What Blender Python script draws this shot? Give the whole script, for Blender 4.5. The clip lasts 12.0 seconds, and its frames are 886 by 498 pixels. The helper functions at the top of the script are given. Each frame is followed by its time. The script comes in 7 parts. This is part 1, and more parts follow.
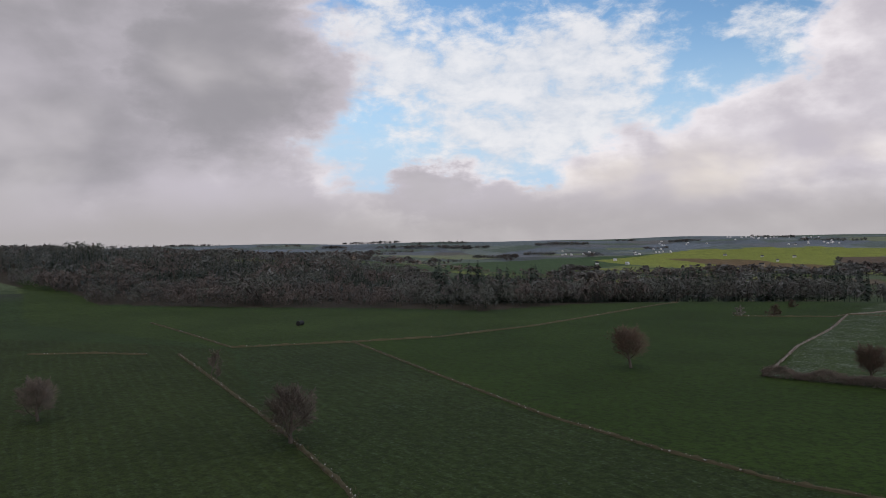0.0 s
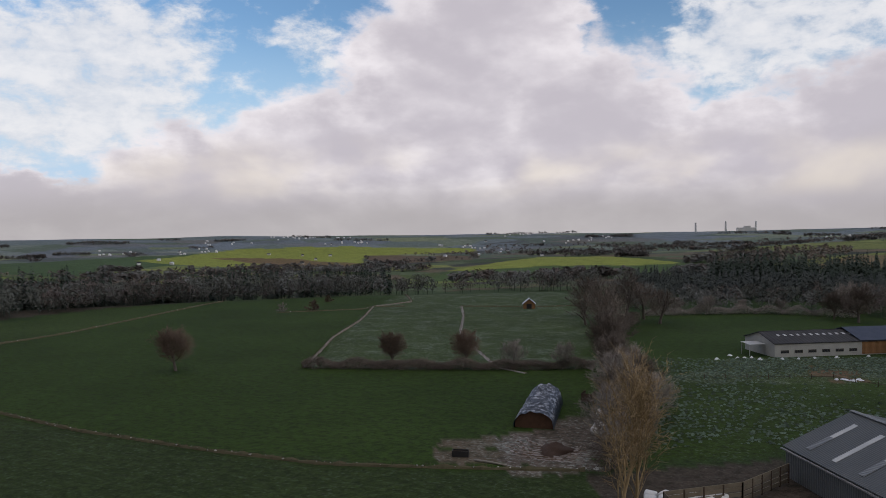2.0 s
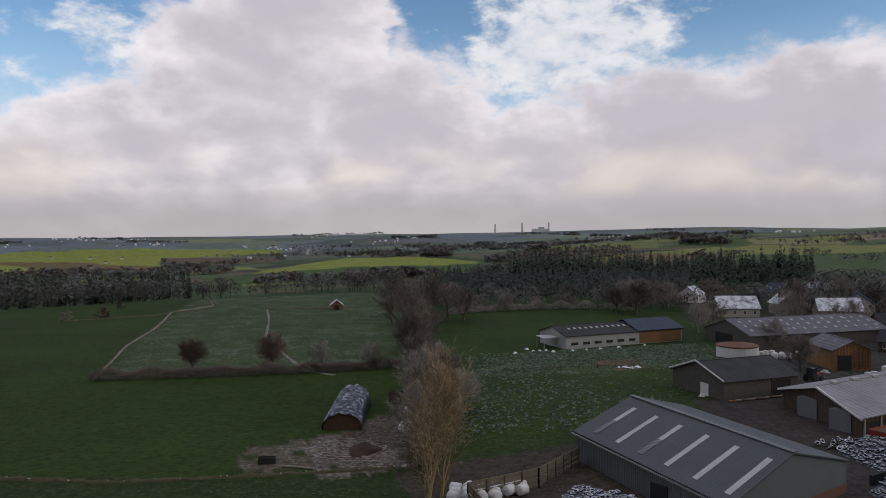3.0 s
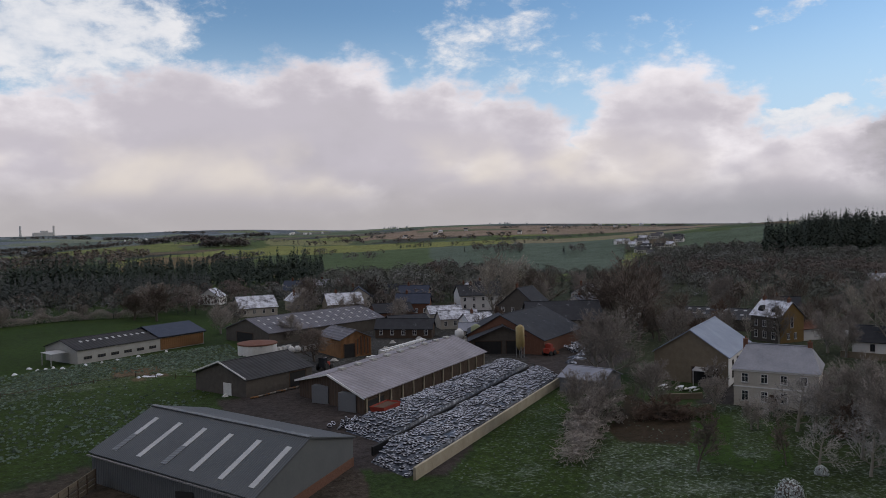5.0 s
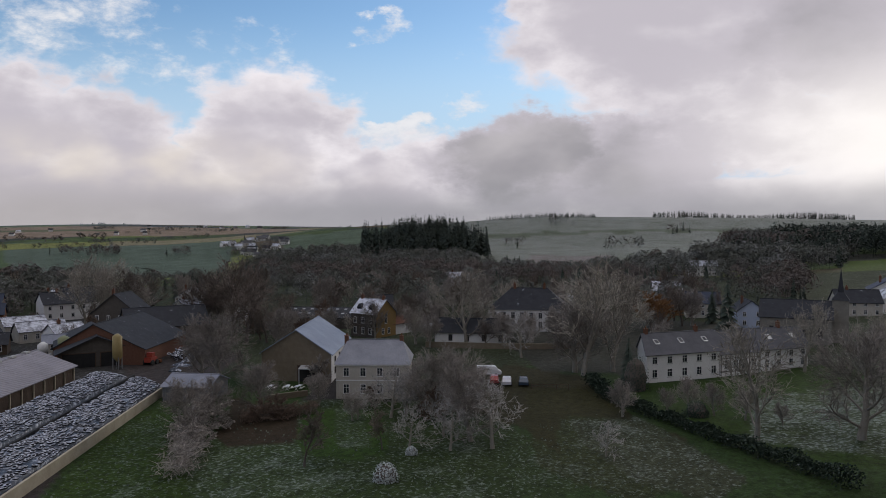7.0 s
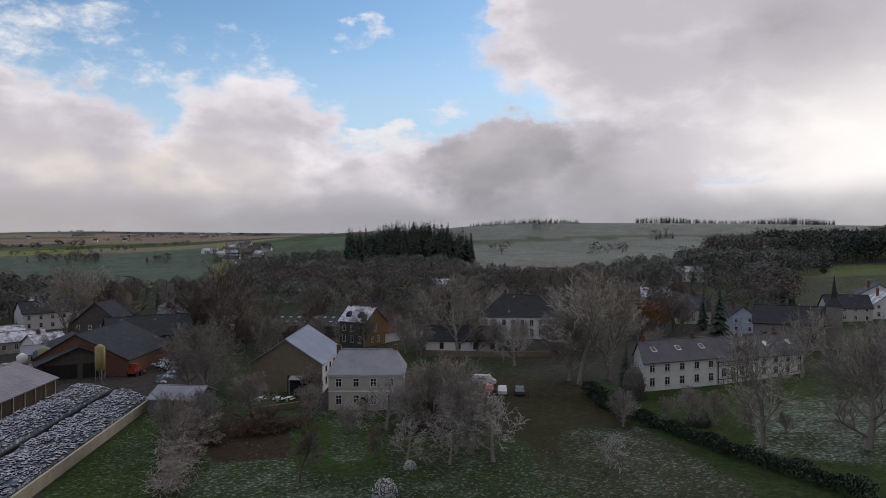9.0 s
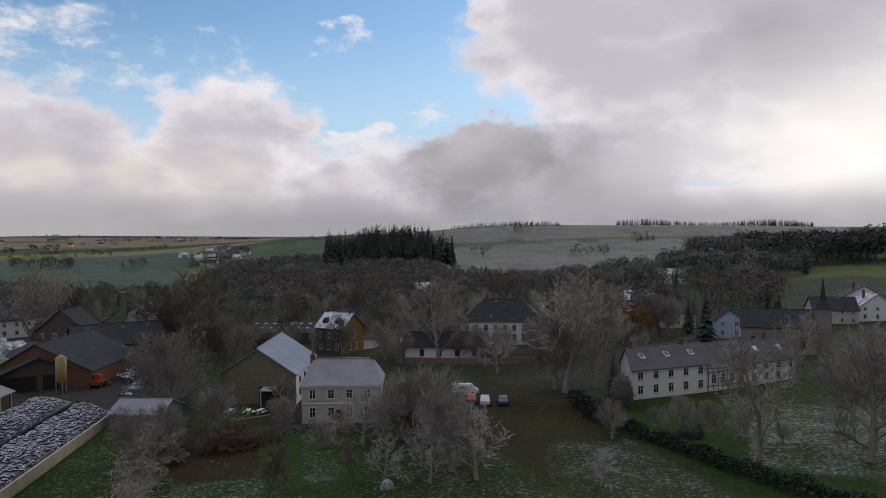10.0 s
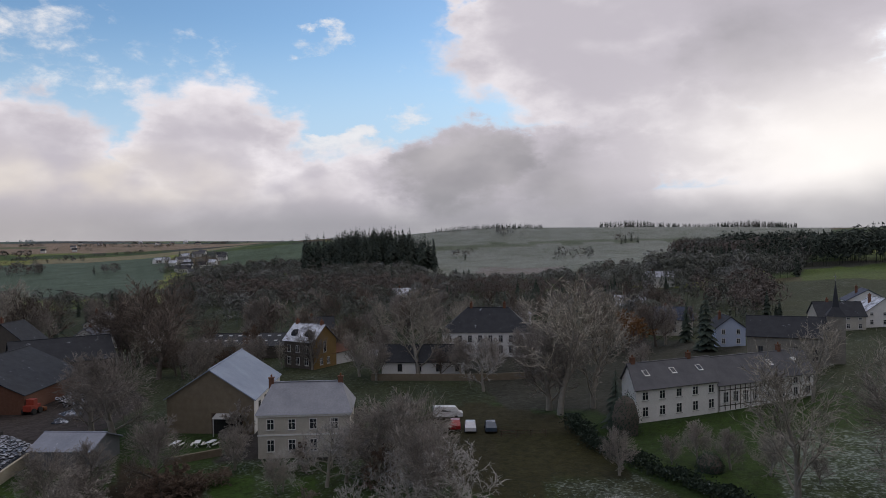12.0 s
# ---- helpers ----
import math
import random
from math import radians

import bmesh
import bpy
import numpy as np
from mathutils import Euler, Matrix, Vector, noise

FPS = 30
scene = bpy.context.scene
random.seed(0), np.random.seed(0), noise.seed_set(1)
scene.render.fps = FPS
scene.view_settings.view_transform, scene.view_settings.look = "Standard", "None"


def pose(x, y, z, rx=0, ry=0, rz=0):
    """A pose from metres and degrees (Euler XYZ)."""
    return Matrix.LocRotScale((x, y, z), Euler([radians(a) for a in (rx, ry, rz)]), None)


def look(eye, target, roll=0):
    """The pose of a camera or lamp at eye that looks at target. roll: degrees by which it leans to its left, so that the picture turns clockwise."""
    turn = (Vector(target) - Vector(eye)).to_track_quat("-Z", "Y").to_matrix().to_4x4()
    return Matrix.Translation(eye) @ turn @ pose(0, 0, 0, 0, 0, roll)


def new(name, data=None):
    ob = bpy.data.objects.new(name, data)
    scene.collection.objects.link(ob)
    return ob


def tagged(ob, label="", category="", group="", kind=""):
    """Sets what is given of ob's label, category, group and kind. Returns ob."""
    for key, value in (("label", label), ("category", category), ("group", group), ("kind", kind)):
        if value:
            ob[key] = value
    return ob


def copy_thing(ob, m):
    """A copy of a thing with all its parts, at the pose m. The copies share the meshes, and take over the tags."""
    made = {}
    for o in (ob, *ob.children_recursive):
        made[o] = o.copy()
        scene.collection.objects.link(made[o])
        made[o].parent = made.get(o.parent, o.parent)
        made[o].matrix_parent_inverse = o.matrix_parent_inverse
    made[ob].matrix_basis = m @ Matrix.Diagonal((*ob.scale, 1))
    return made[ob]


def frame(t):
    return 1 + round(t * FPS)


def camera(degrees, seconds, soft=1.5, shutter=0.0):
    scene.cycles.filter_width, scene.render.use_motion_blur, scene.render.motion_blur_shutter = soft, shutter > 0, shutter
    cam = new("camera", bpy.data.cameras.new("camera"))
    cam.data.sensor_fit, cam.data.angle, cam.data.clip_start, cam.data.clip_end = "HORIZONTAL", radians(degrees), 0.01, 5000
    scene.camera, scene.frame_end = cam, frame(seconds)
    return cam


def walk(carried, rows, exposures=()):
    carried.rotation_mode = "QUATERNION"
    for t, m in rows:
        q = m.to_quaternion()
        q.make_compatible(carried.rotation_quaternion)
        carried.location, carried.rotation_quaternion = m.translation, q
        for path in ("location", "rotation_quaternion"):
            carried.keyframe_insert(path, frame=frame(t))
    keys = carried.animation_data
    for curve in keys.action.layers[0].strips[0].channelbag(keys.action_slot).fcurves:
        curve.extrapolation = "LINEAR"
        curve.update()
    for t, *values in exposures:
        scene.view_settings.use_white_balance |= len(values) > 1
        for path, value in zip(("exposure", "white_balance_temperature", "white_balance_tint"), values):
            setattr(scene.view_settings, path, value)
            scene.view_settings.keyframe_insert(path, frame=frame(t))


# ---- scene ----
cam = camera(60.0, 12.0, soft=0.75)
# seconds, x, y, z, and the turn in degrees
PATH = [
    (0.0, 0.00, 0.00, 30.00, 89.14, 1.23, 51.04),
    (0.5, 0.00, 0.00, 30.00, 88.90, 0.97, 44.01),
    (1.0, 0.00, 0.00, 30.00, 88.74, 1.04, 34.63),
    (1.5, 0.00, 0.00, 30.00, 88.62, 0.88, 26.24),
    (2.0, 0.00, 0.00, 30.00, 88.57, 0.59, 18.07),
    (2.5, 0.00, 0.00, 30.00, 88.54, 0.49, 10.73),
    (2.7, 0.00, 0.00, 30.00, 88.52, 0.53, 8.07),
    (4.3, 0.00, 0.00, 30.00, 88.37, 0.79, -19.09),
    (4.5, 0.00, 0.00, 30.00, 88.35, 0.82, -22.79),
    (5.0, 0.00, 0.00, 30.00, 88.26, 0.87, -31.00),
    (5.5, 0.00, 0.00, 30.00, 88.21, 0.74, -38.85),
    (6.0, 0.00, 0.00, 30.00, 88.15, 0.55, -46.59),
    (6.5, 0.00, 0.00, 30.00, 88.22, 0.46, -53.06),
    (7.0, 0.18, 0.38, 30.00, 88.20, 0.05, -59.76),
    (7.2, 0.34, 0.72, 30.00, 88.25, 0.07, -60.55),
    (8.8, 1.61, 3.44, 30.00, 88.62, 0.18, -60.92),
    (9.0, 1.77, 3.79, 30.00, 88.67, 0.19, -61.10),
    (9.5, 4.29, 5.05, 30.00, 88.75, 0.27, -61.66),
    (10.0, 7.42, 6.55, 30.00, 88.87, 0.42, -62.52),
    (10.5, 10.82, 8.25, 30.00, 88.89, 0.52, -63.36),
    (11.0, 14.37, 9.98, 30.00, 88.97, 0.64, -63.61),
    (11.5, 18.17, 11.72, 30.00, 89.08, 0.76, -63.28),
    (12.0, 22.19, 13.60, 30.00, 89.10, 0.77, -63.87),
]
walk(cam, [(r[0], pose(*r[1:])) for r in PATH])

# ---- sky and light ----
world = bpy.data.worlds.new("sky")
scene.world = world
world.use_nodes = True
wt = world.node_tree
wt.nodes.clear()


def wmath(op, a, b=None, clamp=False):
    n = wt.nodes.new("ShaderNodeMath")
    n.operation, n.use_clamp = op, clamp
    for i, v in enumerate((a, b)):
        if v is None:
            continue
        if isinstance(v, (int, float)):
            n.inputs[i].default_value = v
        else:
            wt.links.new(v, n.inputs[i])
    return n.outputs[0]


def wmix(fac, a, b):
    n = wt.nodes.new("ShaderNodeMix")
    n.data_type = "RGBA"
    if isinstance(fac, (int, float)):
        n.inputs[0].default_value = fac
    else:
        wt.links.new(fac, n.inputs[0])
    for i, v in ((6, a), (7, b)):
        if isinstance(v, tuple):
            n.inputs[i].default_value = (*v, 1)
        else:
            wt.links.new(v, n.inputs[i])
    return n.outputs[2]


def wnoise(vec, scale, detail, rough=0.55, distort=0.0):
    n = wt.nodes.new("ShaderNodeTexNoise")
    n.inputs["Scale"].default_value, n.inputs["Detail"].default_value = scale, detail
    n.inputs["Roughness"].default_value, n.inputs["Distortion"].default_value = rough, distort
    wt.links.new(vec, n.inputs["Vector"])
    return n.outputs[0]


def wstep(v, lo, hi):
    n = wt.nodes.new("ShaderNodeMapRange")
    n.interpolation_type = "SMOOTHSTEP"
    n.inputs[1].default_value, n.inputs[2].default_value = lo, hi
    wt.links.new(v, n.inputs[0])
    return n.outputs[0]


SUN_AZ, SUN_EL = -100.0, 16.0  # degrees, to the left from +y, and up
sky = wt.nodes.new("ShaderNodeTexSky")
sky.sky_type = "NISHITA"
sky.sun_disc = False
sky.sun_elevation, sky.sun_rotation = radians(SUN_EL), radians(-SUN_AZ)
sky.air_density, sky.dust_density, sky.ozone_density = 1.0, 0.4, 2.0
coord = wt.nodes.new("ShaderNodeTexCoord").outputs["Generated"]
sep = wt.nodes.new("ShaderNodeSeparateXYZ")
wt.links.new(coord, sep.inputs[0])
# azimuth to the left from +y and elevation, both in degrees
az = wmath("MULTIPLY", wmath("ARCTAN2", wmath("MULTIPLY", sep.outputs[0], -1.0), sep.outputs[1]), 57.29578)
el = wmath("MULTIPLY", wmath("ARCSINE", sep.outputs[2]), 57.29578)
flat = wt.nodes.new("ShaderNodeCombineXYZ")
wt.links.new(wmath("MULTIPLY", az, 0.1), flat.inputs[0])
wt.links.new(wmath("MULTIPLY", el, 0.17), flat.inputs[1])
flat = flat.outputs[0]
shift = wt.nodes.new("ShaderNodeVectorMath")
shift.operation = "ADD"
shift.inputs[1].default_value = (-0.10, 0.16, 0.0)
wt.links.new(flat, shift.inputs[0])
big = wnoise(flat, 0.85, 9.0, 0.53, 0.2)
mid = wnoise(flat, 1.05, 4.0, 0.45, 0.2)
mid_lit = wnoise(shift.outputs[0], 1.05, 4.0, 0.45, 0.2)
fine = wnoise(flat, 3.6, 7.0, 0.62, 0.15)

warp_a, warp_b = wnoise(flat, 0.6, 3.0, 0.5, 0.0), wnoise(shift.outputs[0], 0.8, 3.0, 0.5, 0.4)
warp_c, warp_d = wnoise(flat, 2.6, 5.0, 0.6, 0.0), wnoise(shift.outputs[0], 2.9, 5.0, 0.6, 0.0)


def warped(v, slow, a, quick, b):
    v = wmath("ADD", v, wmath("MULTIPLY", wmath("SUBTRACT", slow, 0.5), a))
    return wmath("ADD", v, wmath("MULTIPLY", wmath("SUBTRACT", quick, 0.5), b))


az_w, el_w = warped(az, warp_a, 12.0, warp_c, 8.0), warped(el, warp_b, 5.0, warp_d, 5.0)
# cloud masses: bearing, elevation, half width, half height, density, greyness
MASSES = [
    (82, 10, 19, 14, 1.0, 0.85), (67, 12, 9, 8, 1.0, 0.95), (66, 3.4, 7, 3.6, 0.95, 0.6),
    (52, 3.8, 4.5, 2.2, 0.85, 0.8), (46.5, 2.6, 4, 1.8, 0.85, 0.55),
    (34, 3.2, 8, 3.6, 1.0, 0.3), (27, 5.5, 8, 4.6, 1.0, 0.25), (17.5, 9.5, 7, 8.5, 1.0, 0.3), (12.5, 15, 6, 6, 1.0, 0.2), (8, 7, 8, 6, 1.0, 0.35),
    (-3, 4.6, 9, 4.4, 1.0, 0.25), (-13, 5.6, 9, 5.4, 1.0, 0.52), (-22, 6.4, 8, 5.4, 1.0, 0.56), (-29, 6.2, 6, 4.6, 0.95, 0.58), (-35, 5, 7, 4.6, 0.9, 0.5),
    (-47.5, 5.6, 5.5, 5.4, 0.95, 0.3), (-41, 3, 6, 3.2, 0.9, 0.3), (-56, 3.2, 6, 3.4, 0.95, 0.2), (-65.5, 5.0, 6, 3.3, 1.0, 1.05), (-73, 4.8, 7, 3.4, 1.0, 0.7),
    (-75, 14, 9, 6.5, 1.0, 0.42), (-87, 14.5, 11, 6, 1.0, 0.65), (-69.5, 16.5, 4, 4, 0.95, 0.0), (-92, 6, 10, 6, 0.9, 0.1), (-81, 6.5, 6, 4, 1.0, 0.25),
    (-130, 12, 26, 22, 1.0, 0.4), (122, 12, 24, 22, 1.0, 0.5),
]
# fields of thin broken cloud, higher up
THIN = [(45, 10.5, 13, 6.5, 1.0), (55, 12.5, 6, 5, 1.0), (29, 14, 5, 2, 0.62), (-6, 13.5, 9, 5, 1.0), (-35, 14, 6, 3.5, 0.6), (-56, 7.3, 4.5, 0.9, 0.85), (-54, 14, 2.6, 1.2, 0.8), (-61, 9, 2.5, 0.7, 0.7), (-44, 12, 5, 2.5, 0.45)]


def oval(a0, e0, w0, h0):
    dx = wmath("DIVIDE", wmath("SUBTRACT", az_w, a0), w0)
    dy = wmath("DIVIDE", wmath("SUBTRACT", el_w, e0), h0)
    return wmath("EXPONENT", wmath("MULTIPLY", wmath("POWER", wmath("ADD", wmath("MULTIPLY", dx, dx), wmath("MULTIPLY", dy, dy)), 1.5), -0.7))


total = grey = thin = None
for a0, e0, w0, h0, k0, g0 in MASSES:
    o = oval(a0, e0, w0, h0)
    d, g = wmath("MULTIPLY", o, k0), wmath("MULTIPLY", o, g0)
    total = d if total is None else wmath("MAXIMUM", total, d)
    grey = g if grey is None else wmath("MAXIMUM", grey, g)
for a0, e0, w0, h0, k0 in THIN:
    d = wmath("MULTIPLY", oval(a0, e0, w0, h0), k0)
    thin = d if thin is None else wmath("MAXIMUM", thin, d)
# a bank of cloud lies along the horizon; far above the view the cover is broken
total = wmath("MAXIMUM", total, wstep(el, 4.6, 2.2))
total = wmath("MAXIMUM", total, wmath("MULTIPLY", wstep(el, 24.0, 45.0), 0.55))
dens = wmath("ADD", total, wmath("MULTIPLY", wmath("SUBTRACT", big, 0.5), 0.95))
dens = wmath("ADD", dens, wmath("MULTIPLY", wmath("SUBTRACT", fine, 0.5), 0.3))
mask = wstep(dens, 0.26, 0.62)
wisp = wmath("ADD", thin, wmath("MULTIPLY", wmath("SUBTRACT", fine, 0.5), 1.7))
wisp = wmath("MULTIPLY", wstep(wmath("ADD", wisp, wmath("MULTIPLY", wmath("SUBTRACT", big, 0.5), 1.2)), 0.35, 0.95), 0.92)
# lit from the right and above: edges that face the light are white, thick parts grey
relief = wmath("MULTIPLY", wmath("SUBTRACT", mid, mid_lit), 1.7)
shade = wmath("SUBTRACT", wmath("ADD", wmath("MULTIPLY", grey, 1.0), wmath("MULTIPLY", wstep(dens, 0.45, 1.25), 0.42)), relief)
shade = wmath("ADD", shade, wmath("MULTIPLY", wmath("SUBTRACT", fine, 0.5), 0.14))
tone = wmix(wstep(shade, -0.2, 0.75), (0.92, 0.875, 0.91), (0.55, 0.515, 0.57))
tone = wmix(wstep(wmath("ADD", grey, wmath("MULTIPLY", wmath("SUBTRACT", big, 0.5), 0.9)), 0.45, 1.0), tone, wmix(wstep(wmath("SUBTRACT", mid_lit, wmath("MULTIPLY", wmath("SUBTRACT", el, 3.0), 0.022)), 0.3, 0.62), (0.325, 0.312, 0.34), (0.5, 0.475, 0.5)))
glow = wmath("EXPONENT", wmath("MULTIPLY", wmath("ADD", wmath("POWER", wmath("DIVIDE", wmath("SUBTRACT", az, -93.0), 11.0), 2.0), wmath("POWER", wmath("DIVIDE", wmath("SUBTRACT", el, 5.5), 5.0), 2.0)), -1.0))
tone = wmix(wmath("MULTIPLY", glow, 0.85), tone, (1.1, 1.05, 1.0))
# cream light lies in the lower folds, and the cloud base along the horizon is slate grey
cream = wmath("MULTIPLY", wmath("MULTIPLY", wstep(el, 1.6, 3.2), wstep(el, 7.5, 4.5)), wmath("MULTIPLY", wstep(mid, 0.42, 0.66), wmath("MULTIPLY", wstep(az, -60.0, -40.0), wstep(az, 47.0, 40.0))))
tone = wmix(wmath("MULTIPLY", cream, 0.6), tone, (0.84, 0.76, 0.66))
low = wmath("MULTIPLY", wstep(wmath("ADD", el, wmath("MULTIPLY", wmath("SUBTRACT", mid, 0.5), 3.0)), 4.4, 0.6), 0.76)
tone = wmix(low, tone, wmix(wstep(az, -30.0, -55.0), (0.41, 0.385, 0.385), (0.3, 0.3, 0.325)))
skyc = wt.nodes.new("ShaderNodeVectorMath")
skyc.operation = "MULTIPLY"
skyc.inputs[1].default_value = (0.105, 0.122, 0.14)
wt.links.new(sky.outputs[0], skyc.inputs[0])
veil = wmix(wstep(el, 16.0, 3.0), skyc.outputs[0], (0.50, 0.66, 0.84))
behind = wmath("MULTIPLY", wstep(wmath("ABSOLUTE", wmath("ADD", az, 5.0)), 104.0, 140.0), wstep(el, 62.0, 30.0))
tone = wmix(wmath("MULTIPLY", behind, 0.85), tone, (0.085, 0.085, 0.095))
mask = wmath("MAXIMUM", mask, behind)
whole = wmix(mask, wmix(wisp, veil, wmix(wstep(fine, 0.3, 0.7), (0.66, 0.69, 0.76), (0.86, 0.85, 0.87))), tone)
bg = wt.nodes.new("ShaderNodeBackground")
wt.links.new(whole, bg.inputs[0])
bg.inputs[1].default_value = 1.0
wo = wt.nodes.new("ShaderNodeOutputWorld")
wt.links.new(bg.outputs[0], wo.inputs[0])

sun = new("sun", bpy.data.lights.new("sun", "SUN"))
sun.data.energy, sun.data.angle, sun.data.color = 0.5, radians(14), (1.0, 0.93, 0.84)
sun.matrix_world = look((0, 0, 0), (math.sin(radians(SUN_AZ)) * 1.0, -math.cos(radians(SUN_AZ)), -math.tan(radians(SUN_EL))))

# ---- materials ----
def shader(name):
    m = bpy.data.materials.new(name)
    m.use_nodes = True
    nt = m.node_tree
    return m, nt, nt.nodes["Principled BSDF"]


def tex_noise(nt, vec, scale, detail=4.0, rough=0.6):
    n = nt.nodes.new("ShaderNodeTexNoise")
    n.inputs["Scale"].default_value, n.inputs["Detail"].default_value, n.inputs["Roughness"].default_value = scale, detail, rough
    if vec is not None:
        nt.links.new(vec, n.inputs["Vector"])
    return n.outputs[0]


def ramp(nt, v, lo, hi):
    n = nt.nodes.new("ShaderNodeMapRange")
    n.inputs[1].default_value, n.inputs[2].default_value = lo, hi
    nt.links.new(v, n.inputs[0])
    return n.outputs[0]


def blend(nt, fac, a, b, mode="MIX"):
    n = nt.nodes.new("ShaderNodeMix")
    n.data_type, n.blend_type = "RGBA", mode
    for i, v in ((0, fac), (6, a), (7, b)):
        if isinstance(v, tuple):
            n.inputs[i].default_value = (*v, 1)
        elif isinstance(v, (int, float)):
            n.inputs[i].default_value = v
        else:
            nt.links.new(v, n.inputs[i])
    return n.outputs[2]


def calc(nt, op, a, b=0.0):
    n = nt.nodes.new("ShaderNodeMath")
    n.operation = op
    n.use_clamp = op in ("MULTIPLY", "ADD", "SUBTRACT")
    for i, v in enumerate((a, b)):
        if isinstance(v, (int, float)):
            n.inputs[i].default_value = v
        else:
            nt.links.new(v, n.inputs[i])
    return n.outputs[0]


def mat(name, col, col2, scale=0.8, rough=0.85, metal=0.0, bump=0.3, frost=0.0, frost_scale=1.2, ribs=0.0, rib_axis=0, spec=0.3, vary=0.0, island=0.0, soft=0.0):
    """Two colours mixed by coarse and fine noise, with relief; frost lies on faces that look up; ribs: their spacing in metres;
    soft: how far small leaves and twigs share the light of their crown."""
    m, nt, bs = shader(name)
    tc = nt.nodes.new("ShaderNodeTexCoord").outputs["Object"]
    coarse, grain = tex_noise(nt, tc, scale, 5.0), tex_noise(nt, tc, scale * 9.0, 4.0, 0.7)
    c = blend(nt, ramp(nt, coarse, 0.3, 0.7), col, col2)
    c = blend(nt, 0.4, c, blend(nt, grain, tuple(v * 0.55 for v in col), tuple(min(1, v * 1.5) for v in col2)))
    if vary:
        rnd = nt.nodes.new("ShaderNodeObjectInfo").outputs["Random"]
        c = blend(nt, 1.0, c, blend(nt, rnd, (1 - vary,) * 3, (1 + vary,) * 3), "MULTIPLY")
    if island:
        rnd = nt.nodes.new("ShaderNodeNewGeometry").outputs["Random Per Island"]
        c = blend(nt, 1.0, c, blend(nt, rnd, (1 - island,) * 3, (1 + island,) * 3), "MULTIPLY")
    height = grain
    if ribs:
        s = nt.nodes.new("ShaderNodeSeparateXYZ")
        nt.links.new(tc, s.inputs[0])
        q = nt.nodes.new("ShaderNodeMath")
        q.operation = "MULTIPLY"
        q.inputs[1].default_value = 6.2832 / ribs
        nt.links.new(s.outputs[rib_axis], q.inputs[0])
        w = nt.nodes.new("ShaderNodeMath")
        w.operation = "SINE"
        nt.links.new(q.outputs[0], w.inputs[0])
        height = w.outputs[0]
        c = blend(nt, ramp(nt, height, 0.75, 1.0), c, blend(nt, 0.35, c, (0.03, 0.03, 0.03)))
    if frost:
        s = nt.nodes.new("ShaderNodeSeparateXYZ")
        nt.links.new(nt.nodes.new("ShaderNodeNewGeometry").outputs["Normal"], s.inputs[0])
        fn = calc(nt, "ADD", calc(nt, "MULTIPLY", tex_noise(nt, tc, frost_scale, 6.0, 0.7), 1.0), frost - 0.55)
        f = calc(nt, "MULTIPLY", ramp(nt, fn, 0.42, 0.62), ramp(nt, s.outputs[2], 0.2, 0.55))
        c = blend(nt, f, c, (0.62, 0.65, 0.72))
    nt.links.new(c, bs.inputs["Base Color"])
    bs.inputs["Metallic"].default_value = metal
    bs.inputs["Specular IOR Level"].default_value = spec
    nt.links.new(ramp(nt, grain, 0.0, 1.0), bs.inputs["Roughness"])
    r = nt.nodes.new("ShaderNodeMapRange")
    r.inputs[3].default_value, r.inputs[4].default_value = max(0.05, rough - 0.12), min(1.0, rough + 0.1)
    nt.links.new(grain, r.inputs[0])
    nt.links.new(r.outputs[0], bs.inputs["Roughness"])
    if bump:
        b = nt.nodes.new("ShaderNodeBump")
        b.inputs["Strength"].default_value, b.inputs["Distance"].default_value = bump, 0.06
        nt.links.new(height, b.inputs["Height"])
        nt.links.new(b.outputs[0], bs.inputs["Normal"])
    if soft:
        lean = nt.nodes.new("ShaderNodeVectorMath")
        lean.operation = "MULTIPLY_ADD"
        nt.links.new(nt.nodes.new("ShaderNodeNewGeometry").outputs["Normal"], lean.inputs[0])
        lean.inputs[1].default_value, lean.inputs[2].default_value = (1 - soft,) * 3, (0, 0, soft)
        unit = nt.nodes.new("ShaderNodeVectorMath")
        unit.operation = "NORMALIZE"
        nt.links.new(lean.outputs[0], unit.inputs[0])
        nt.links.new(unit.outputs[0], bs.inputs["Normal"])
    return m


M = {}
M["grey_sheet"] = mat("grey_sheet", (0.05, 0.056, 0.06), (0.078, 0.084, 0.088), 0.25, 0.6, bump=0.25, ribs=0.33, rib_axis=1, frost=0.1, frost_scale=0.5)
M["grey_wall_sheet"] = mat("grey_wall_sheet", (0.13, 0.14, 0.15), (0.17, 0.18, 0.19), 0.4, 0.55, bump=0.6, ribs=0.35, rib_axis=0)
M["grey_end_sheet"] = mat("grey_end_sheet", (0.095, 0.104, 0.106), (0.13, 0.14, 0.143), 0.4, 0.55, bump=0.6, ribs=0.35, rib_axis=1)
M["skylight"] = mat("skylight", (0.3, 0.31, 0.32), (0.46, 0.46, 0.45), 0.7, 0.45)
M["fibre_roof"] = mat("fibre_roof", (0.17, 0.16, 0.17), (0.31, 0.295, 0.325), 0.2, 0.85, bump=0.7, ribs=1.1, rib_axis=0, frost=0.33, frost_scale=0.35)
M["fibre_dark"] = mat("fibre_dark", (0.03, 0.031, 0.033), (0.06, 0.06, 0.064), 0.4, 0.85, bump=0.6, ribs=0.9, rib_axis=0, frost=0.2, frost_scale=0.5, spec=0.15)
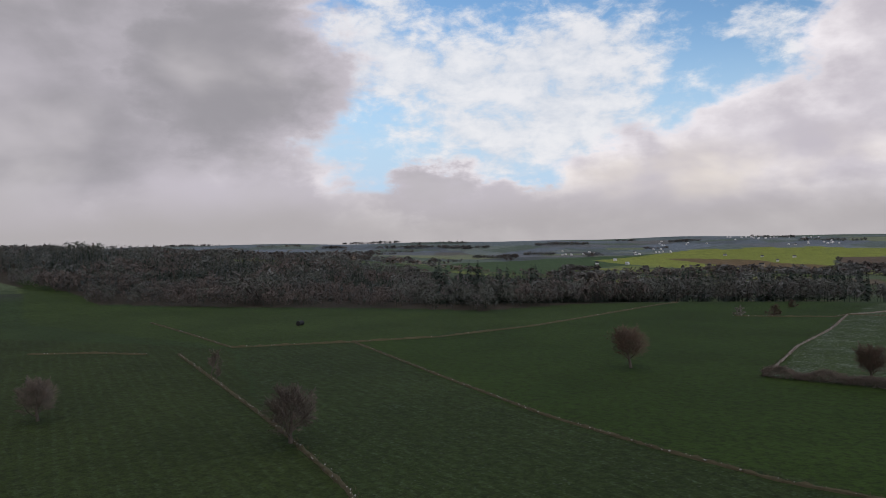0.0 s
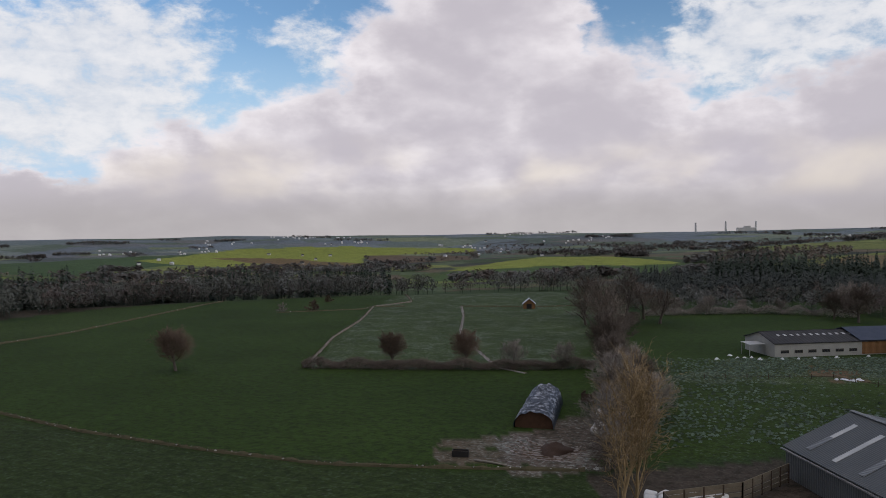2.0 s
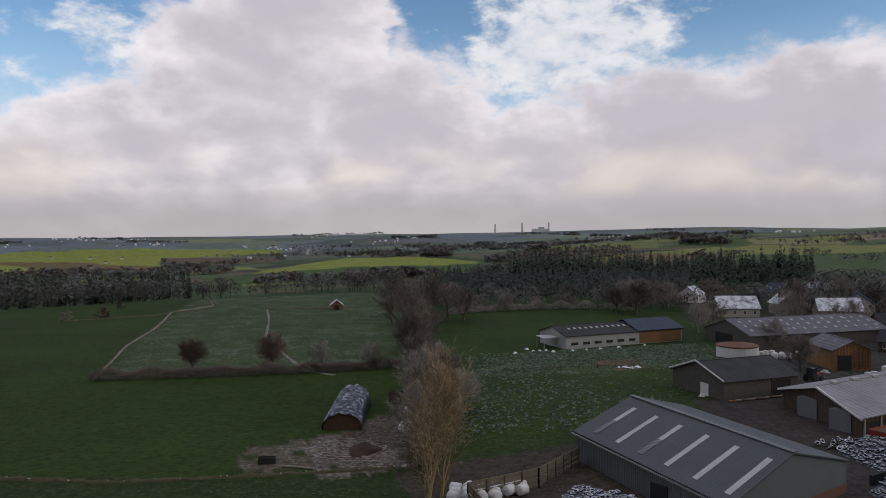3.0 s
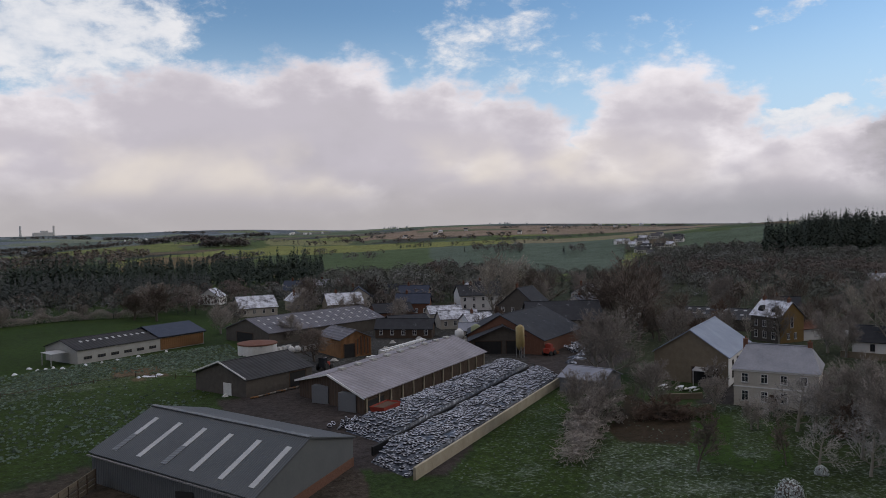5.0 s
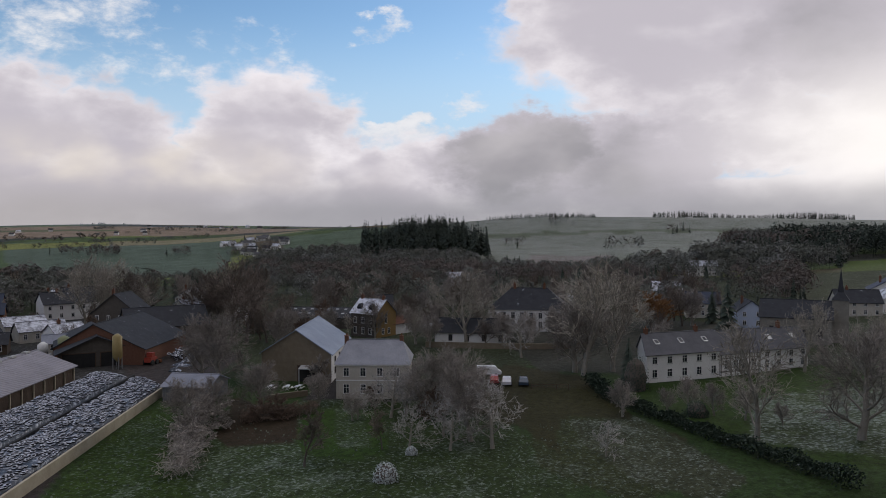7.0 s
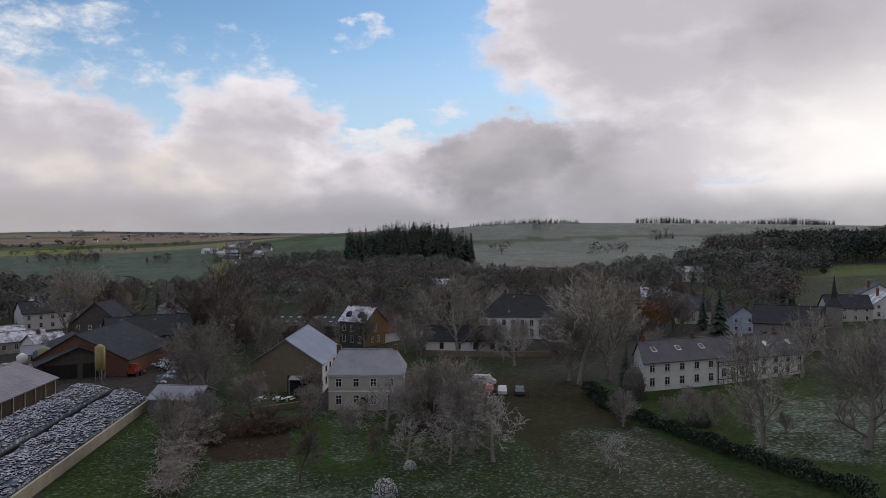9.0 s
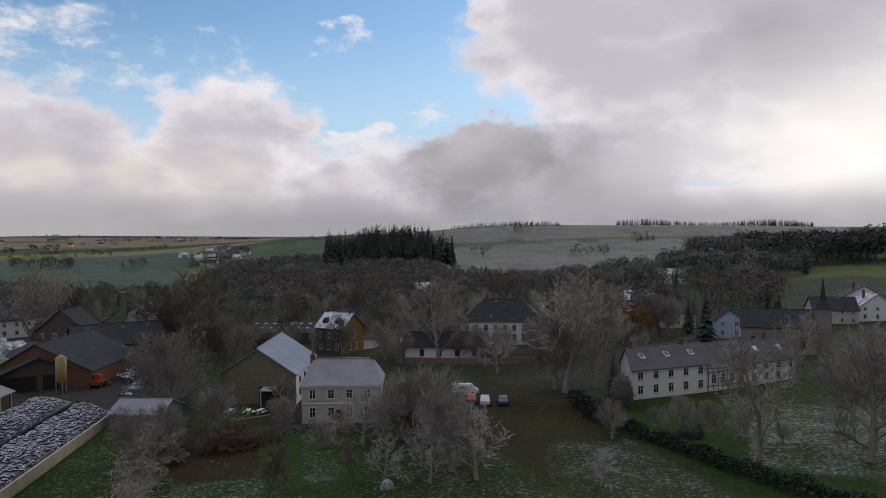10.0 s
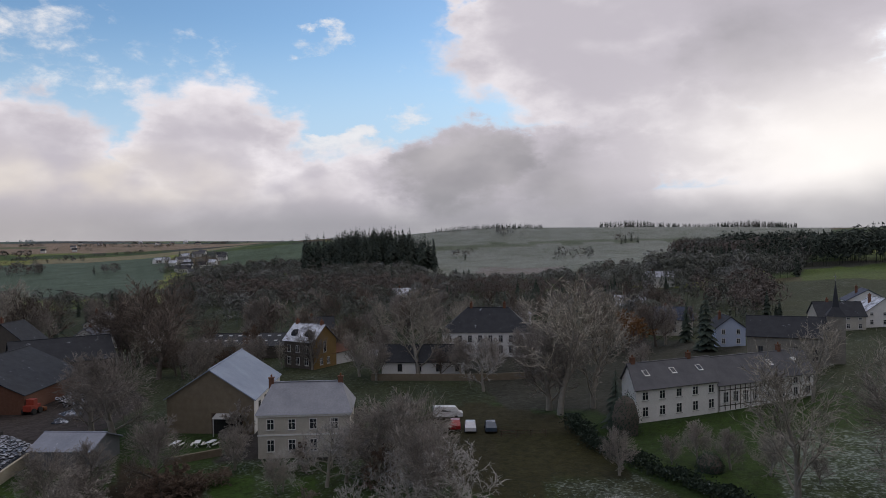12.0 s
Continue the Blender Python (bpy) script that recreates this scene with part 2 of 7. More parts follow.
M["fibre_mid"] = mat("fibre_mid", (0.09, 0.09, 0.105), (0.16, 0.16, 0.185), 0.4, 0.85, bump=0.6, ribs=0.9, rib_axis=0, frost=0.37, frost_scale=0.5)
M["slate"] = mat("slate", (0.026, 0.028, 0.034), (0.05, 0.053, 0.06), 0.6, 0.8, bump=0.5, frost=0.34, frost_scale=0.45, spec=0.15)
M["slate_blue"] = mat("slate_blue", (0.035, 0.045, 0.07), (0.06, 0.072, 0.105), 0.6, 0.75, bump=0.5, frost=0.18, frost_scale=0.5, spec=0.2)
M["slate_frost"] = mat("slate_frost", (0.16, 0.175, 0.215), (0.28, 0.295, 0.345), 0.3, 0.75, bump=0.4, frost=0.34)
M["slate_house"] = mat("slate_house", (0.16, 0.168, 0.195), (0.28, 0.29, 0.325), 0.4, 0.75, bump=0.5, frost=0.22)
M["slate_snow"] = mat("slate_snow", (0.10, 0.10, 0.12), (0.16, 0.16, 0.18), 0.4, 0.75, bump=0.4, frost=0.62, frost_scale=0.5)
M["row_roof"] = mat("row_roof", (0.075, 0.077, 0.085), (0.13, 0.13, 0.14), 0.5, 0.85, bump=0.6, frost=0.14, spec=0.15)
M["white_wall"] = mat("white_wall", (0.62, 0.61, 0.59), (0.8, 0.79, 0.77), 0.35, 0.9, bump=0.15)
M["grey_wall"] = mat("grey_wall", (0.34, 0.315, 0.27), (0.5, 0.47, 0.415), 0.5, 0.9, bump=0.2)
M["stone_wall"] = mat("stone_wall", (0.12, 0.098, 0.068), (0.2, 0.168, 0.122), 1.2, 0.95, bump=0.6)
M["dark_stone"] = mat("dark_stone", (0.065, 0.058, 0.05), (0.115, 0.103, 0.09), 1.2, 0.95, bump=0.6)
M["ochre_wall"] = mat("ochre_wall", (0.2, 0.13, 0.05), (0.28, 0.185, 0.075), 0.5, 0.9, bump=0.2)
M["blue_wall"] = mat("blue_wall", (0.36, 0.42, 0.55), (0.44, 0.5, 0.62), 0.5, 0.9, bump=0.1)
M["church_stone"] = mat("church_stone", (0.15, 0.14, 0.12), (0.25, 0.235, 0.205), 1.2, 0.95, bump=0.6)
M["blue_sheet"] = mat("blue_sheet", (0.15, 0.18, 0.245), (0.27, 0.31, 0.385), 0.25, 0.6, bump=0.3, frost=0.2, frost_scale=0.5)
M["field_stone"] = mat("field_stone", (0.2, 0.19, 0.165), (0.42, 0.41, 0.38), 1.5, 0.9, bump=0.3, island=0.3)
M["frost_leaf"] = mat("frost_leaf", (0.2, 0.225, 0.21), (0.48, 0.52, 0.52), 1.2, 0.9, bump=0.0, island=0.45)
M["brick"] = mat("brick", (0.11, 0.055, 0.035), (0.18, 0.09, 0.06), 2.0, 0.9, bump=0.5)
M["wood"] = mat("wood", (0.16, 0.08, 0.035), (0.30, 0.16, 0.07), 0.9, 0.85, bump=0.5, ribs=0.3, rib_axis=0)
M["wood_dark"] = mat("wood_dark", (0.06, 0.042, 0.03), (0.10, 0.07, 0.05), 0.9, 0.85, bump=0.5, ribs=0.3, rib_axis=0)
M["concrete"] = mat("concrete", (0.27, 0.23, 0.165), (0.42, 0.375, 0.285), 0.5, 0.9, bump=0.3)
M["concrete_grey"] = mat("concrete_grey", (0.30, 0.30, 0.29), (0.42, 0.42, 0.4), 0.5, 0.9, bump=0.3)
M["black"] = mat("black", (0.012, 0.012, 0.013), (0.03, 0.03, 0.03), 1.0, 0.8)
M["tarp"] = mat("tarp", (0.012, 0.018, 0.03), (0.03, 0.04, 0.06), 0.8, 0.45, bump=0.6, frost=0.47, frost_scale=1.3, spec=0.5)
M["tyre"] = mat("tyre", (0.014, 0.015, 0.018), (0.03, 0.032, 0.036), 1.2, 0.85, bump=0.2, frost=0.58, frost_scale=1.6, vary=0.3)
M["snow"] = mat("snow", (0.62, 0.65, 0.72), (0.72, 0.75, 0.8), 1.5, 0.8)
M["white_plastic"] = mat("white_plastic", (0.6, 0.6, 0.58), (0.72, 0.72, 0.7), 0.9, 0.5)
M["red_paint"] = mat("red_paint", (0.22, 0.03, 0.018), (0.3, 0.05, 0.03), 1.5, 0.6, bump=0.2)
M["red_roof"] = mat("red_roof", (0.12, 0.055, 0.038), (0.18, 0.085, 0.058), 0.8, 0.85, bump=0.4, frost=0.15)
M["rust"] = mat("rust", (0.12, 0.05, 0.025), (0.22, 0.09, 0.04), 1.5, 0.9, bump=0.5)
M["yellow_silo"] = mat("yellow_silo", (0.26, 0.2, 0.08), (0.34, 0.27, 0.12), 0.8, 0.5)
M["green_silo"] = mat("green_silo", (0.18, 0.20, 0.10), (0.25, 0.27, 0.15), 0.8, 0.5)
M["frame_white"] = mat("frame_white", (0.62, 0.62, 0.6), (0.7, 0.7, 0.68), 2.0, 0.6, bump=0.05)
M["frame_dark"] = mat("frame_dark", (0.05, 0.045, 0.04), (0.08, 0.07, 0.06), 2.0, 0.6, bump=0.05)
M["bark"] = mat("bark", (0.075, 0.062, 0.052), (0.13, 0.112, 0.095), 1.6, 0.95, bump=0.7)
M["bark_pale"] = mat("bark_pale", (0.17, 0.155, 0.13), (0.30, 0.275, 0.235), 1.6, 0.95, bump=0.7)
M["twig_brown"] = mat("twig_brown", (0.105, 0.086, 0.072), (0.18, 0.148, 0.125), 0.4, 0.95, bump=0.0, vary=0.25, island=0.4)
M["twig_red"] = mat("twig_red", (0.095, 0.068, 0.052), (0.16, 0.115, 0.088), 0.4, 0.95, bump=0.0, vary=0.2, island=0.4)
M["twig_rime"] = mat("twig_rime", (0.165, 0.147, 0.13), (0.31, 0.28, 0.252), 0.3, 0.95, bump=0.0, vary=0.25, island=0.45)
M["twig_white"] = mat("twig_white", (0.21, 0.2, 0.19), (0.42, 0.4, 0.38), 0.3, 0.95, bump=0.0, vary=0.2, island=0.45)
M["twig_pale"] = mat("twig_pale", (0.22, 0.2, 0.17), (0.36, 0.33, 0.28), 0.3, 0.95, bump=0.0, vary=0.2, island=0.5)
M["wood_far_olive"] = mat("wood_far_olive", (0.062, 0.067, 0.054), (0.112, 0.118, 0.098), 0.05, 0.95, bump=0.0, island=0.18, soft=0.62)
M["twig_straw"] = mat("twig_straw", (0.24, 0.175, 0.09), (0.34, 0.25, 0.14), 0.4, 0.95, bump=0.0, island=0.4)
M["twig_orange"] = mat("twig_orange", (0.15, 0.075, 0.03), (0.22, 0.115, 0.05), 0.4, 0.95, bump=0.0, island=0.4)
M["wood_far"] = mat("wood_far", (0.07, 0.065, 0.059), (0.122, 0.114, 0.103), 0.05, 0.95, bump=0.0, island=0.18, soft=0.62)
M["wood_far_rime"] = mat("wood_far_rime", (0.1, 0.102, 0.096), (0.17, 0.172, 0.162), 0.05, 0.95, bump=0.0, island=0.18, soft=0.62)
M["wood_far_red"] = mat("wood_far_red", (0.078, 0.064, 0.056), (0.132, 0.108, 0.093), 0.05, 0.95, bump=0.0, island=0.18, soft=0.62)
M["needles"] = mat("needles", (0.024, 0.036, 0.028), (0.052, 0.068, 0.05), 0.05, 0.95, bump=0.0, vary=0.25, island=0.18, soft=0.62)
M["needles_rime"] = mat("needles_rime", (0.05, 0.062, 0.055), (0.12, 0.135, 0.125), 0.08, 0.95, bump=0.0, vary=0.25, island=0.18, soft=0.62)
M["evergreen"] = mat("evergreen", (0.022, 0.036, 0.024), (0.05, 0.07, 0.05), 0.7, 0.9, bump=0.0, frost=0.36, frost_scale=1.5)
M["dry_grass"] = mat("dry_grass", (0.055, 0.052, 0.026), (0.11, 0.096, 0.056), 0.8, 0.95, bump=0.4, frost=0.12)
M["earth"] = mat("earth", (0.07, 0.048, 0.033), (0.12, 0.085, 0.06), 1.2, 0.95, bump=0.8, frost=0.02)
M["manure"] = mat("manure", (0.035, 0.022, 0.016), (0.065, 0.04, 0.028), 1.5, 0.95, bump=0.8)
M["frozen_mud"] = mat("frozen_mud", (0.16, 0.13, 0.11), (0.25, 0.21, 0.18), 1.2, 0.9, bump=0.5, frost=0.2)
M["frozen_mud_pale"] = mat("frozen_mud_pale", (0.2, 0.18, 0.17), (0.34, 0.31, 0.3), 1.2, 0.9, bump=0.5, frost=0.3)
M["cabbage"] = mat("cabbage", (0.036, 0.066, 0.032), (0.15, 0.2, 0.165), 0.3, 0.8, bump=0.0, island=0.5)
M["frost_grass"] = mat("frost_grass", (0.05, 0.07, 0.035), (0.16, 0.19, 0.16), 0.2, 0.9, bump=0.0, island=0.5)
M["hay"] = mat("hay", (0.06, 0.032, 0.02), (0.11, 0.06, 0.036), 1.5, 0.95, bump=0.6)
M["rail"] = mat("rail", (0.25, 0.25, 0.25), (0.36, 0.36, 0.36), 1.5, 0.5, metal=0.6)
M["car_red"] = mat("car_red", (0.22, 0.015, 0.015), (0.27, 0.022, 0.02), 1.0, 0.25, bump=0.0, frost=0.1, spec=0.6)
M["car_silver"] = mat("car_silver", (0.5, 0.5, 0.54), (0.58, 0.58, 0.62), 1.0, 0.3, bump=0.0, frost=0.2, spec=0.6)
M["car_dark"] = mat("car_dark", (0.04, 0.06, 0.09), (0.05, 0.07, 0.1), 1.0, 0.25, bump=0.0, frost=0.12, spec=0.6)
M["car_white"] = mat("car_white", (0.6, 0.6, 0.6), (0.7, 0.7, 0.7), 1.0, 0.3, bump=0.0, spec=0.6)


def glass_mat():
    m, nt, bs = shader("window_glass")
    tc = nt.nodes.new("ShaderNodeTexCoord").outputs["Object"]
    nt.links.new(blend(nt, tex_noise(nt, tc, 1.5), (0.012, 0.014, 0.018), (0.04, 0.045, 0.055)), bs.inputs["Base Color"])
    bs.inputs["Roughness"].default_value, bs.inputs["Specular IOR Level"].default_value = 0.08, 0.6
    return m


M["glass"] = glass_mat()


def ground_mat():
    m, nt, bs = shader("ground")
    geo = nt.nodes.new("ShaderNodeNewGeometry").outputs["Position"]
    tint = nt.nodes.new("ShaderNodeAttribute")
    tint.attribute_name = "tint"
    fr = nt.nodes.new("ShaderNodeAttribute")
    fr.attribute_name = "frost"
    n1, n2, n3 = tex_noise(nt, geo, 0.035, 4.0), tex_noise(nt, geo, 0.45, 5.0, 0.65), tex_noise(nt, geo, 2.2, 4.0, 0.7)
    c = blend(nt, 1.0, tint.outputs["Color"], blend(nt, ramp(nt, n1, 0.3, 0.7), (0.75, 0.78, 0.72), (1.2, 1.18, 1.25)), "MULTIPLY")
    c = blend(nt, 1.0, c, blend(nt, ramp(nt, n2, 0.25, 0.75), (0.7, 0.72, 0.68), (1.3, 1.28, 1.34)), "MULTIPLY")
    c = blend(nt, 1.0, c, blend(nt, ramp(nt, n3, 0.2, 0.8), (0.6, 0.6, 0.6), (1.4, 1.4, 1.4)), "MULTIPLY")
    # frost lies in drifts some metres wide, broken up by the tussocks
    clump = calc(nt, "ADD", calc(nt, "MULTIPLY", n3, 0.62), calc(nt, "MULTIPLY", n2, 0.38))
    drift = calc(nt, "ADD", calc(nt, "MULTIPLY", tex_noise(nt, geo, 0.13, 3.0, 0.6), 0.5), calc(nt, "MULTIPLY", clump, 0.5))
    f = nt.nodes.new("ShaderNodeMath")
    f.operation = "ADD"
    nt.links.new(drift, f.inputs[0])
    nt.links.new(fr.outputs["Fac"], f.inputs[1])
    c = blend(nt, calc(nt, "MULTIPLY", ramp(nt, f.outputs[0], 0.66, 0.98), 0.42), c, (0.27, 0.31, 0.29))
    tuft = calc(nt, "ADD", tex_noise(nt, geo, 1.7, 3.0, 0.6), calc(nt, "MULTIPLY", f.outputs[0], 0.45))
    c = blend(nt, calc(nt, "MULTIPLY", calc(nt, "MULTIPLY", ramp(nt, tuft, 0.83, 0.94), ramp(nt, fr.outputs["Fac"], 0.03, 0.2)), 0.5), c, (0.34, 0.39, 0.36))
    # seed rows of the sown fields, broken and uneven
    along = nt.nodes.new("ShaderNodeVectorMath")
    along.operation = "DOT_PRODUCT"
    along.inputs[1].default_value = (0.57, 2.8, 0.0)
    nt.links.new(geo, along.inputs[0])
    row = nt.nodes.new("ShaderNodeMath")
    row.operation = "SINE"
    nt.links.new(along.outputs["Value"], row.inputs[0])
    seeded = nt.nodes.new("ShaderNodeAttribute")
    seeded.attribute_name = "sown"
    row = calc(nt, "MULTIPLY", calc(nt, "MULTIPLY", ramp(nt, row.outputs[0], 0.1, 1.0), seeded.outputs["Fac"]), calc(nt, "MULTIPLY", ramp(nt, n2, 0.4, 0.62), ramp(nt, n3, 0.35, 0.65)))
    c = blend(nt, calc(nt, "MULTIPLY", row, 0.2), c, (0.11, 0.15, 0.09))
    # shade in the hollows between the tussocks, put into the colour by noise
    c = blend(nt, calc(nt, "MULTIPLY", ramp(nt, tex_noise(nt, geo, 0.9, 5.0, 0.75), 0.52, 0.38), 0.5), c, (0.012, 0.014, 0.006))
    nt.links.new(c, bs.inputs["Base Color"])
    bs.inputs["Roughness"].default_value, bs.inputs["Specular IOR Level"].default_value = 0.95, 0.12
    b = nt.nodes.new("ShaderNodeBump")
    b.inputs["Strength"].default_value, b.inputs["Distance"].default_value = 0.7, 0.25
    nt.links.new(clump, b.inputs["Height"])
    nt.links.new(b.outputs[0], bs.inputs["Normal"])
    return m


M["ground"] = ground_mat()

# ---- tools for building ----
def mesh(name, verts, faces, material=None, smooth=False):
    me = bpy.data.meshes.new(name)
    me.from_pydata([tuple(v) for v in verts], [], [tuple(f) for f in faces])
    for m in material if isinstance(material, (list, tuple)) else [material]:
        if m is not None:
            me.materials.append(M[m] if isinstance(m, str) else m)
    if smooth:
        me.shade_smooth()
    me.update()
    return me


def thing(name, label, category, at, turn=0.0, group="", kind="", data=None):
    ob = new(name, data)
    ob.matrix_basis = at if isinstance(at, Matrix) else pose(*at, 0, 0, turn)
    return tagged(ob, label, category, group, kind)


def part(name, data, parent, label="", at=None):
    """A mesh under a thing or under a part. data: a mesh, or (vertices, faces, material)."""
    if isinstance(data, tuple):
        data = mesh(name, *data)
    ob = new(name, data)
    ob.parent = parent
    if at is not None:
        ob.matrix_basis = at if isinstance(at, Matrix) else Matrix.Translation(at)
    return tagged(ob, label)


class Shape:
    """Vertices and faces, gathered piece by piece."""

    def __init__(self):
        self.v, self.f = [], []

    def add(self, verts, faces):
        n = len(self.v)
        self.v += [tuple(p) for p in verts]
        self.f += [tuple(i + n for i in f) for f in faces]
        return self

    def box(self, x0, y0, z0, x1, y1, z1):
        p = [(x, y, z) for z in (z0, z1) for y in (y0, y1) for x in (x0, x1)]
        return self.add(p, [(0, 2, 3, 1), (4, 5, 7, 6), (0, 1, 5, 4), (2, 6, 7, 3), (0, 4, 6, 2), (1, 3, 7, 5)])

    def bar(self, a, b, w, h):
        """A square bar from a to b."""
        a, b = Vector(a), Vector(b)
        d = (b - a).normalized()
        s = d.cross(Vector((0, 0, 1)))
        s = s.normalized() if s.length > 0.01 else Vector((1, 0, 0))
        u = s.cross(d)
        p = [q + s * i * w / 2 + u * j * h / 2 for q in (a, b) for i, j in ((-1, -1), (1, -1), (1, 1), (-1, 1))]
        return self.add(p, [(0, 1, 2, 3), (7, 6, 5, 4), (0, 4, 5, 1), (1, 5, 6, 2), (2, 6, 7, 3), (3, 7, 4, 0)])

    def slab(self, quad, t):
        """A slab of thickness t over four corners, which are listed so that their normal is the outer side."""
        q = [Vector(p) for p in quad]
        n = (q[1] - q[0]).cross(q[3] - q[0]).normalized() * t
        return self.add([*q, *[p + n for p in q]], [(3, 2, 1, 0), (4, 5, 6, 7), (0, 1, 5, 4), (1, 2, 6, 5), (2, 3, 7, 6), (3, 0, 4, 7)])

    def tube(self, pts, radii, sides=6, cap=True):
        pts = [Vector(p) for p in pts]
        n0 = len(self.v)
        for i, p in enumerate(pts):
            d = (pts[min(i + 1, len(pts) - 1)] - pts[max(i - 1, 0)]).normalized()
            s = d.cross(Vector((0.3, 0.9, 0.1)))
            s = s.normalized() if s.length > 0.05 else Vector((1, 0, 0))
            u = s.cross(d)
            self.v += [tuple(p + (s * math.cos(a) + u * math.sin(a)) * radii[i]) for a in (2 * math.pi * k / sides for k in range(sides))]
        for i in range(len(pts) - 1):
            for k in range(sides):
                a, b = n0 + i * sides + k, n0 + i * sides + (k + 1) % sides
                self.f.append((a, b, b + sides, a + sides))
        if cap:
            self.f.append(tuple(n0 + k for k in range(sides))[::-1])
            self.f.append(tuple(n0 + (len(pts) - 1) * sides + k for k in range(sides)))
        return self

    def disc(self, x, y, z0, z1, r, sides=16):
        return self.tube([(x, y, z0), (x, y, z1)], [r, r], sides)

    def mesh(self, name, material, smooth=False):
        return mesh(name, self.v, self.f, material, smooth)


# ---- the ground: one sheet to the horizon ----
# heights by bearing (degrees to the left of +y) and by distance
RING = np.array([0, 330, 480, 750, 1100, 2200, 4700.0])
RISE = [
    (125, 0, 0, 4, 16, 14, 0, 6), (78, 0, 0, 5, 20, 20, -10, 6), (62, 0, 0, -2, 6, 2, -30, 4), (45, 0, 0, -14, -30, -40, -48, 4),
    (22, 0, 0, -8, -28, -42, -50, 5), (4, 0, 0, -6, -22, -34, -36, 6), (-18, 0, 0, -6, -14, -12, 2, 12), (-38, 0, 0, -4, -8, 4, 30, 10),
    (-57, 0, 0, -2, 6, 30, 24, 10), (-68, 0, 0, -2, 4, 40, 24, 10), (-78, 0, 0, 0, 10, 38, 26, 10), (-92, 0, 3, 8, 14, 34, 30, 10), (-125, 0, 0, 4, 12, 20, 10, 10),
]
BEAR = np.array([r[0] for r in RISE][::-1], float)
ZTAB = np.array([r[1:] for r in RISE][::-1], float)


def rolling(x, y):
    return (np.sin(x / 310 + 1.3) * np.cos(y / 270 + 0.4) * 0.6 + np.sin((x + y) / 170) * 0.25 + np.sin((x - 2 * y) / 700) * 0.9)


def hgt(x, y):
    """The ground's height at places given as arrays or numbers."""
    x, y = np.asarray(x, float), np.asarray(y, float)
    r, b = np.hypot(x, y), np.degrees(np.arctan2(-x, y))
    b = np.clip(b, -125, 125)
    i = np.clip(np.searchsorted(BEAR, b) - 1, 0, len(BEAR) - 2)
    j = np.clip(np.searchsorted(RING, r) - 1, 0, len(RING) - 2)
    fb = np.clip((b - BEAR[i]) / (BEAR[i + 1] - BEAR[i]), 0, 1)
    fr = np.clip((r - RING[j]) / (RING[j + 1] - RING[j]), 0, 1)
    fb, fr = fb * fb * (3 - 2 * fb), fr * fr * (3 - 2 * fr)
    z = (1 - fb) * ((1 - fr) * ZTAB[i, j] + fr * ZTAB[i, j + 1]) + fb * ((1 - fr) * ZTAB[i + 1, j] + fr * ZTAB[i + 1, j + 1])
    return z + rolling(x, y) * np.clip((r - 330) / 900, 0, 1) * np.clip(r / 420, 1, 9)


def ground_z(x, y):
    return float(hgt(x, y))


def inside(x, y, poly):
    c = np.zeros(x.shape, bool)
    for (xa, ya), (xb, yb) in zip(poly, poly[1:] + poly[:1]):
        hit = ((ya > y) != (yb > y)) & (x < (xb - xa) * (y - ya) / (yb - ya + 1e-9) + xa)
        c ^= hit
    return c


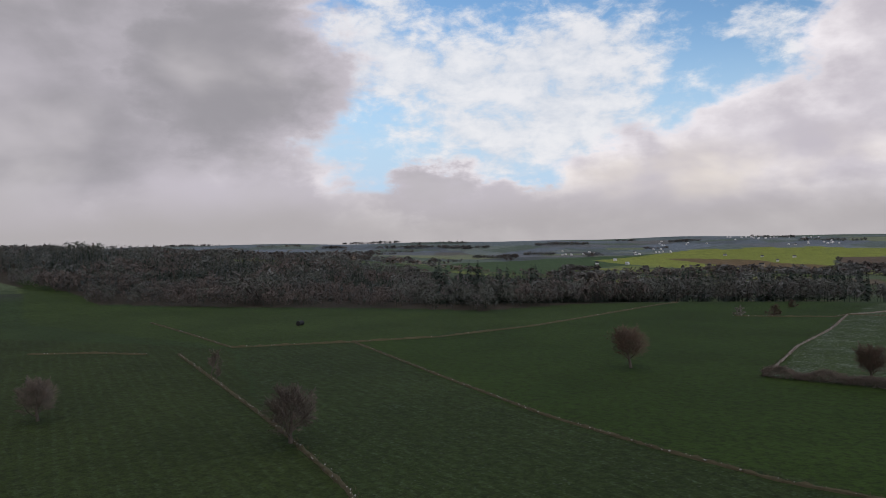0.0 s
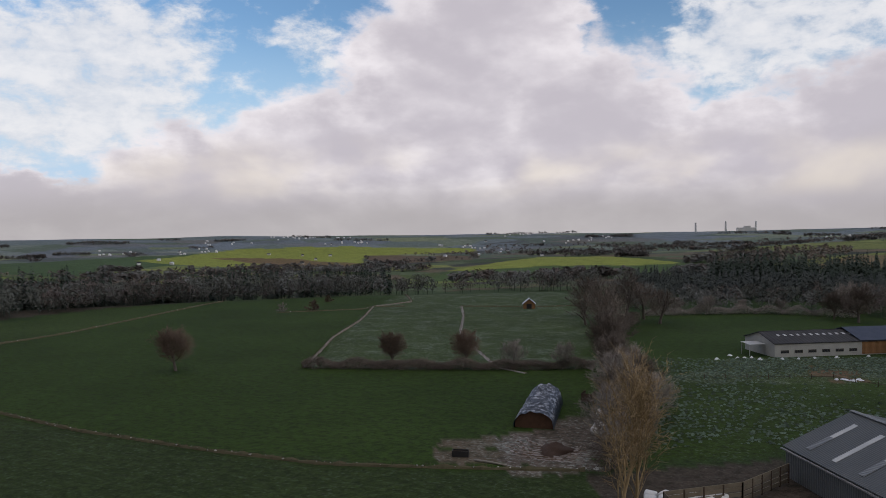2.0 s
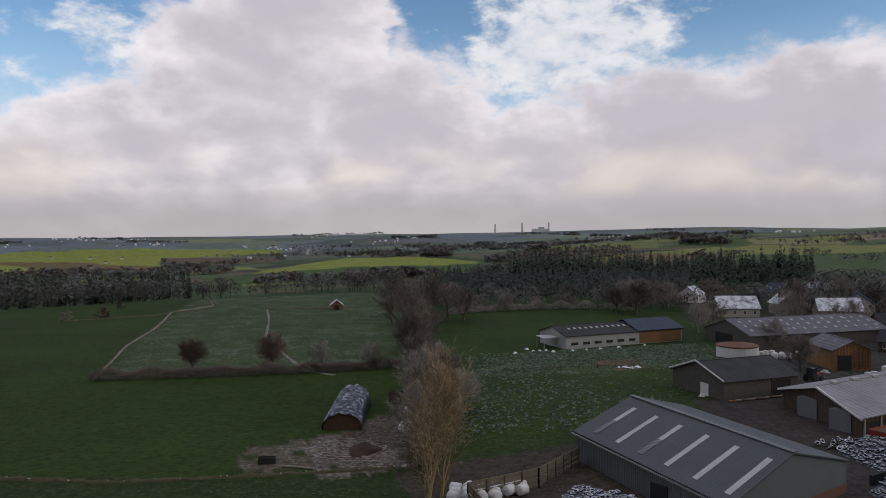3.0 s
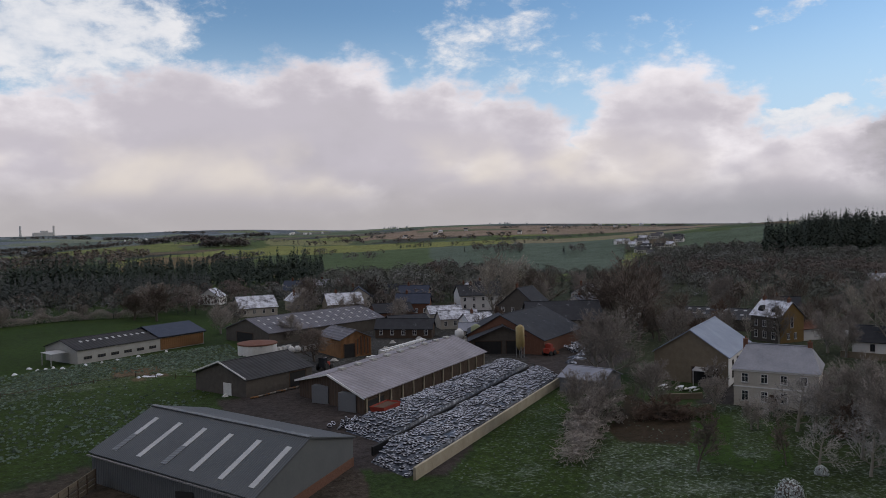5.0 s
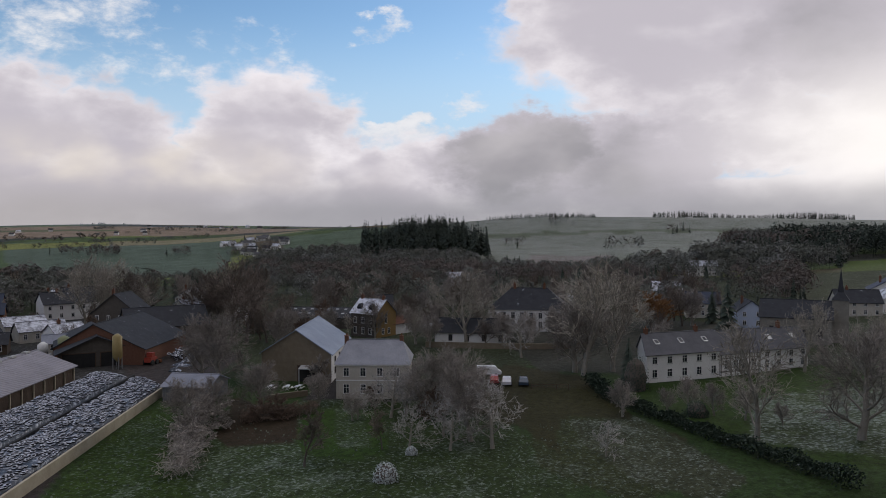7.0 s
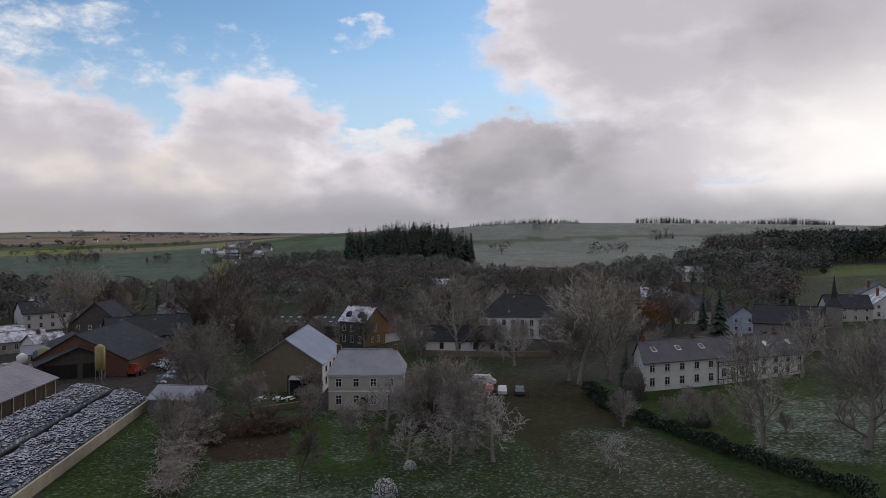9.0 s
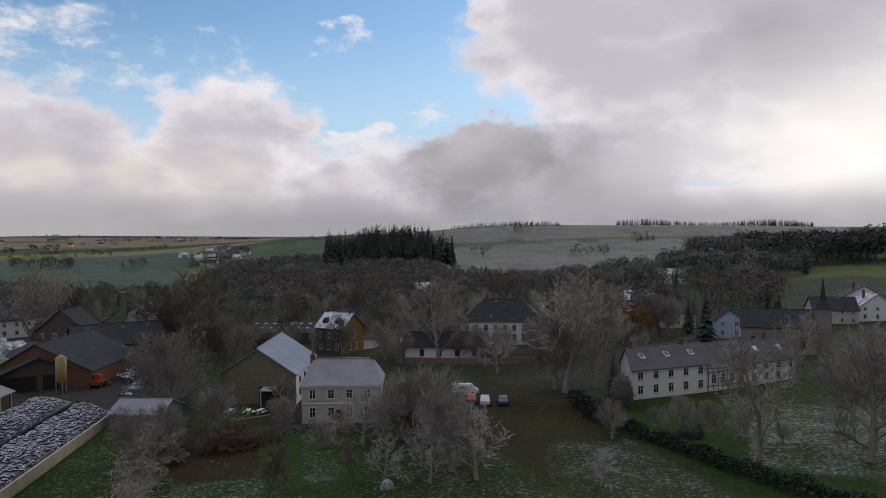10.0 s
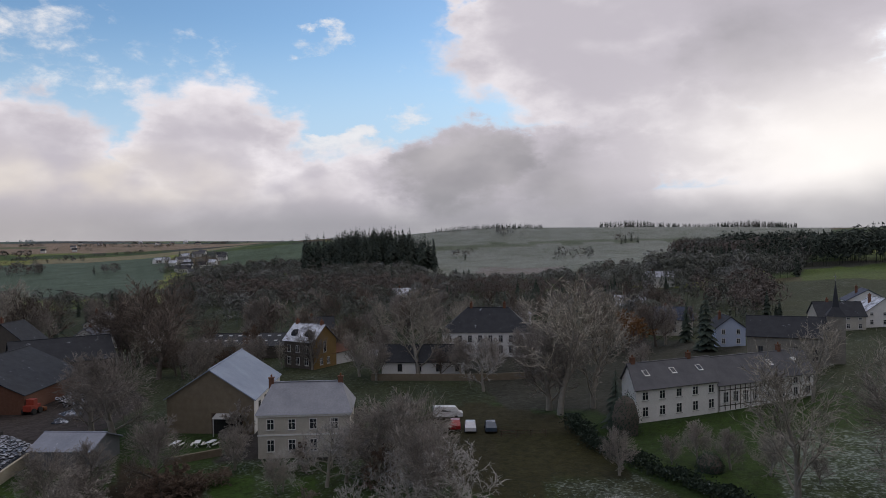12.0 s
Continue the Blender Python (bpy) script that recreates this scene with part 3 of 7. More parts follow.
# regions of the near ground: outline, colour, frost
REGIONS = [
    ([(100, 128), (62, 190), (70, 300), (150, 400), (330, 330), (460, 120), (430, -80), (180, -60), (150, 0), (178, 30), (150, 66), (124, 84)], (0.040, 0.048, 0.022), 0.1),
    ([(-330, 20), (-208, 88), (-112, 56), (-79, 48), (-60, 30), (-60, -60), (-330, -60)], (0.030, 0.047, 0.010), 0.045),
    ([(-208, 90), (-191, 120), (-130, 103), (-89, 93), (-52, 90), (-31, 91), (-13, 95), (-6, 70), (-60, 30), (-79, 48), (-112, 56)], (0.029, 0.047, 0.011), 0.06),
    ([(-191, 120), (-130, 103), (-89, 93), (-52, 90), (-31, 91), (-13, 95), (-20, 166), (-51, 156), (-81, 150), (-96, 195), (-120, 278), (-134, 350), (-195, 287), (-179, 183), (-181, 144)], (0.030, 0.056, 0.008), 0.02),
    ([(-191, 120), (-208, 90), (-330, 60), (-640, 112), (-380, 100), (-288, 170), (-221, 197), (-223, 253), (-195, 287), (-179, 183)], (0.037, 0.063, 0.012), 0.04),
    ([(-81, 150), (-96, 195), (-120, 278), (-134, 350), (-75, 425), (-45, 330), (-26, 250), (-20, 166), (-51, 156)], (0.044, 0.068, 0.018), 0.15),
    ([(-24, 180), (-32, 262), (52, 296), (70, 240), (50, 206), (20, 188)], (0.028, 0.053, 0.008), 0.0),
    ([(-10, 98), (-12, 185), (18, 188), (55, 202), (60, 168), (38, 158), (34, 138), (8, 108)], (0.033, 0.058, 0.009), 0.08),
    ([(-6, 155), (8, 186), (54, 200), (52, 172), (24, 160)], (0.044, 0.066, 0.017), 0.17),
    ([(-12, 92), (10, 107), (40, 90), (30, 60), (-6, 66)], (0.065, 0.052, 0.040), 0.06),
    ([(36, 92), (34, 134), (52, 142), (112, 162), (140, 150), (128, 128), (92, 106), (88, 112), (46, 79), (40, 84)], (0.055, 0.046, 0.042), 0.0),
    ([(100, 130), (160, 230), (80, 260), (60, 190), (52, 142)], (0.050, 0.048, 0.045), 0.1),
    ([(46, 78), (88, 108), (86, 98), (62, 70), (55, 60)], (0.032, 0.056, 0.008), 0.12),
    ([(55, 60), (62, 70), (86, 98), (104, 84), (112, 70), (106, 52), (88, 30), (60, 36)], (0.032, 0.050, 0.014), 0.14),
    ([(100, 86), (126, 100), (124, 78), (112, 68)], (0.045, 0.040, 0.037), 0.02),
    ([(112, 68), (124, 78), (150, 70), (142, 48), (122, 38), (108, 24), (98, 30), (104, 50)], (0.040, 0.036, 0.016), 0.0),
    ([(112, 48), (118, 40), (100, 18), (80, 24), (88, 38)], (0.036, 0.044, 0.014), 0.12),
    ([(128, 40), (143, 38), (180, 10), (150, -20), (104, -10), (106, 12)], (0.030, 0.056, 0.009), 0.05),
    ([(112, 18), (140, 20), (158, 5), (140, -14), (112, -8)], (0.046, 0.064, 0.021), 0.24),
    ([(95, 83), (102, 70), (83, 58), (78, 60), (78, 69)], (0.036, 0.068, 0.012), 0.02),
    ([(100, 79), (102, 73), (84, 61), (82, 65)], (0.042, 0.066, 0.020), 0.15),
    ([(73, 77), (82, 72), (68, 54), (60, 50), (54, 62)], (0.044, 0.066, 0.022), 0.17),
    ([(98, 99), (92, 81), (82, 72), (74, 78), (77, 84)], (0.042, 0.030, 0.018), 0.02),
    ([(127, 58), (134, 47), (120, 36), (112, 44), (95, 37), (103, 46)], (0.036, 0.034, 0.012), 0.0),
    ([(111, 42), (119, 35), (96, 14), (85, 17), (87, 26)], (0.046, 0.052, 0.026), 0.15),
    ([(146, 62), (196, 100), (250, 120), (240, 20), (180, 30), (150, 44)], (0.045, 0.045, 0.034), 0.06),
]

AZ = np.radians(np.concatenate([np.arange(-97, 90, 0.3), np.arange(90, 263, 1.25)]))
RR = [0.0, 8.0]
while RR[-1] < 4750:
    RR.append(RR[-1] * 1.0175 + 0.05)
RR = np.array(RR[1:])
GX, GY = -np.sin(AZ)[None] * RR[:, None], np.cos(AZ)[None] * RR[:, None]
GZ = hgt(GX, GY)
na, nr = len(AZ), len(RR)
gv = np.concatenate([[[0, 0, 0.0]], np.stack([GX.ravel(), GY.ravel(), GZ.ravel()], 1)])
ii, jj = np.meshgrid(np.arange(nr - 1), np.arange(na), indexing="ij")
jn = (jj + 1) % na
quads = np.stack([1 + ii * na + jj, 1 + (ii + 1) * na + jj, 1 + (ii + 1) * na + jn, 1 + ii * na + jn], -1).reshape(-1, 4)
tris = [(0, 1 + j, 1 + (j + 1) % na) for j in range(na)]

# colours: far land is a patchwork of crops, pasture and woods
gx, gy = gv[:, 0], gv[:, 1]
gr, gb = np.hypot(gx, gy), np.degrees(np.arctan2(-gx, gy))
wob = np.random.RandomState(3)
NS = 2200
seeds_r = 420 * (4700 / 420) ** (wob.rand(NS) ** 0.7)
seeds_b = wob.uniform(-125, 125, NS)
sx, sy = -np.sin(np.radians(seeds_b)) * seeds_r, np.cos(np.radians(seeds_b)) * seeds_r
crop = np.array([(0.07, 0.10, 0.03), (0.15, 0.18, 0.045), (0.05, 0.075, 0.03), (0.12, 0.095, 0.06), (0.045, 0.05, 0.04), (0.2, 0.22, 0.06), (0.09, 0.12, 0.06), (0.055, 0.055, 0.045)])
kind_of = wob.choice(len(crop), NS, p=[0.2, 0.14, 0.15, 0.12, 0.15, 0.07, 0.1, 0.07])
tint = np.zeros((len(gv), 3))
tint[:] = (0.028, 0.05, 0.013)
frost = np.full(len(gv), 0.05)
for k in range(0, len(gv), 8000):
    s = slice(k, k + 8000)
    lb = (gb[s, None] - seeds_b[None]) * 0.045
    lr = np.log(np.maximum(gr[s, None], 1) / seeds_r[None]) * 2.6
    near = np.argmin(lb * lb + lr * lr, 1)
    far = np.clip((gr[s] - 420) / 60, 0, 1)[:, None]
    # distance haze over the high plain, put into its colour as pale blue-grey
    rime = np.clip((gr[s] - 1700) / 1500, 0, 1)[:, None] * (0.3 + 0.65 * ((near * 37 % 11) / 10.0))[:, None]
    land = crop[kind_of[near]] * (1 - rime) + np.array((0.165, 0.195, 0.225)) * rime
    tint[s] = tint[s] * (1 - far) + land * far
# fields across the valley and on the far slopes: outline by bearing and distance, colour, frost
# patches of sunlight and cloud shade are put into some of these colours
FAR_FIELDS = [
    ([(53, 1500), (49.5, 2250), (36, 2850), (30, 2600), (37, 1900), (43, 1350)], (0.05, 0.088, 0.03), 0.02),
    # sun through a cloud gap, put into the field's yellow-green
    ([(40, 2340), (33.5, 3060), (26, 3050), (16, 2880), (15.5, 2620), (24, 2380), (24, 1500), (30, 1400), (36, 1800)], (0.22, 0.25, 0.04), 0.0),
    ([(35, 2560), (29.6, 1740), (25, 1500), (24.5, 1900), (30, 2450)], (0.15, 0.10, 0.045), 0.0),
    ([(24, 2480), (16, 2300), (16, 1850), (23, 1800)], (0.12, 0.085, 0.055), 0.0),
    # one hill field: cloud shade in this green, sunlight in the next
    ([(20, 1060), (17, 1330), (11, 1760), (5.9, 1640), (1, 1360), (-1.5, 1150), (2, 1000), (10.6, 1000)], (0.06, 0.10, 0.03), 0.02),
    ([(18, 1270), (11, 1760), (5.9, 1640), (0.5, 1340), (4, 1290), (11, 1330)], (0.22, 0.25, 0.045), 0.0),
    ([(-1, 1900), (-6, 1650), (-12, 1500), (-12, 1800), (-3, 2300)], (0.15, 0.17, 0.05), 0.0),
    ([(-7, 1050), (-13, 980), (-17, 1180), (-10, 1350)], (0.16, 0.12, 0.06), 0.0),
    # sunlit yellow-green, brighter than the crop itself
    ([(-16, 1240), (-31, 1180), (-36, 1150), (-36, 1330), (-18, 1560)], (0.20, 0.21, 0.06), 0.0),
    ([(-18, 820), (-31, 680), (-31, 1180), (-18, 1230)], (0.075, 0.11, 0.045), 0.03),
    ([(-30, 620), (-44, 560), (-44.5, 1080), (-30, 1170)], (0.085, 0.115, 0.08), 0.12),
    ([(-36, 1130), (-48, 1100), (-50, 1350), (-36, 1330)], (0.22, 0.19, 0.11), 0.05),
    ([(-47.5, 800), (-55, 780), (-56, 1010), (-48, 1000)], (0.085, 0.115, 0.07), 0.08),
    ([(-56, 590), (-79, 570), (-80, 760), (-90, 800), (-90, 1150), (-56, 1300)], (0.195, 0.205, 0.17), 0.16),
    ([(-56, 860), (-72, 905), (-90, 900), (-90, 925), (-72, 930), (-56, 880)], (0.115, 0.13, 0.085), 0.1),
    ([(-66, 600), (-72, 605), (-72.5, 660), (-66.5, 690)], (0.19, 0.155, 0.14), 0.2),
    # pinkish brown land with the sunlight on it put into the colour
    ([(-24, 1650), (-33, 1560), (-50, 1450), (-51, 1620), (-44, 2050), (-30, 2300)], (0.25, 0.185, 0.13), 0.06),
    ([(-29, 1900), (-37, 1750), (-37, 1850), (-29, 2060)], (0.12, 0.13, 0.07), 0.04),
    ([(-18, 1600), (-24, 1500), (-24, 1640), (-18, 1900)], (0.2, 0.2, 0.09), 0.02),
    ([(60, 900), (50, 960), (46, 1250), (56, 1300)], (0.06, 0.085, 0.04), 0.1),
    ([(-86.5, 330), (-110, 300), (-110, 560), (-87.5, 540)], (0.075, 0.105, 0.025), 0.0),
]
# leaf litter under the western forest
litter = inside(gb, gr, [(34, 365), (48, 310), (60, 345), (76, 400), (84, 640), (110, 690), (110, 1250), (34, 800)])
tint[litter], frost[litter] = (0.05, 0.042, 0.03), 0.0
for outline, colour, fr in FAR_FIELDS:
    hit = inside(gb + np.sin(gr / 60) * 0.15, gr * (1 + 0.006 * np.sin(gb * 1.7)), outline)
    tint[hit], frost[hit] = colour, fr


def open_field(x, y):
    """True where one of the far fields lies."""
    x, y = np.asarray(x, float), np.asarray(y, float)
    r, b = np.hypot(x, y), np.degrees(np.arctan2(-x, y))
    hit = np.zeros(x.shape, bool)
    for outline, colour, fr in FAR_FIELDS:
        hit |= inside(b, r, outline)
    return hit


sown = np.zeros(len(gv))
for number, (poly, colour, fr) in enumerate(REGIONS):
    hit = inside(gx + np.sin(gy * 0.21) * 0.8, gy + np.sin(gx * 0.17) * 0.8, poly)
    tint[hit], frost[hit] = np.array(colour) * 0.9, fr
    sown[hit] = number in (1, 2)
# mud of the feeding place, and bare earth
for cx, cy, rad, colour, fr in ((-19, 103, 8.0, (0.12, 0.095, 0.078), 0.2), (-29, 99, 4.5, (0.10, 0.08, 0.055), 0.12), (-16, 114, 6.5, (0.075, 0.06, 0.045), 0.14), (27, 172, 5, (0.12, 0.085, 0.05), 0.0)):
    d = np.hypot(gx - cx, (gy - cy) * 0.75) + np.sin(gx * 0.9 + gy) * 0.9 + np.cos(gy * 0.7 - gx * 0.4) * 1.3 + np.sin(gx * 2.1) * 0.5
    hit = d < rad
    tint[hit], frost[hit] = colour, fr
gme = bpy.data.meshes.new("ground")
allf = [tuple(q) for q in quads.tolist()] + tris
gme.from_pydata(gv.tolist(), [], allf)
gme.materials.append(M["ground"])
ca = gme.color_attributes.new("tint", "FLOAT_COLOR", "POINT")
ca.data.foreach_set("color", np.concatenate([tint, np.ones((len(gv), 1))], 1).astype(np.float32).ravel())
fa = gme.attributes.new("frost", "FLOAT", "POINT")
fa.data.foreach_set("value", frost.astype(np.float32))
sa = gme.attributes.new("sown", "FLOAT", "POINT")
sa.data.foreach_set("value", sown.astype(np.float32))
gme.shade_smooth()
gme.update()
ground = thing("ground", "winter fields and meadows of green grass with patches of frost", "ground", (0, 0, 0), kind="structure", data=gme)

# ---- buildings ----
WINDOWS = {}


def window_data(w, h, frame, bars=1):
    """Shared meshes of one window: frame, pane, sill and glazing bars."""
    key = (round(w, 2), round(h, 2), frame, bars)
    if key not in WINDOWS:
        s, b = Shape(), 0.09
        edge_x, edge_z = ((0, w, w, 0), (b, w - b, w - b, b)), ((0, 0, h, h), (b, b, h - b, h - b))
        ring = [(edge_x[k][i], y, edge_z[k][i]) for y in (-0.06, 0.02) for k in (0, 1) for i in range(4)]
        faces = []
        for i in range(4):
            j = (i + 1) % 4
            faces += [(i, j, j + 4, i + 4), (j + 8, i + 8, i + 12, j + 12), (j, i, i + 8, j + 8), (i + 4, j + 4, j + 12, i + 12)]
        s.add(ring, faces)
        slats = [Shape().box(w * (k + 1) / (bars + 1) - 0.03, -0.05, b + 0.003, w * (k + 1) / (bars + 1) + 0.03, -0.022, h - b - 0.003).mesh("glazing_bar", frame) for k in range(bars)]
        slats.append(Shape().box(b + 0.003, -0.046, h * 0.62, w - b - 0.003, -0.024, h * 0.62 + 0.05).mesh("glazing_bar", frame))
        WINDOWS[key] = (s.mesh("window_frame", frame), Shape().box(b, -0.02, b, w - b, 0.015, h - b).mesh("pane", "glass"), Shape().box(-0.08, -0.14, -0.1, w + 0.08, 0.02, -0.003).mesh("sill", "concrete_grey"), slats)
    return WINDOWS[key]


def add_window(parent, m, w, h, frame="frame_white", bars=1):
    a, b, c, slats = window_data(w, h, frame, bars)
    ob = part("window", a, parent, at=m)
    part("pane", b, ob)
    part("sill", c, ob)
    for slat in slats:
        part("glazing_bar", slat, ob)
    return ob


def face_pose(L, D, face, along, z):
    """The pose of something on a wall's outer side: its x runs along the wall, its -y looks out."""
    if face == "front":
        return pose(along, -0.003, z)
    if face == "right":
        return pose(L + 0.003, along, z, 0, 0, 90)
    if face == "left":
        return pose(-0.003, D - along, z, 0, 0, -90)
    return pose(L - along, D + 0.003, z, 0, 0, 180)


def building(name, label, p, q, depth, eave, ridge, walls, roof, style="long", k=0.5, over=0.35, windows=(), chimneys=(), base=None, group="", category="house", end_walls=None, thick=0.16, lift=0.0, skew=0.0, hip_in=None):
    """A house or barn. p, q: its front wall's ends on the ground, from left to right; style: the ridge runs along the front (long), away from it (front),
    or the roof is hipped (hip) or a single pitch (shed). windows: (face, first, step, count, sill, w, h[, frame, bars])."""
    p, q = Vector(p), Vector(q)
    L, D = (q - p).length, depth
    z0 = (min(ground_z(*p), ground_z(*q)) if base is None else base) + lift
    ob = thing(name, label, category, (p.x, p.y, z0), math.degrees(math.atan2(q.y - p.y, q.x - p.x)), group)
    s, slopes, cap = Shape(), [], Shape()
    e = eave
    if style == "long":
        s.add([(0, 0, -1), (0, D, -1), (0, D, e), (0, D * k, ridge), (0, 0, e), (L, 0, -1), (L, D, -1), (L, D, e), (L, D * k, ridge), (L, 0, e)],
              [(0, 5, 9, 4), (1, 2, 7, 6), (0, 4, 3, 2, 1), (5, 6, 7, 8, 9)])
        sl, sr = (ridge - e) / (D * k), (ridge - e) / (D * (1 - k))
        slopes.append(Shape().slab([(-over, -over, e - over * sl), (L + over, -over, e - over * sl), (L + over, D * k, ridge), (-over, D * k, ridge)], thick))
        slopes.append(Shape().slab([(L + over, D + over, e - over * sr), (-over, D + over, e - over * sr), (-over, D * k, ridge), (L + over, D * k, ridge)], thick))
        cap.bar((-over, D * k, ridge + thick * 1.1), (L + over, D * k, ridge + thick * 1.1), 0.3, 0.12)
    elif style == "front":
        s.add([(0, 0, -1), (L, 0, -1), (L, 0, e), (L * k, 0, ridge), (0, 0, e), (0, D, -1), (L, D, -1), (L, D, e), (L * k, D, ridge), (0, D, e)],
              [(0, 1, 2, 3, 4), (5, 9, 8, 7, 6), (0, 4, 9, 5), (1, 6, 7, 2)])
        sl, sr = (ridge - e) / (L * k), (ridge - e) / (L * (1 - k))
        slopes.append(Shape().slab([(-over, D + over, e - over * sl), (-over, -over, e - over * sl), (L * k, -over, ridge), (L * k, D + over, ridge)], thick))
        slopes.append(Shape().slab([(L + over, -over, e - over * sr), (L + over, D + over, e - over * sr), (L * k, D + over, ridge), (L * k, -over, ridge)], thick))
        cap.bar((L * k, -over, ridge + thick * 1.1), (L * k, D + over, ridge + thick * 1.1), 0.3, 0.12)
    elif style == "hip":
        s.box(0, 0, -1, L, D, e)
        h = min(L, D) * 0.42 if hip_in is None else hip_in
        o = over
        c = [(-o, -o, e), (L + o, -o, e), (L + o, D + o, e), (-o, D + o, e)]
        t = [(h, D / 2, ridge), (L - h, D / 2, ridge)]
        slopes.append(Shape().add(c + t, [(0, 1, 5, 4), (1, 2, 5), (2, 3, 4, 5), (3, 0, 4), (3, 2, 1, 0)]))
        cap.bar((h, D / 2, ridge + 0.03), (L - h, D / 2, ridge + 0.03), 0.3, 0.12)
    else:
        s.add([(0, 0, -1), (L, 0, -1), (L, D, -1), (0, D, -1), (0, 0, e), (L, 0, e), (L, D, ridge), (0, D, ridge)],
              [(0, 1, 5, 4), (1, 2, 6, 5), (2, 3, 7, 6), (3, 0, 4, 7)])
        sl = (ridge - e) / D
        slopes.append(Shape().slab([(-over, -over, e - over * sl), (L + over, -over, e - over * sl), (L + over, D + over, ridge + over * sl), (-over, D + over, ridge + over * sl)], thick))
    for sh in (s, cap, *slopes):
        sh.v = [(x + skew * y, y, z) for x, y, z in sh.v]
    part("wall", s.mesh("wall", walls), ob)
    for sh in slopes:
        part("roof", sh.mesh("roof", roof), ob)
    if cap.v:
        part("ridge", cap.mesh("ridge", roof), ob)
    for face, first, step, count, sill, w, h, *more in windows:
        for i in range(count):
            add_window(ob, face_pose(L, D, face, first + i * step, sill), w, h, *(more or ["frame_white"]))
    for x, y, top in chimneys:
        c = Shape().box(x - 0.35, y - 0.3, e - 0.2, x + 0.35, y + 0.3, top).box(x - 0.42, y - 0.37, top, x + 0.42, y + 0.37, top + 0.12)
        ch = part("chimney", c.mesh("chimney", "brick"), ob)
        part("pot", Shape().disc(x, y, top + 0.12, top + 0.5, 0.13, 8).mesh("pot", "rust"), ch)
    ob["L"], ob["D"] = L, D
    return ob


def add_door(parent, face, along, w, h, material="wood_dark", name="door", z=0.0, thick=0.08):
    L, D = parent["L"], parent["D"]
    s = Shape().box(0, -thick, z, w, 0.02, z + h)
    for x in (0.0, w / 2 - 0.04, w - 0.08):
        s.box(x, -thick - 0.03, z + 0.003, x + 0.08, -thick + 0.003, z + h - 0.003)
    for zz in (0.05, h * 0.5, h - 0.15):
        s.box(0.09, -thick - 0.02, z + zz, w - 0.09, -thick + 0.003, z + zz + 0.1)
    return part(name, s.mesh(name, material), parent, at=face_pose(L, D, face, along, 0))


def opening(parent, face, along, w, h, z=0.0):
    """A way in: a frame round a flat black panel that stands for the dark inside."""
    L, D = parent["L"], parent["D"]
    ob = part("opening", Shape().box(0, -0.03, z, w, 0.01, z + h).mesh("opening", "black"), parent, at=face_pose(L, D, face, along, 0))
    fr = Shape().box(-0.2, -0.09, z, 0, 0.02, z + h).box(w, -0.09, z, w + 0.2, 0.02, z + h).box(-0.2, -0.09, z + h, w + 0.2, 0.02, z + h + 0.2)
    part("frame", fr.mesh("frame", "wood_dark"), ob)
    return ob

# ---- the farm ----
barn = building("barn", "long grey corrugated steel barn with pale translucent skylight strips", (22.0, 73.4), (39.2, 88.0), 27.5, 3.6, 6.5, "grey_end_sheet", "grey_sheet", "front", over=0.3, category="barn", skew=0.3)
shed = building("cattle_shed", "low cattle shed with a pale frosted fibre-cement roof", (51.5, 111), (91.5, 136), 18.5, 2.9, 5.2, "wood_dark", "fibre_roof", "long", category="shed", skew=0.4, over=0.6)
hen_house = building("long_shed", "long white-walled shed with a dark roof beside the meadow", (17.6, 189.6), (49.2, 204.8), 13, 3.2, 5.0, "concrete_grey", "fibre_dark", "long", category="shed",
                     windows=[("front", 1.5, 3.4, 6, 0.9, 2.0, 0.7, "frame_dark", 2)])
dark_barn = building("barn", "dark-roofed stone barn at the edge of the yard", (39.2, 133.8), (54.1, 140.3), 14, 3.2, 5.6, "dark_stone", "fibre_dark", "long", category="barn")
big_roof = building("barn", "wide barn with a frosted roof dotted with small skylights", (62, 190), (101, 203), 19, 3.2, 6.2, "dark_stone", "fibre_mid", "long", category="barn")
wood_barn = building("barn", "brown timber-boarded barn with a frosted roof", (69.5, 162), (77.5, 162.5), 12, 4.2, 6.0, "wood", "fibre_mid", "front", category="barn")
shelter = building("shed", "small grey sheet-metal shed with a frosted roof", (88.4, 107.2), (91.5, 99.6), 8, 2.5, 3.9, "grey_wall_sheet", "slate_frost", "long", category="shed")
open_barn = building("open_barn", "large dark open-fronted barn with a sagging slate roof", (97.0, 149.5), (109.5, 141.5), 26, 3.2, 6.4, "dark_stone", "slate", "front", category="barn", over=0.8)
barn2 = building("stone_barn", "tall stone barn with a pale blue-grey metal roof", (110, 105), (115, 92), 21.5, 5.4, 9.8, "stone_wall", "blue_sheet", "front", category="barn", skew=-0.12)
manor = building("farmhouse", "two-storey rendered farmhouse with a hipped frosted slate roof", (104.6, 82.6), (110.8, 71.7), 9.5, 6.0, 9.6, "grey_wall", "slate_house", "hip", hip_in=1.4,
                 windows=[("front", 1.2, 2.9, 4, 0.9, 1.05, 1.7), ("front", 1.2, 2.9, 4, 3.9, 1.05, 1.5)], chimneys=[(1.2, 4.75, 10.2), (11.0, 4.75, 10.2)])

dark_range = building("barn", "long dark slate-roofed barn with a brick side wall", (109.5, 138.2), (131, 150), 20, 3.4, 8.6, "brick", "slate", "long", category="barn", k=0.55)
dark_range2 = building("barn", "dark slate-roofed barn behind the yard", (128, 168), (146, 158), 14, 3.6, 8.0, "dark_stone", "slate", "long", category="barn")

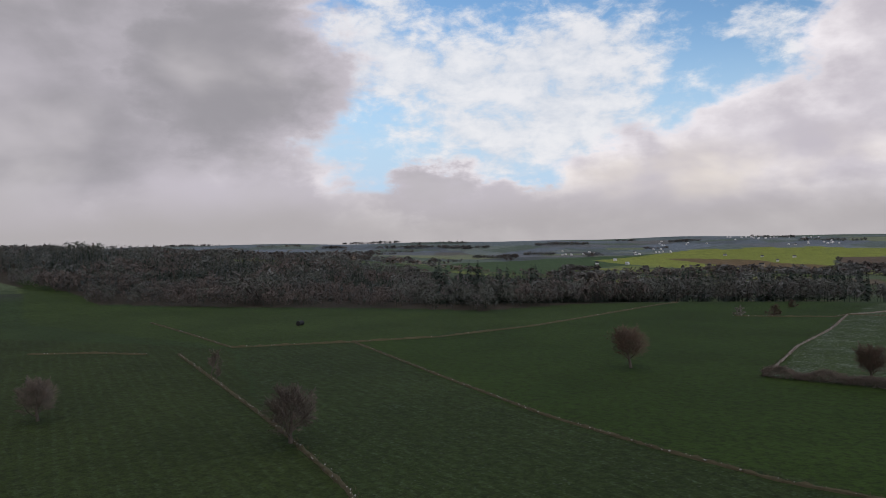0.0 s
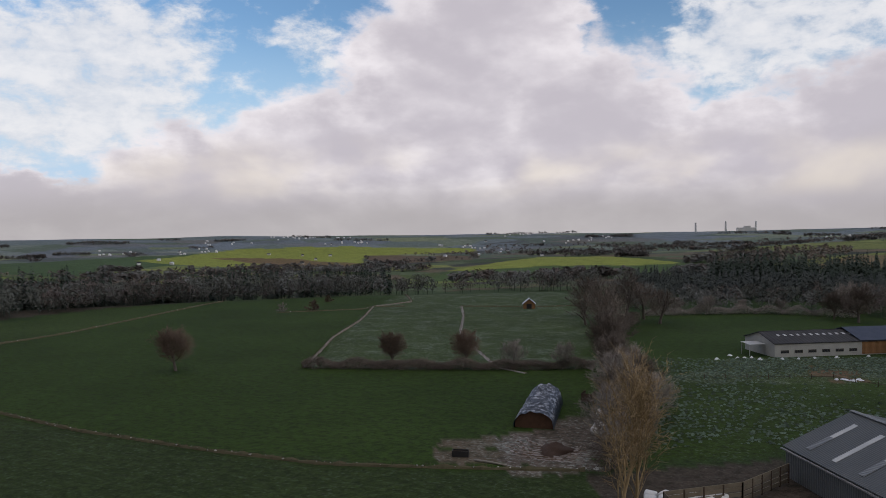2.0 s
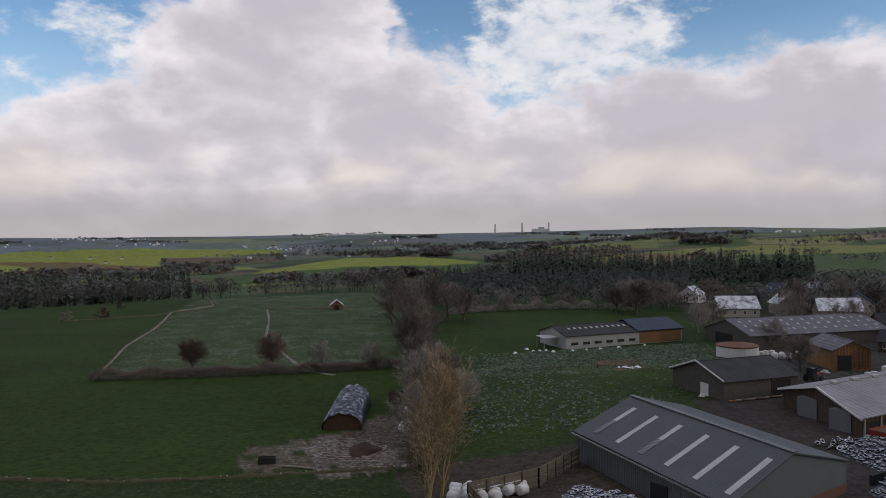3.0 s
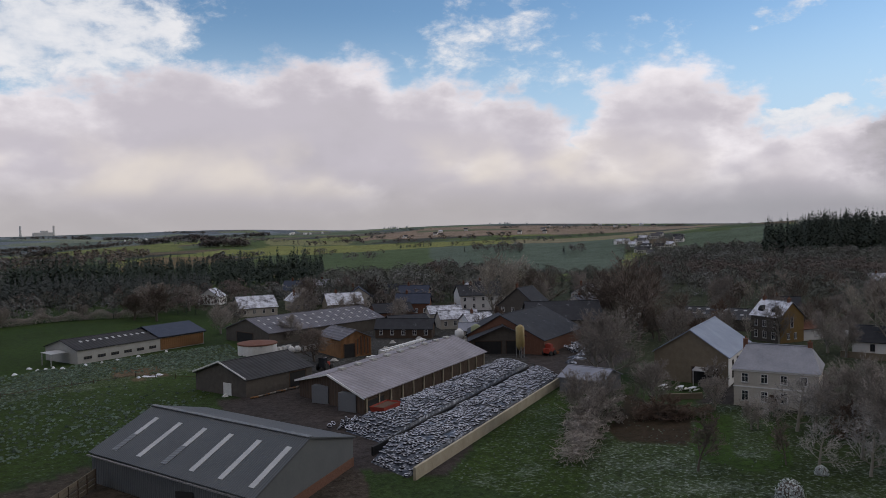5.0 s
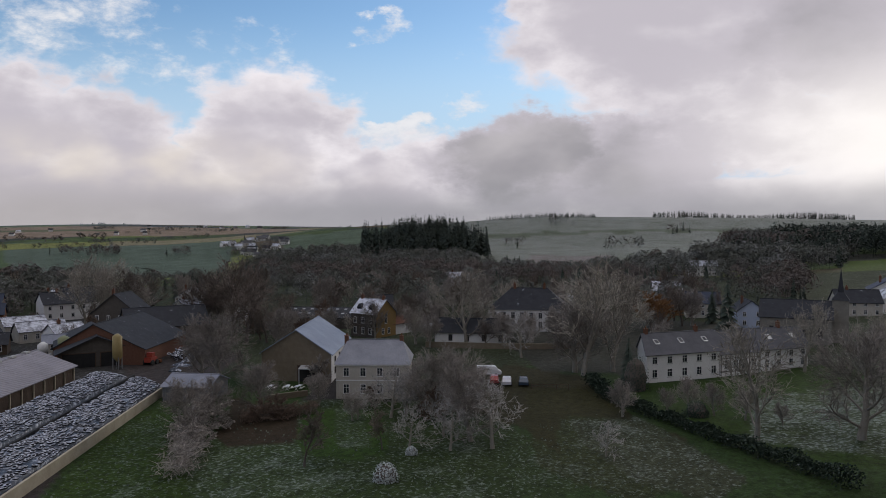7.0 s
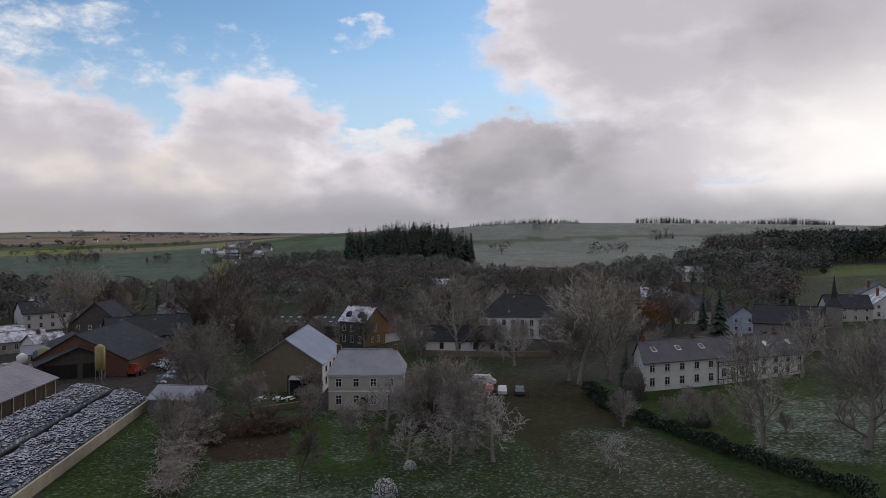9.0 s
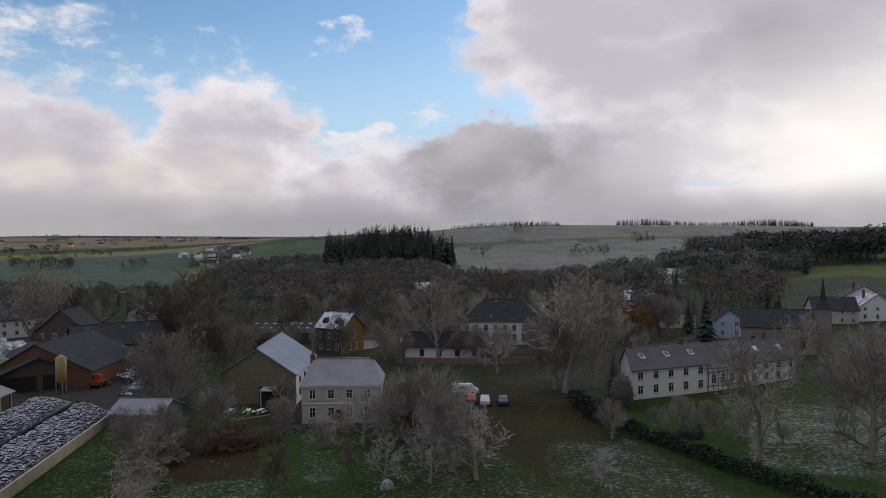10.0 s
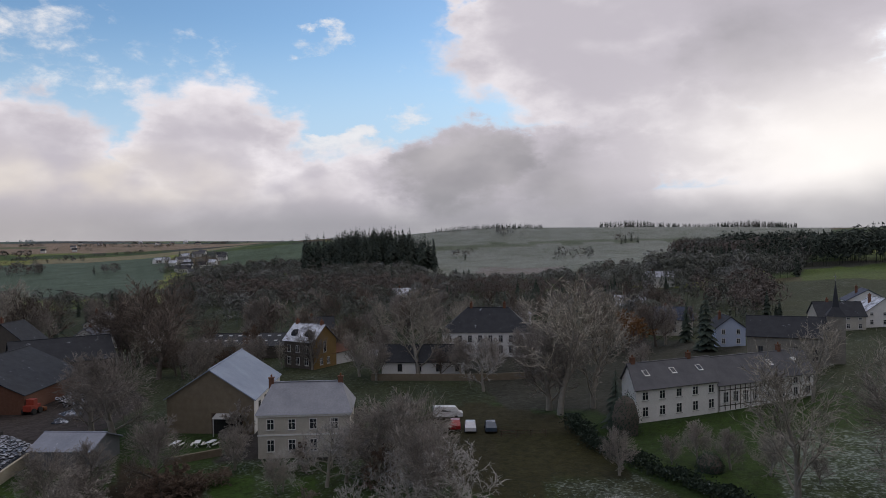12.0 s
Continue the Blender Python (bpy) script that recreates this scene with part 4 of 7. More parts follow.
# ---- the village ----
ochre = building("house", "tall dark stone house with ochre gable and snowy roof", (166.95, 126.5), (166.0, 117.5), 8.0, 6.4, 9.8, "dark_stone", "slate_snow", "long",
                 windows=[("front", 1.0, 2.7, 3, 0.8, 1.1, 1.8), ("front", 1.0, 2.7, 3, 3.7, 1.1, 1.6), ("right", 2.2, 2.4, 2, 0.8, 1.0, 1.6), ("right", 3.4, 2.4, 1, 3.6, 1.0, 2.6)], chimneys=[(0.7, 4.0, 10.7), (8.2, 4.0, 10.7)])
annex = building("outbuilding", "low white outbuilding beside the tall stone house", (172.5, 117.2), (181, 116), 5, 3.0, 4.6, "white_wall", "red_roof", "long", category="outbuilding")
low_hall = building("low_hall", "low dark-roofed hall with rows of small skylights", (168, 156), (178, 134), 20, 3.0, 5.0, "dark_stone", "fibre_dark", "long", category="hall")
mansion = building("manor_house", "white manor house with a steep hipped slate roof", (194.2, 98.5), (202.4, 77.5), 12, 6.0, 11.8, "white_wall", "slate", "hip", hip_in=6.0,
                   windows=[("front", 1.2, 2.55, 9, 0.8, 1.15, 2.1), ("front", 1.2, 2.55, 9, 3.6, 1.15, 1.8)], chimneys=[(7, 6, 12.9), (15.5, 6, 12.9)], category="house")
coach = building("coach_house", "white single-storey coach house with a grey roof", (166.2, 99.6), (173.4, 83), 7, 3.0, 6.0, "white_wall", "slate", "long",
                 windows=[("front", 3.5, 4.2, 4, 0.8, 1.0, 1.6, "frame_dark", 1)], category="outbuilding")
rowa = building("terraced_house", "grey-roofed terraced house with white walls and roof windows", (144.2, 39.8), (157.1, 29.0), 9, 5.4, 8.6, "white_wall", "row_roof", "long",
                windows=[("front", 1.2, 3.4, 5, 0.9, 1.2, 1.6), ("front", 1.2, 3.4, 5, 3.5, 1.2, 1.4)], chimneys=[(2.8, 4.5, 9.6), (14.5, 4.5, 9.6)], group="terrace", skew=0.45)
rowb = building("terraced_house", "half-timbered terraced house with a grey roof", (157.25, 28.85), (164.6, 22.7), 9, 4.6, 8.3, "white_wall", "row_roof", "long",
                windows=[("front", 0.9, 2.2, 4, 1.4, 1.2, 1.9, "frame_white", 2)], group="terrace", skew=0.45)
rowc = building("terraced_house", "white terraced house with a lower grey roof", (164.8, 22.5), (174.2, 14.7), 9, 4.6, 8.0, "white_wall", "row_roof", "long",
                windows=[("front", 1.0, 3.1, 4, 0.9, 1.1, 1.5), ("front", 1.0, 3.1, 4, 3.0, 1.1, 1.2)], chimneys=[(8.5, 4.5, 9.2)], group="terrace", skew=0.45)
VILLAGE_HOUSES = [
    ("slate-roofed house with frost on its roof at the wood's edge", (106, 306), (115, 300), 8, 4.2, 7.8, "grey_wall", "slate_blue", "long"),
    ("brick farmhouse with a dark blue roof behind the big barn", (119, 230), (128, 223), 6, 4.2, 7.0, "brick", "slate_blue", "long"),
    ("low range with a dark snow-streaked roof by the calf pens", (90, 186), (102, 176.5), 6, 2.6, 4.8, "wood_dark", "slate", "long"),
    ("pale lean-to shed beside the open barn", (106, 169), (113, 164.5), 5, 2.6, 4.2, "grey_wall", "slate_frost", "long"),
    ("long outbuilding with a pale frosted roof", (136, 292), (151, 280), 9, 3.4, 6.4, "dark_stone", "slate_frost", "long"),
    ("white house with a snow-covered roof above the church", (271, 2), (275, -8), 9, 4.4, 8.2, "white_wall", "slate_snow", "front"),
    ('low outbuilding with a snowy roof behind the yard', (118, 205), (128, 202), 7, 2.8, 4.8, 'grey_wall', 'slate_snow', 'long'),
    ('brick outbuilding with a dark roof', (104, 214), (116, 212), 8, 3.2, 5.6, 'brick', 'slate', 'long'),
    ('white cottage with a snow-patched roof', (150, 240), (158, 236), 8, 4.5, 8.0, 'white_wall', 'slate_snow', 'front'),
    ('stone house with a frosted roof', (98, 238), (110, 236), 9, 4.2, 7.6, 'stone_wall', 'slate_snow', 'long'),
    ('grey house with a blue slate roof', (112, 256), (121, 252), 8, 4.4, 8.0, 'grey_wall', 'slate_blue', 'front'),
    ('white house with a slate roof among bare trees', (160, 246), (170, 240), 9, 4.8, 8.2, 'white_wall', 'slate', 'long'),
    ('small shed with a rusty roof', (120, 164), (127, 160), 6, 2.6, 4.0, 'wood_dark', 'red_roof', 'long'),
    ('white house beside tall trees', (184, 216), (191, 208), 8, 4.6, 7.8, 'white_wall', 'slate_frost', 'front'),
    ("stone cottage at the wood's edge", (206, 150), (212, 143), 7, 3.4, 6.4, 'stone_wall', 'slate', 'long'),
    ('white garden house below the wood', (262, 110), (267, 101), 7, 3.2, 5.8, 'white_wall', 'slate_snow', 'long'),
    ('small white house on the wooded slope', (330, 190), (337, 182), 7, 4.0, 6.8, 'white_wall', 'slate_snow', 'long'),
    ('grey house below the wooded slope', (300, 80), (304, 70), 8, 4.4, 7.6, 'grey_wall', 'slate_snow', 'long'),
    # label, left end, right end, depth, eave, ridge, walls, roof, style
    ("small white house with a snowy roof at the wood's edge", (72.5, 310), (79.5, 304.5), 7, 3.2, 6.2, "white_wall", "slate_snow", "front"),
    ("white farm building with a snow-covered roof", (74, 257), (87, 257), 10, 3.0, 6.5, "grey_wall", "slate_snow", "long"),
    ("small cream gabled house with a snowy roof", (95, 263), (101.5, 263), 9, 3.6, 6.4, "concrete", "slate_snow", "front"),
    ("gabled house with a snow-covered slate roof", (111, 282), (123, 280), 9, 4.4, 9.5, "dark_stone", "slate_snow", "long"),
    ("brick house with a blue slate roof", (126, 242), (134, 235), 9, 4.4, 8.6, "brick", "slate_blue", "long"),
    ("long house with a dark blue roof", (128, 266), (147, 261), 9, 4.0, 7.4, "grey_wall", "slate_blue", "long"),
    ("low dark shed with patches of snow on its roof", (97, 189.5), (108, 187.5), 9, 2.6, 4.6, "dark_stone", "slate", "long"),
    ("white two-storey farmhouse with dark windows", (143, 227), (159, 222), 9, 5.4, 8.6, "white_wall", "slate", "long"),
    ("small white house with a frosted roof", (113.8, 176), (121.5, 175), 7, 3.4, 5.4, "white_wall", "slate_snow", "long"),
    ("dark slate-hung house with a steep roof", (136, 194), (142, 182), 10, 5.2, 10.6, "dark_stone", "slate", "front"),
    ("low building with a snowy roof", (113, 190), (124, 187), 6, 3.0, 5.0, "grey_wall", "slate_snow", "long"),
    ("white house with a pale gable", (167.6, 190), (176, 192), 8, 3.6, 6.2, "white_wall", "slate_frost", "long"),
    ("cream cottage under bare trees", (172, 178), (178, 172), 7, 3.4, 6.0, "white_wall", "slate", "front"),
    ("pale blue rendered house with a gabled slate roof", (233, 38), (236, 31), 9, 5.0, 7.8, "blue_wall", "slate", "front"),
    ("grey house with a dark slate roof among trees", (253, 57), (256, 47), 8, 4.8, 8.0, "grey_wall", "slate_blue", "long"),
    ("white house with a snow-dusted roof on the slope", (455, 100), (463, 86), 9, 6.0, 9.0, "white_wall", "slate_snow", "long"),
    ("white gabled house at the village end", (296, 6), (298, -6), 9, 5.6, 9.0, "white_wall", "slate_blue", "front"),
    ("long white house with a snow-covered roof", (232, -8), (236, -26), 12, 4.4, 8.5, "white_wall", "slate_snow", "long"),
    ("stone house with a dark roof on the slope", (262, 14), (266, 2), 9, 4.5, 8.0, "grey_wall", "slate", "long"),
]
for label, p, q, depth, eave, ridge, walls, roof, style in VILLAGE_HOUSES:
    L = (Vector(q) - Vector(p)).length
    n = max(2, int(L / 2.8))
    wins = [("front", L / n * 0.5 - 0.5, L / n, n, 0.9, 1.0, 1.4)]
    if eave > 4.3:
        wins.append(("front", L / n * 0.5 - 0.5, L / n, n, 3.4, 1.0, 1.0 if eave < 5 else 1.3))
    building("house", label, p, q, depth, eave, ridge, walls, roof, style, windows=wins, chimneys=[(L * 0.3, depth * 0.5, ridge + 0.9)] if eave > 3.3 else (), group="village houses")

# far hamlets on the slopes
ham = random.Random(4)
for i in range(60):
    if i < 22:
        b, r = ham.uniform(-48, -43.5), ham.uniform(760, 1000)
    elif i < 36:
        b, r = ham.uniform(-47, -26), ham.uniform(1560, 2150)
    else:
        b, r = ham.uniform(8, 42), ham.uniform(1700, 3300)
    x, y = -math.sin(radians(b)) * r, math.cos(radians(b)) * r
    k = 0.85
    a = radians(b + ham.uniform(-40, 40))
    L = ham.uniform(8, 13) * k
    building("house", "small white-walled house in a far hamlet", (x, y), (x + math.cos(a) * L, y + math.sin(a) * L), 8 * k, 4.2 * k, 7.4 * k, ham.choice(["white_wall", "white_wall", "grey_wall"]), ham.choice(["slate", "slate_snow", "row_roof"]), group="far hamlets", base=ground_z(x, y) + 0.5,
             windows=[("front", 1.2, 2.6 * k, 3, 1.0 * k, 1.1 * k, 1.5 * k, "frame_dark", 1)] if r < 1000 else ())

# ---- the church ----
church = building("church", "grey stone village church with a slate roof and a pointed spire", (203.0, 28.0), (204.0, 12.0), 10, 7.0, 10.8, "church_stone", "slate", "long", category="church",
                  windows=[("front", 2.2, 3.6, 4, 2.0, 1.0, 2.8, "frame_dark", 1)])
tw = Shape().box(16.0, 3.0, -1, 19.6, 7.0, 11.4)
part("tower", tw.mesh("tower", "church_stone"), church)
sp = Shape().add([(15.8, 2.8, 11.3), (19.8, 2.8, 11.3), (19.8, 7.2, 11.3), (15.8, 7.2, 11.3), (17.1, 4.3, 13.2), (18.5, 4.3, 13.2), (18.5, 5.7, 13.2), (17.1, 5.7, 13.2), (17.8, 5, 19.0)], [(0, 1, 5, 4), (1, 2, 6, 5), (2, 3, 7, 6), (3, 0, 4, 7), (4, 5, 8), (5, 6, 8), (6, 7, 8), (7, 4, 8), (3, 2, 1, 0)])
spire = part("spire", sp.mesh("spire", "slate"), church)
part("cross", Shape().bar((17.8, 5, 18.9), (17.8, 5, 20.3), 0.08, 0.08).bar((17.45, 5, 19.8), (18.15, 5, 19.8), 0.08, 0.08).mesh("cross", "rail"), spire)

# ---- parts of the barns ----
def on_slope(L, D, skew, u, v, e, r, lift=0.17):
    """A place on the left slope of a roof whose ridge runs away from the front: u along the depth, v from the eave up to the ridge, both 0 to 1."""
    y = u * D
    x = v * L / 2
    return Vector((x + skew * y, y, e + (r - e) * v + lift))


L, D = barn["L"], barn["D"]
for i in range(6):
    u = 0.03 + i * 0.168
    a, b, c, d = (on_slope(L, D, 0.3, uu, vv, 3.6, 6.5) for uu, vv in ((u + 0.028, 0.10), (u, 0.10), (u, 0.78), (u + 0.028, 0.78)))
    part("skylight", Shape().slab([a, b, c, d], 0.05).mesh("skylight", "skylight"), barn, "weathered translucent roof strip")
    if i in (3, 5):
        a, b, c, d = (on_slope(L, D, 0.3, uu, vv, 3.6, 6.5, 0.225) for uu, vv in ((u + 0.03, 0.09), (u - 0.002, 0.09), (u - 0.002, 0.42), (u + 0.03, 0.42)))
        part("roof_patch", Shape().slab([a, b, c, d], 0.02).mesh("roof_patch", "grey_wall_sheet"), barn, "grey sheet patched over a roof strip")
part("ridge_cap", Shape().bar((L / 2, -0.3, 6.72), (L / 2 + 0.3 * D, D + 0.3, 6.72), 0.7, 0.1).mesh("ridge_cap", "grey_wall_sheet"), barn)
part("plinth", Shape().box(-0.04, -0.06, -0.5, L + 0.05, -0.003, 1.1).mesh("plinth", "brick"), barn, "low red brick plinth")
part("gutter", Shape().bar((-0.45, -0.3, 3.4), (-0.45 + 0.3 * D, D + 0.3, 3.4), 0.2, 0.15).mesh("gutter", "rail"), barn)
part("side_door", Shape().box(-0.13 + 0.3 * 9, 9, 0.2, 0.05 + 0.3 * 9, 11.2, 2.4).mesh("side_door", "black"), barn)

L, D = shed["L"], shed["D"]
for i in range(13):
    x = 0.4 + i * (L - 1.0) / 12
    part("post", Shape().box(x, -0.22, -0.3, x + 0.28, -0.003, 2.75).mesh("post", "concrete"), shed)
part("gable_beam", Shape().bar((-0.75, -0.6, 2.75), (-0.75 + 0.4 * D / 2, D / 2, 5.2), 0.25, 0.3).bar((-0.75 + 0.4 * D / 2, D / 2, 5.2), (-0.75 + 0.4 * (D + 0.6), D + 0.6, 2.75), 0.25, 0.3).mesh("gable_beam", "frame_white"), shed, "white verge board")
for y in (2.0, 9.6):
    part("sliding_door", Shape().box(-0.2 + 0.4 * y, y, 0, -0.08 + 0.4 * (y + 3), y + 3.4, 3.0).mesh("sliding_door", "grey_wall_sheet"), shed, "grey sheet-metal sliding door")
opening(shed, "front", 1.0, 5.0, 2.0)
for i in range(9):
    part("ridge_vent", Shape().bar((0, 0, 0), (1.4, 0, 0), 0.9, 0.35).mesh("ridge_vent", "concrete_grey"), shed, at=(3.0 + i * 5.0 + 0.4 * D / 2, D / 2, 5.5))
L, D = big_roof["L"], big_roof["D"]
for j in range(3):
    for i in range(13):
        v = 0.22 + j * 0.26
        y, z = v * D / 2, 3.2 + 3.0 * v + 0.17
        x = 2.0 + i * (L - 4) / 12
        dz = 3.0 / (D / 2) * 0.9
        part("skylight", Shape().slab([(x, y, z), (x + 0.55, y, z), (x + 0.55, y + 0.9, z + dz), (x, y + 0.9, z + dz)], 0.05).mesh("skylight", "skylight"), big_roof)
opening(big_roof, "left", 5.0, 7.0, 2.6)

L, D = low_hall["L"], low_hall["D"]
for j in range(2):
    for i in range(9):
        v = 0.35 + j * 0.4
        y, z = v * D / 2, 3.0 + 2.0 * v + 0.17
        x = 1.6 + i * (L - 3.5) / 8
        part("skylight", Shape().slab([(x, y, z), (x + 0.9, y, z), (x + 0.9, y + 0.9, z + 0.18), (x, y + 0.9, z + 0.18)], 0.05).mesh("skylight", "skylight"), low_hall)

L, D = hen_house["L"], hen_house["D"]
for i in range(12):
    x = 3 + i * 1.65
    part("skylight", Shape().slab([(x, 3.6, 4.36), (x + 0.6, 3.6, 4.36), (x + 0.6, 4.5, 4.61), (x, 4.5, 4.61)], 0.05).mesh("skylight", "skylight"), hen_house)
for i in range(22):
    w = L * 0.375 / 22
    part("board", Shape().box(0, -0.07, 0.2, w - 0.05, -0.003, 3.0).mesh("board", "wood"), hen_house, at=(L * 0.62 + i * w, 0, 0))
part("upper_roof", Shape().slab([(L * 0.6, -0.5, 3.35), (L + 0.5, -0.5, 3.35), (L + 0.5, D / 2, 5.6), (L * 0.6, D / 2, 5.6)], 0.12).slab([(L + 0.5, D + 0.5, 3.35), (L * 0.6, D + 0.5, 3.35), (L * 0.6, D / 2, 5.6), (L + 0.5, D / 2, 5.6)], 0.12).mesh("upper_roof", "slate_blue"), hen_house, "blue-grey steel roof over one end")
part("canopy", Shape().slab([(-4.5, 3, 2.6), (-0.5, 3, 2.6), (-0.5, 7, 2.8), (-4.5, 7, 2.8)], 0.12).bar((-4.3, 3.2, -0.2), (-4.3, 3.2, 2.6), 0.15, 0.15).bar((-4.3, 6.8, -0.2), (-4.3, 6.8, 2.75), 0.15, 0.15).mesh("canopy", "skylight"), hen_house)

L, D = dark_barn["L"], dark_barn["D"]
part("verge", Shape().bar((-0.42, -0.5, 3.45), (-0.42, D / 2, 5.95), 0.12, 0.25).bar((-0.42, D / 2, 5.95), (-0.42, D + 0.5, 3.45), 0.12, 0.25).mesh("verge", "frame_white"), dark_barn, "pale verge board")
add_door(dark_barn, "left", 8.0, 2.2, 2.2, "white_plastic")
opening(dark_barn, "front", 10.5, 4.0, 2.8)
L, D = wood_barn["L"], wood_barn["D"]
opening(wood_barn, "front", 1.0, 2.6, 3.0)
for i in range(9):
    part("board", Shape().box(0, -0.06, 0.3 + (i % 3) * 0.2, 0.3, -0.004, 3.9 + 0.25 * min(i, 8 - i)).mesh("board", "wood_dark" if i % 2 else "rust"), wood_barn, at=(3.8 + i * 0.45, 0, 0))
L, D = open_barn["L"], open_barn["D"]
opening(open_barn, "front", 0.8, 6.2, 2.9)
opening(open_barn, "front", 8.2, 5.4, 2.9)
part("red_wall", Shape().box(L + 0.01, 1, 0, L + 0.25, D - 2, 3.4).mesh("red_wall", "brick"), open_barn, "red brick side wall")
L, D = barn2["L"], barn2["D"]
opening(barn2, "front", 7.4, 4.6, 3.0)
part("limewash", Shape().add([(L + 0.02, 0, -1), (L + 0.02 - 0.12 * D, D, -1), (L + 0.02 - 0.12 * D, D, 5.2), (L + 0.02, 0, 5.2), (L + 0.1, 0, -1), (L + 0.1 - 0.12 * D, D, -1), (L + 0.1 - 0.12 * D, D, 5.2), (L + 0.1, 0, 5.2)], [(4, 5, 6, 7), (0, 3, 2, 1), (0, 4, 7, 3), (1, 2, 6, 5), (2, 3, 7, 6)]).mesh("limewash", "white_wall"), barn2, "whitewashed side wall")
for i in range(4):
    y = 3 + i * 4.6
    m = pose(L + 0.11 - 0.12 * y, y, 1.2, 0, 0, 90)
    add_window(barn2, m, 0.9, 1.3, "frame_dark", 1)
    m = pose(L + 0.11 - 0.12 * y, y, 3.5, 0, 0, 90)
    add_window(barn2, m, 0.9, 1.0, "frame_dark", 1)
part("awning", Shape().slab([(8.0, -2.0, 2.7), (12.0, -2.0, 2.7), (12.0, -0.01, 3.1), (8.0, -0.01, 3.1)], 0.1).bar((8.2, -1.9, -0.3), (8.2, -1.9, 2.7), 0.14, 0.14).bar((11.8, -1.9, -0.3), (11.8, -1.9, 2.7), 0.14, 0.14).mesh("awning", "skylight"), barn2)
L, D = manor["L"], manor["D"]
add_door(manor, "front", 5.4, 1.2, 2.2, "wood_dark")
part("string_course", Shape().box(-0.05, -0.07, 3.1, L + 0.05, -0.004, 3.3).mesh("string_course", "frame_white"), manor)
part("cornice", Shape().box(-0.2, -0.2, 5.7, L + 0.2, -0.004, 5.95).mesh("cornice", "frame_white"), manor)
L, D = rowb["L"], rowb["D"]
tb = Shape()
for i in range(9):
    x = 0.1 + i * (L - 0.35) / 8
    tb.box(x, -0.05, 0.2, x + 0.16, -0.004, 4.4)
for z in (0.9, 3.5):
    tb.box(0, -0.06, z, L, -0.004, z + 0.16)
part("timber_frame", tb.mesh("timber_frame", "frame_dark"), rowb)
for house, n in ((rowa, 3), (rowc, 2)):
    L, D = house["L"], house["D"]
    h0, h1 = (5.4, 8.6) if house is rowa else (4.6, 8.0)
    for i in range(n):
        x, v = L * (i + 0.6) / n, 0.42
        y, z = v * D / 2, h0 + (h1 - h0) * v + 0.17
        dz = (h1 - h0) / (D / 2)
        rw = part("roof_window", Shape().slab([(x, y, z), (x + 1.0, y, z), (x + 1.0, y + 1.1, z + 1.1 * dz), (x, y + 1.1, z + 1.1 * dz)], 0.1).mesh("roof_window", "frame_white"), house)
        part("pane", Shape().slab([(x + 0.12, y + 0.12, z + 0.12 * dz + 0.1), (x + 0.88, y + 0.12, z + 0.12 * dz + 0.1), (x + 0.88, y + 0.98, z + 0.98 * dz + 0.1), (x + 0.12, y + 0.98, z + 0.98 * dz + 0.1)], 0.02).mesh("pane", "glass"), rw)
L, D = ochre["L"], ochre["D"]
part("gable_render", Shape().add([(L + 0.02, 0, -1), (L + 0.02, D, -1), (L + 0.02, D, 6.35), (L + 0.02, D / 2, 9.7), (L + 0.02, 0, 6.35)], [(0, 1, 2, 3, 4)]).mesh("gable_render", "ochre_wall"), ochre, "ochre rendered gable")
for x in (1.4, 5.6):
    dm = part("dormer", Shape().add([(x, 0.9, 6.4), (x + 1.6, 0.9, 6.4), (x + 1.6, 0.9, 8.0), (x + 0.8, 0.9, 8.8), (x, 0.9, 8.0), (x, 3.2, 8.0), (x + 1.6, 3.2, 8.0), (x + 0.8, 3.4, 8.8)], [(0, 1, 2, 3, 4), (0, 4, 5), (1, 6, 2), (4, 3, 7, 5), (2, 6, 7, 3)]).mesh("dormer", "slate"), ochre)
    part("pane", Shape().box(x + 0.35, 0.85, 6.7, x + 1.25, 0.895, 7.8).mesh("pane", "glass"), dm)
# ---- silage clamps ----
def tyre_mesh():
    s, n, m = Shape(), 10, 4
    for i in range(n):
        a = 2 * math.pi * i / n
        for j in range(m):
            b = 2 * math.pi * j / m + 0.785
            r = 0.26 + 0.1 * math.cos(b)
            s.v.append((math.cos(a) * r, math.sin(a) * r, 0.1 + 0.12 * math.sin(b)))
    for i in range(n):
        for j in range(m):
            s.f.append((i * m + j, ((i + 1) % n) * m + j, ((i + 1) % n) * m + (j + 1) % m, i * m + (j + 1) % m))
    return s


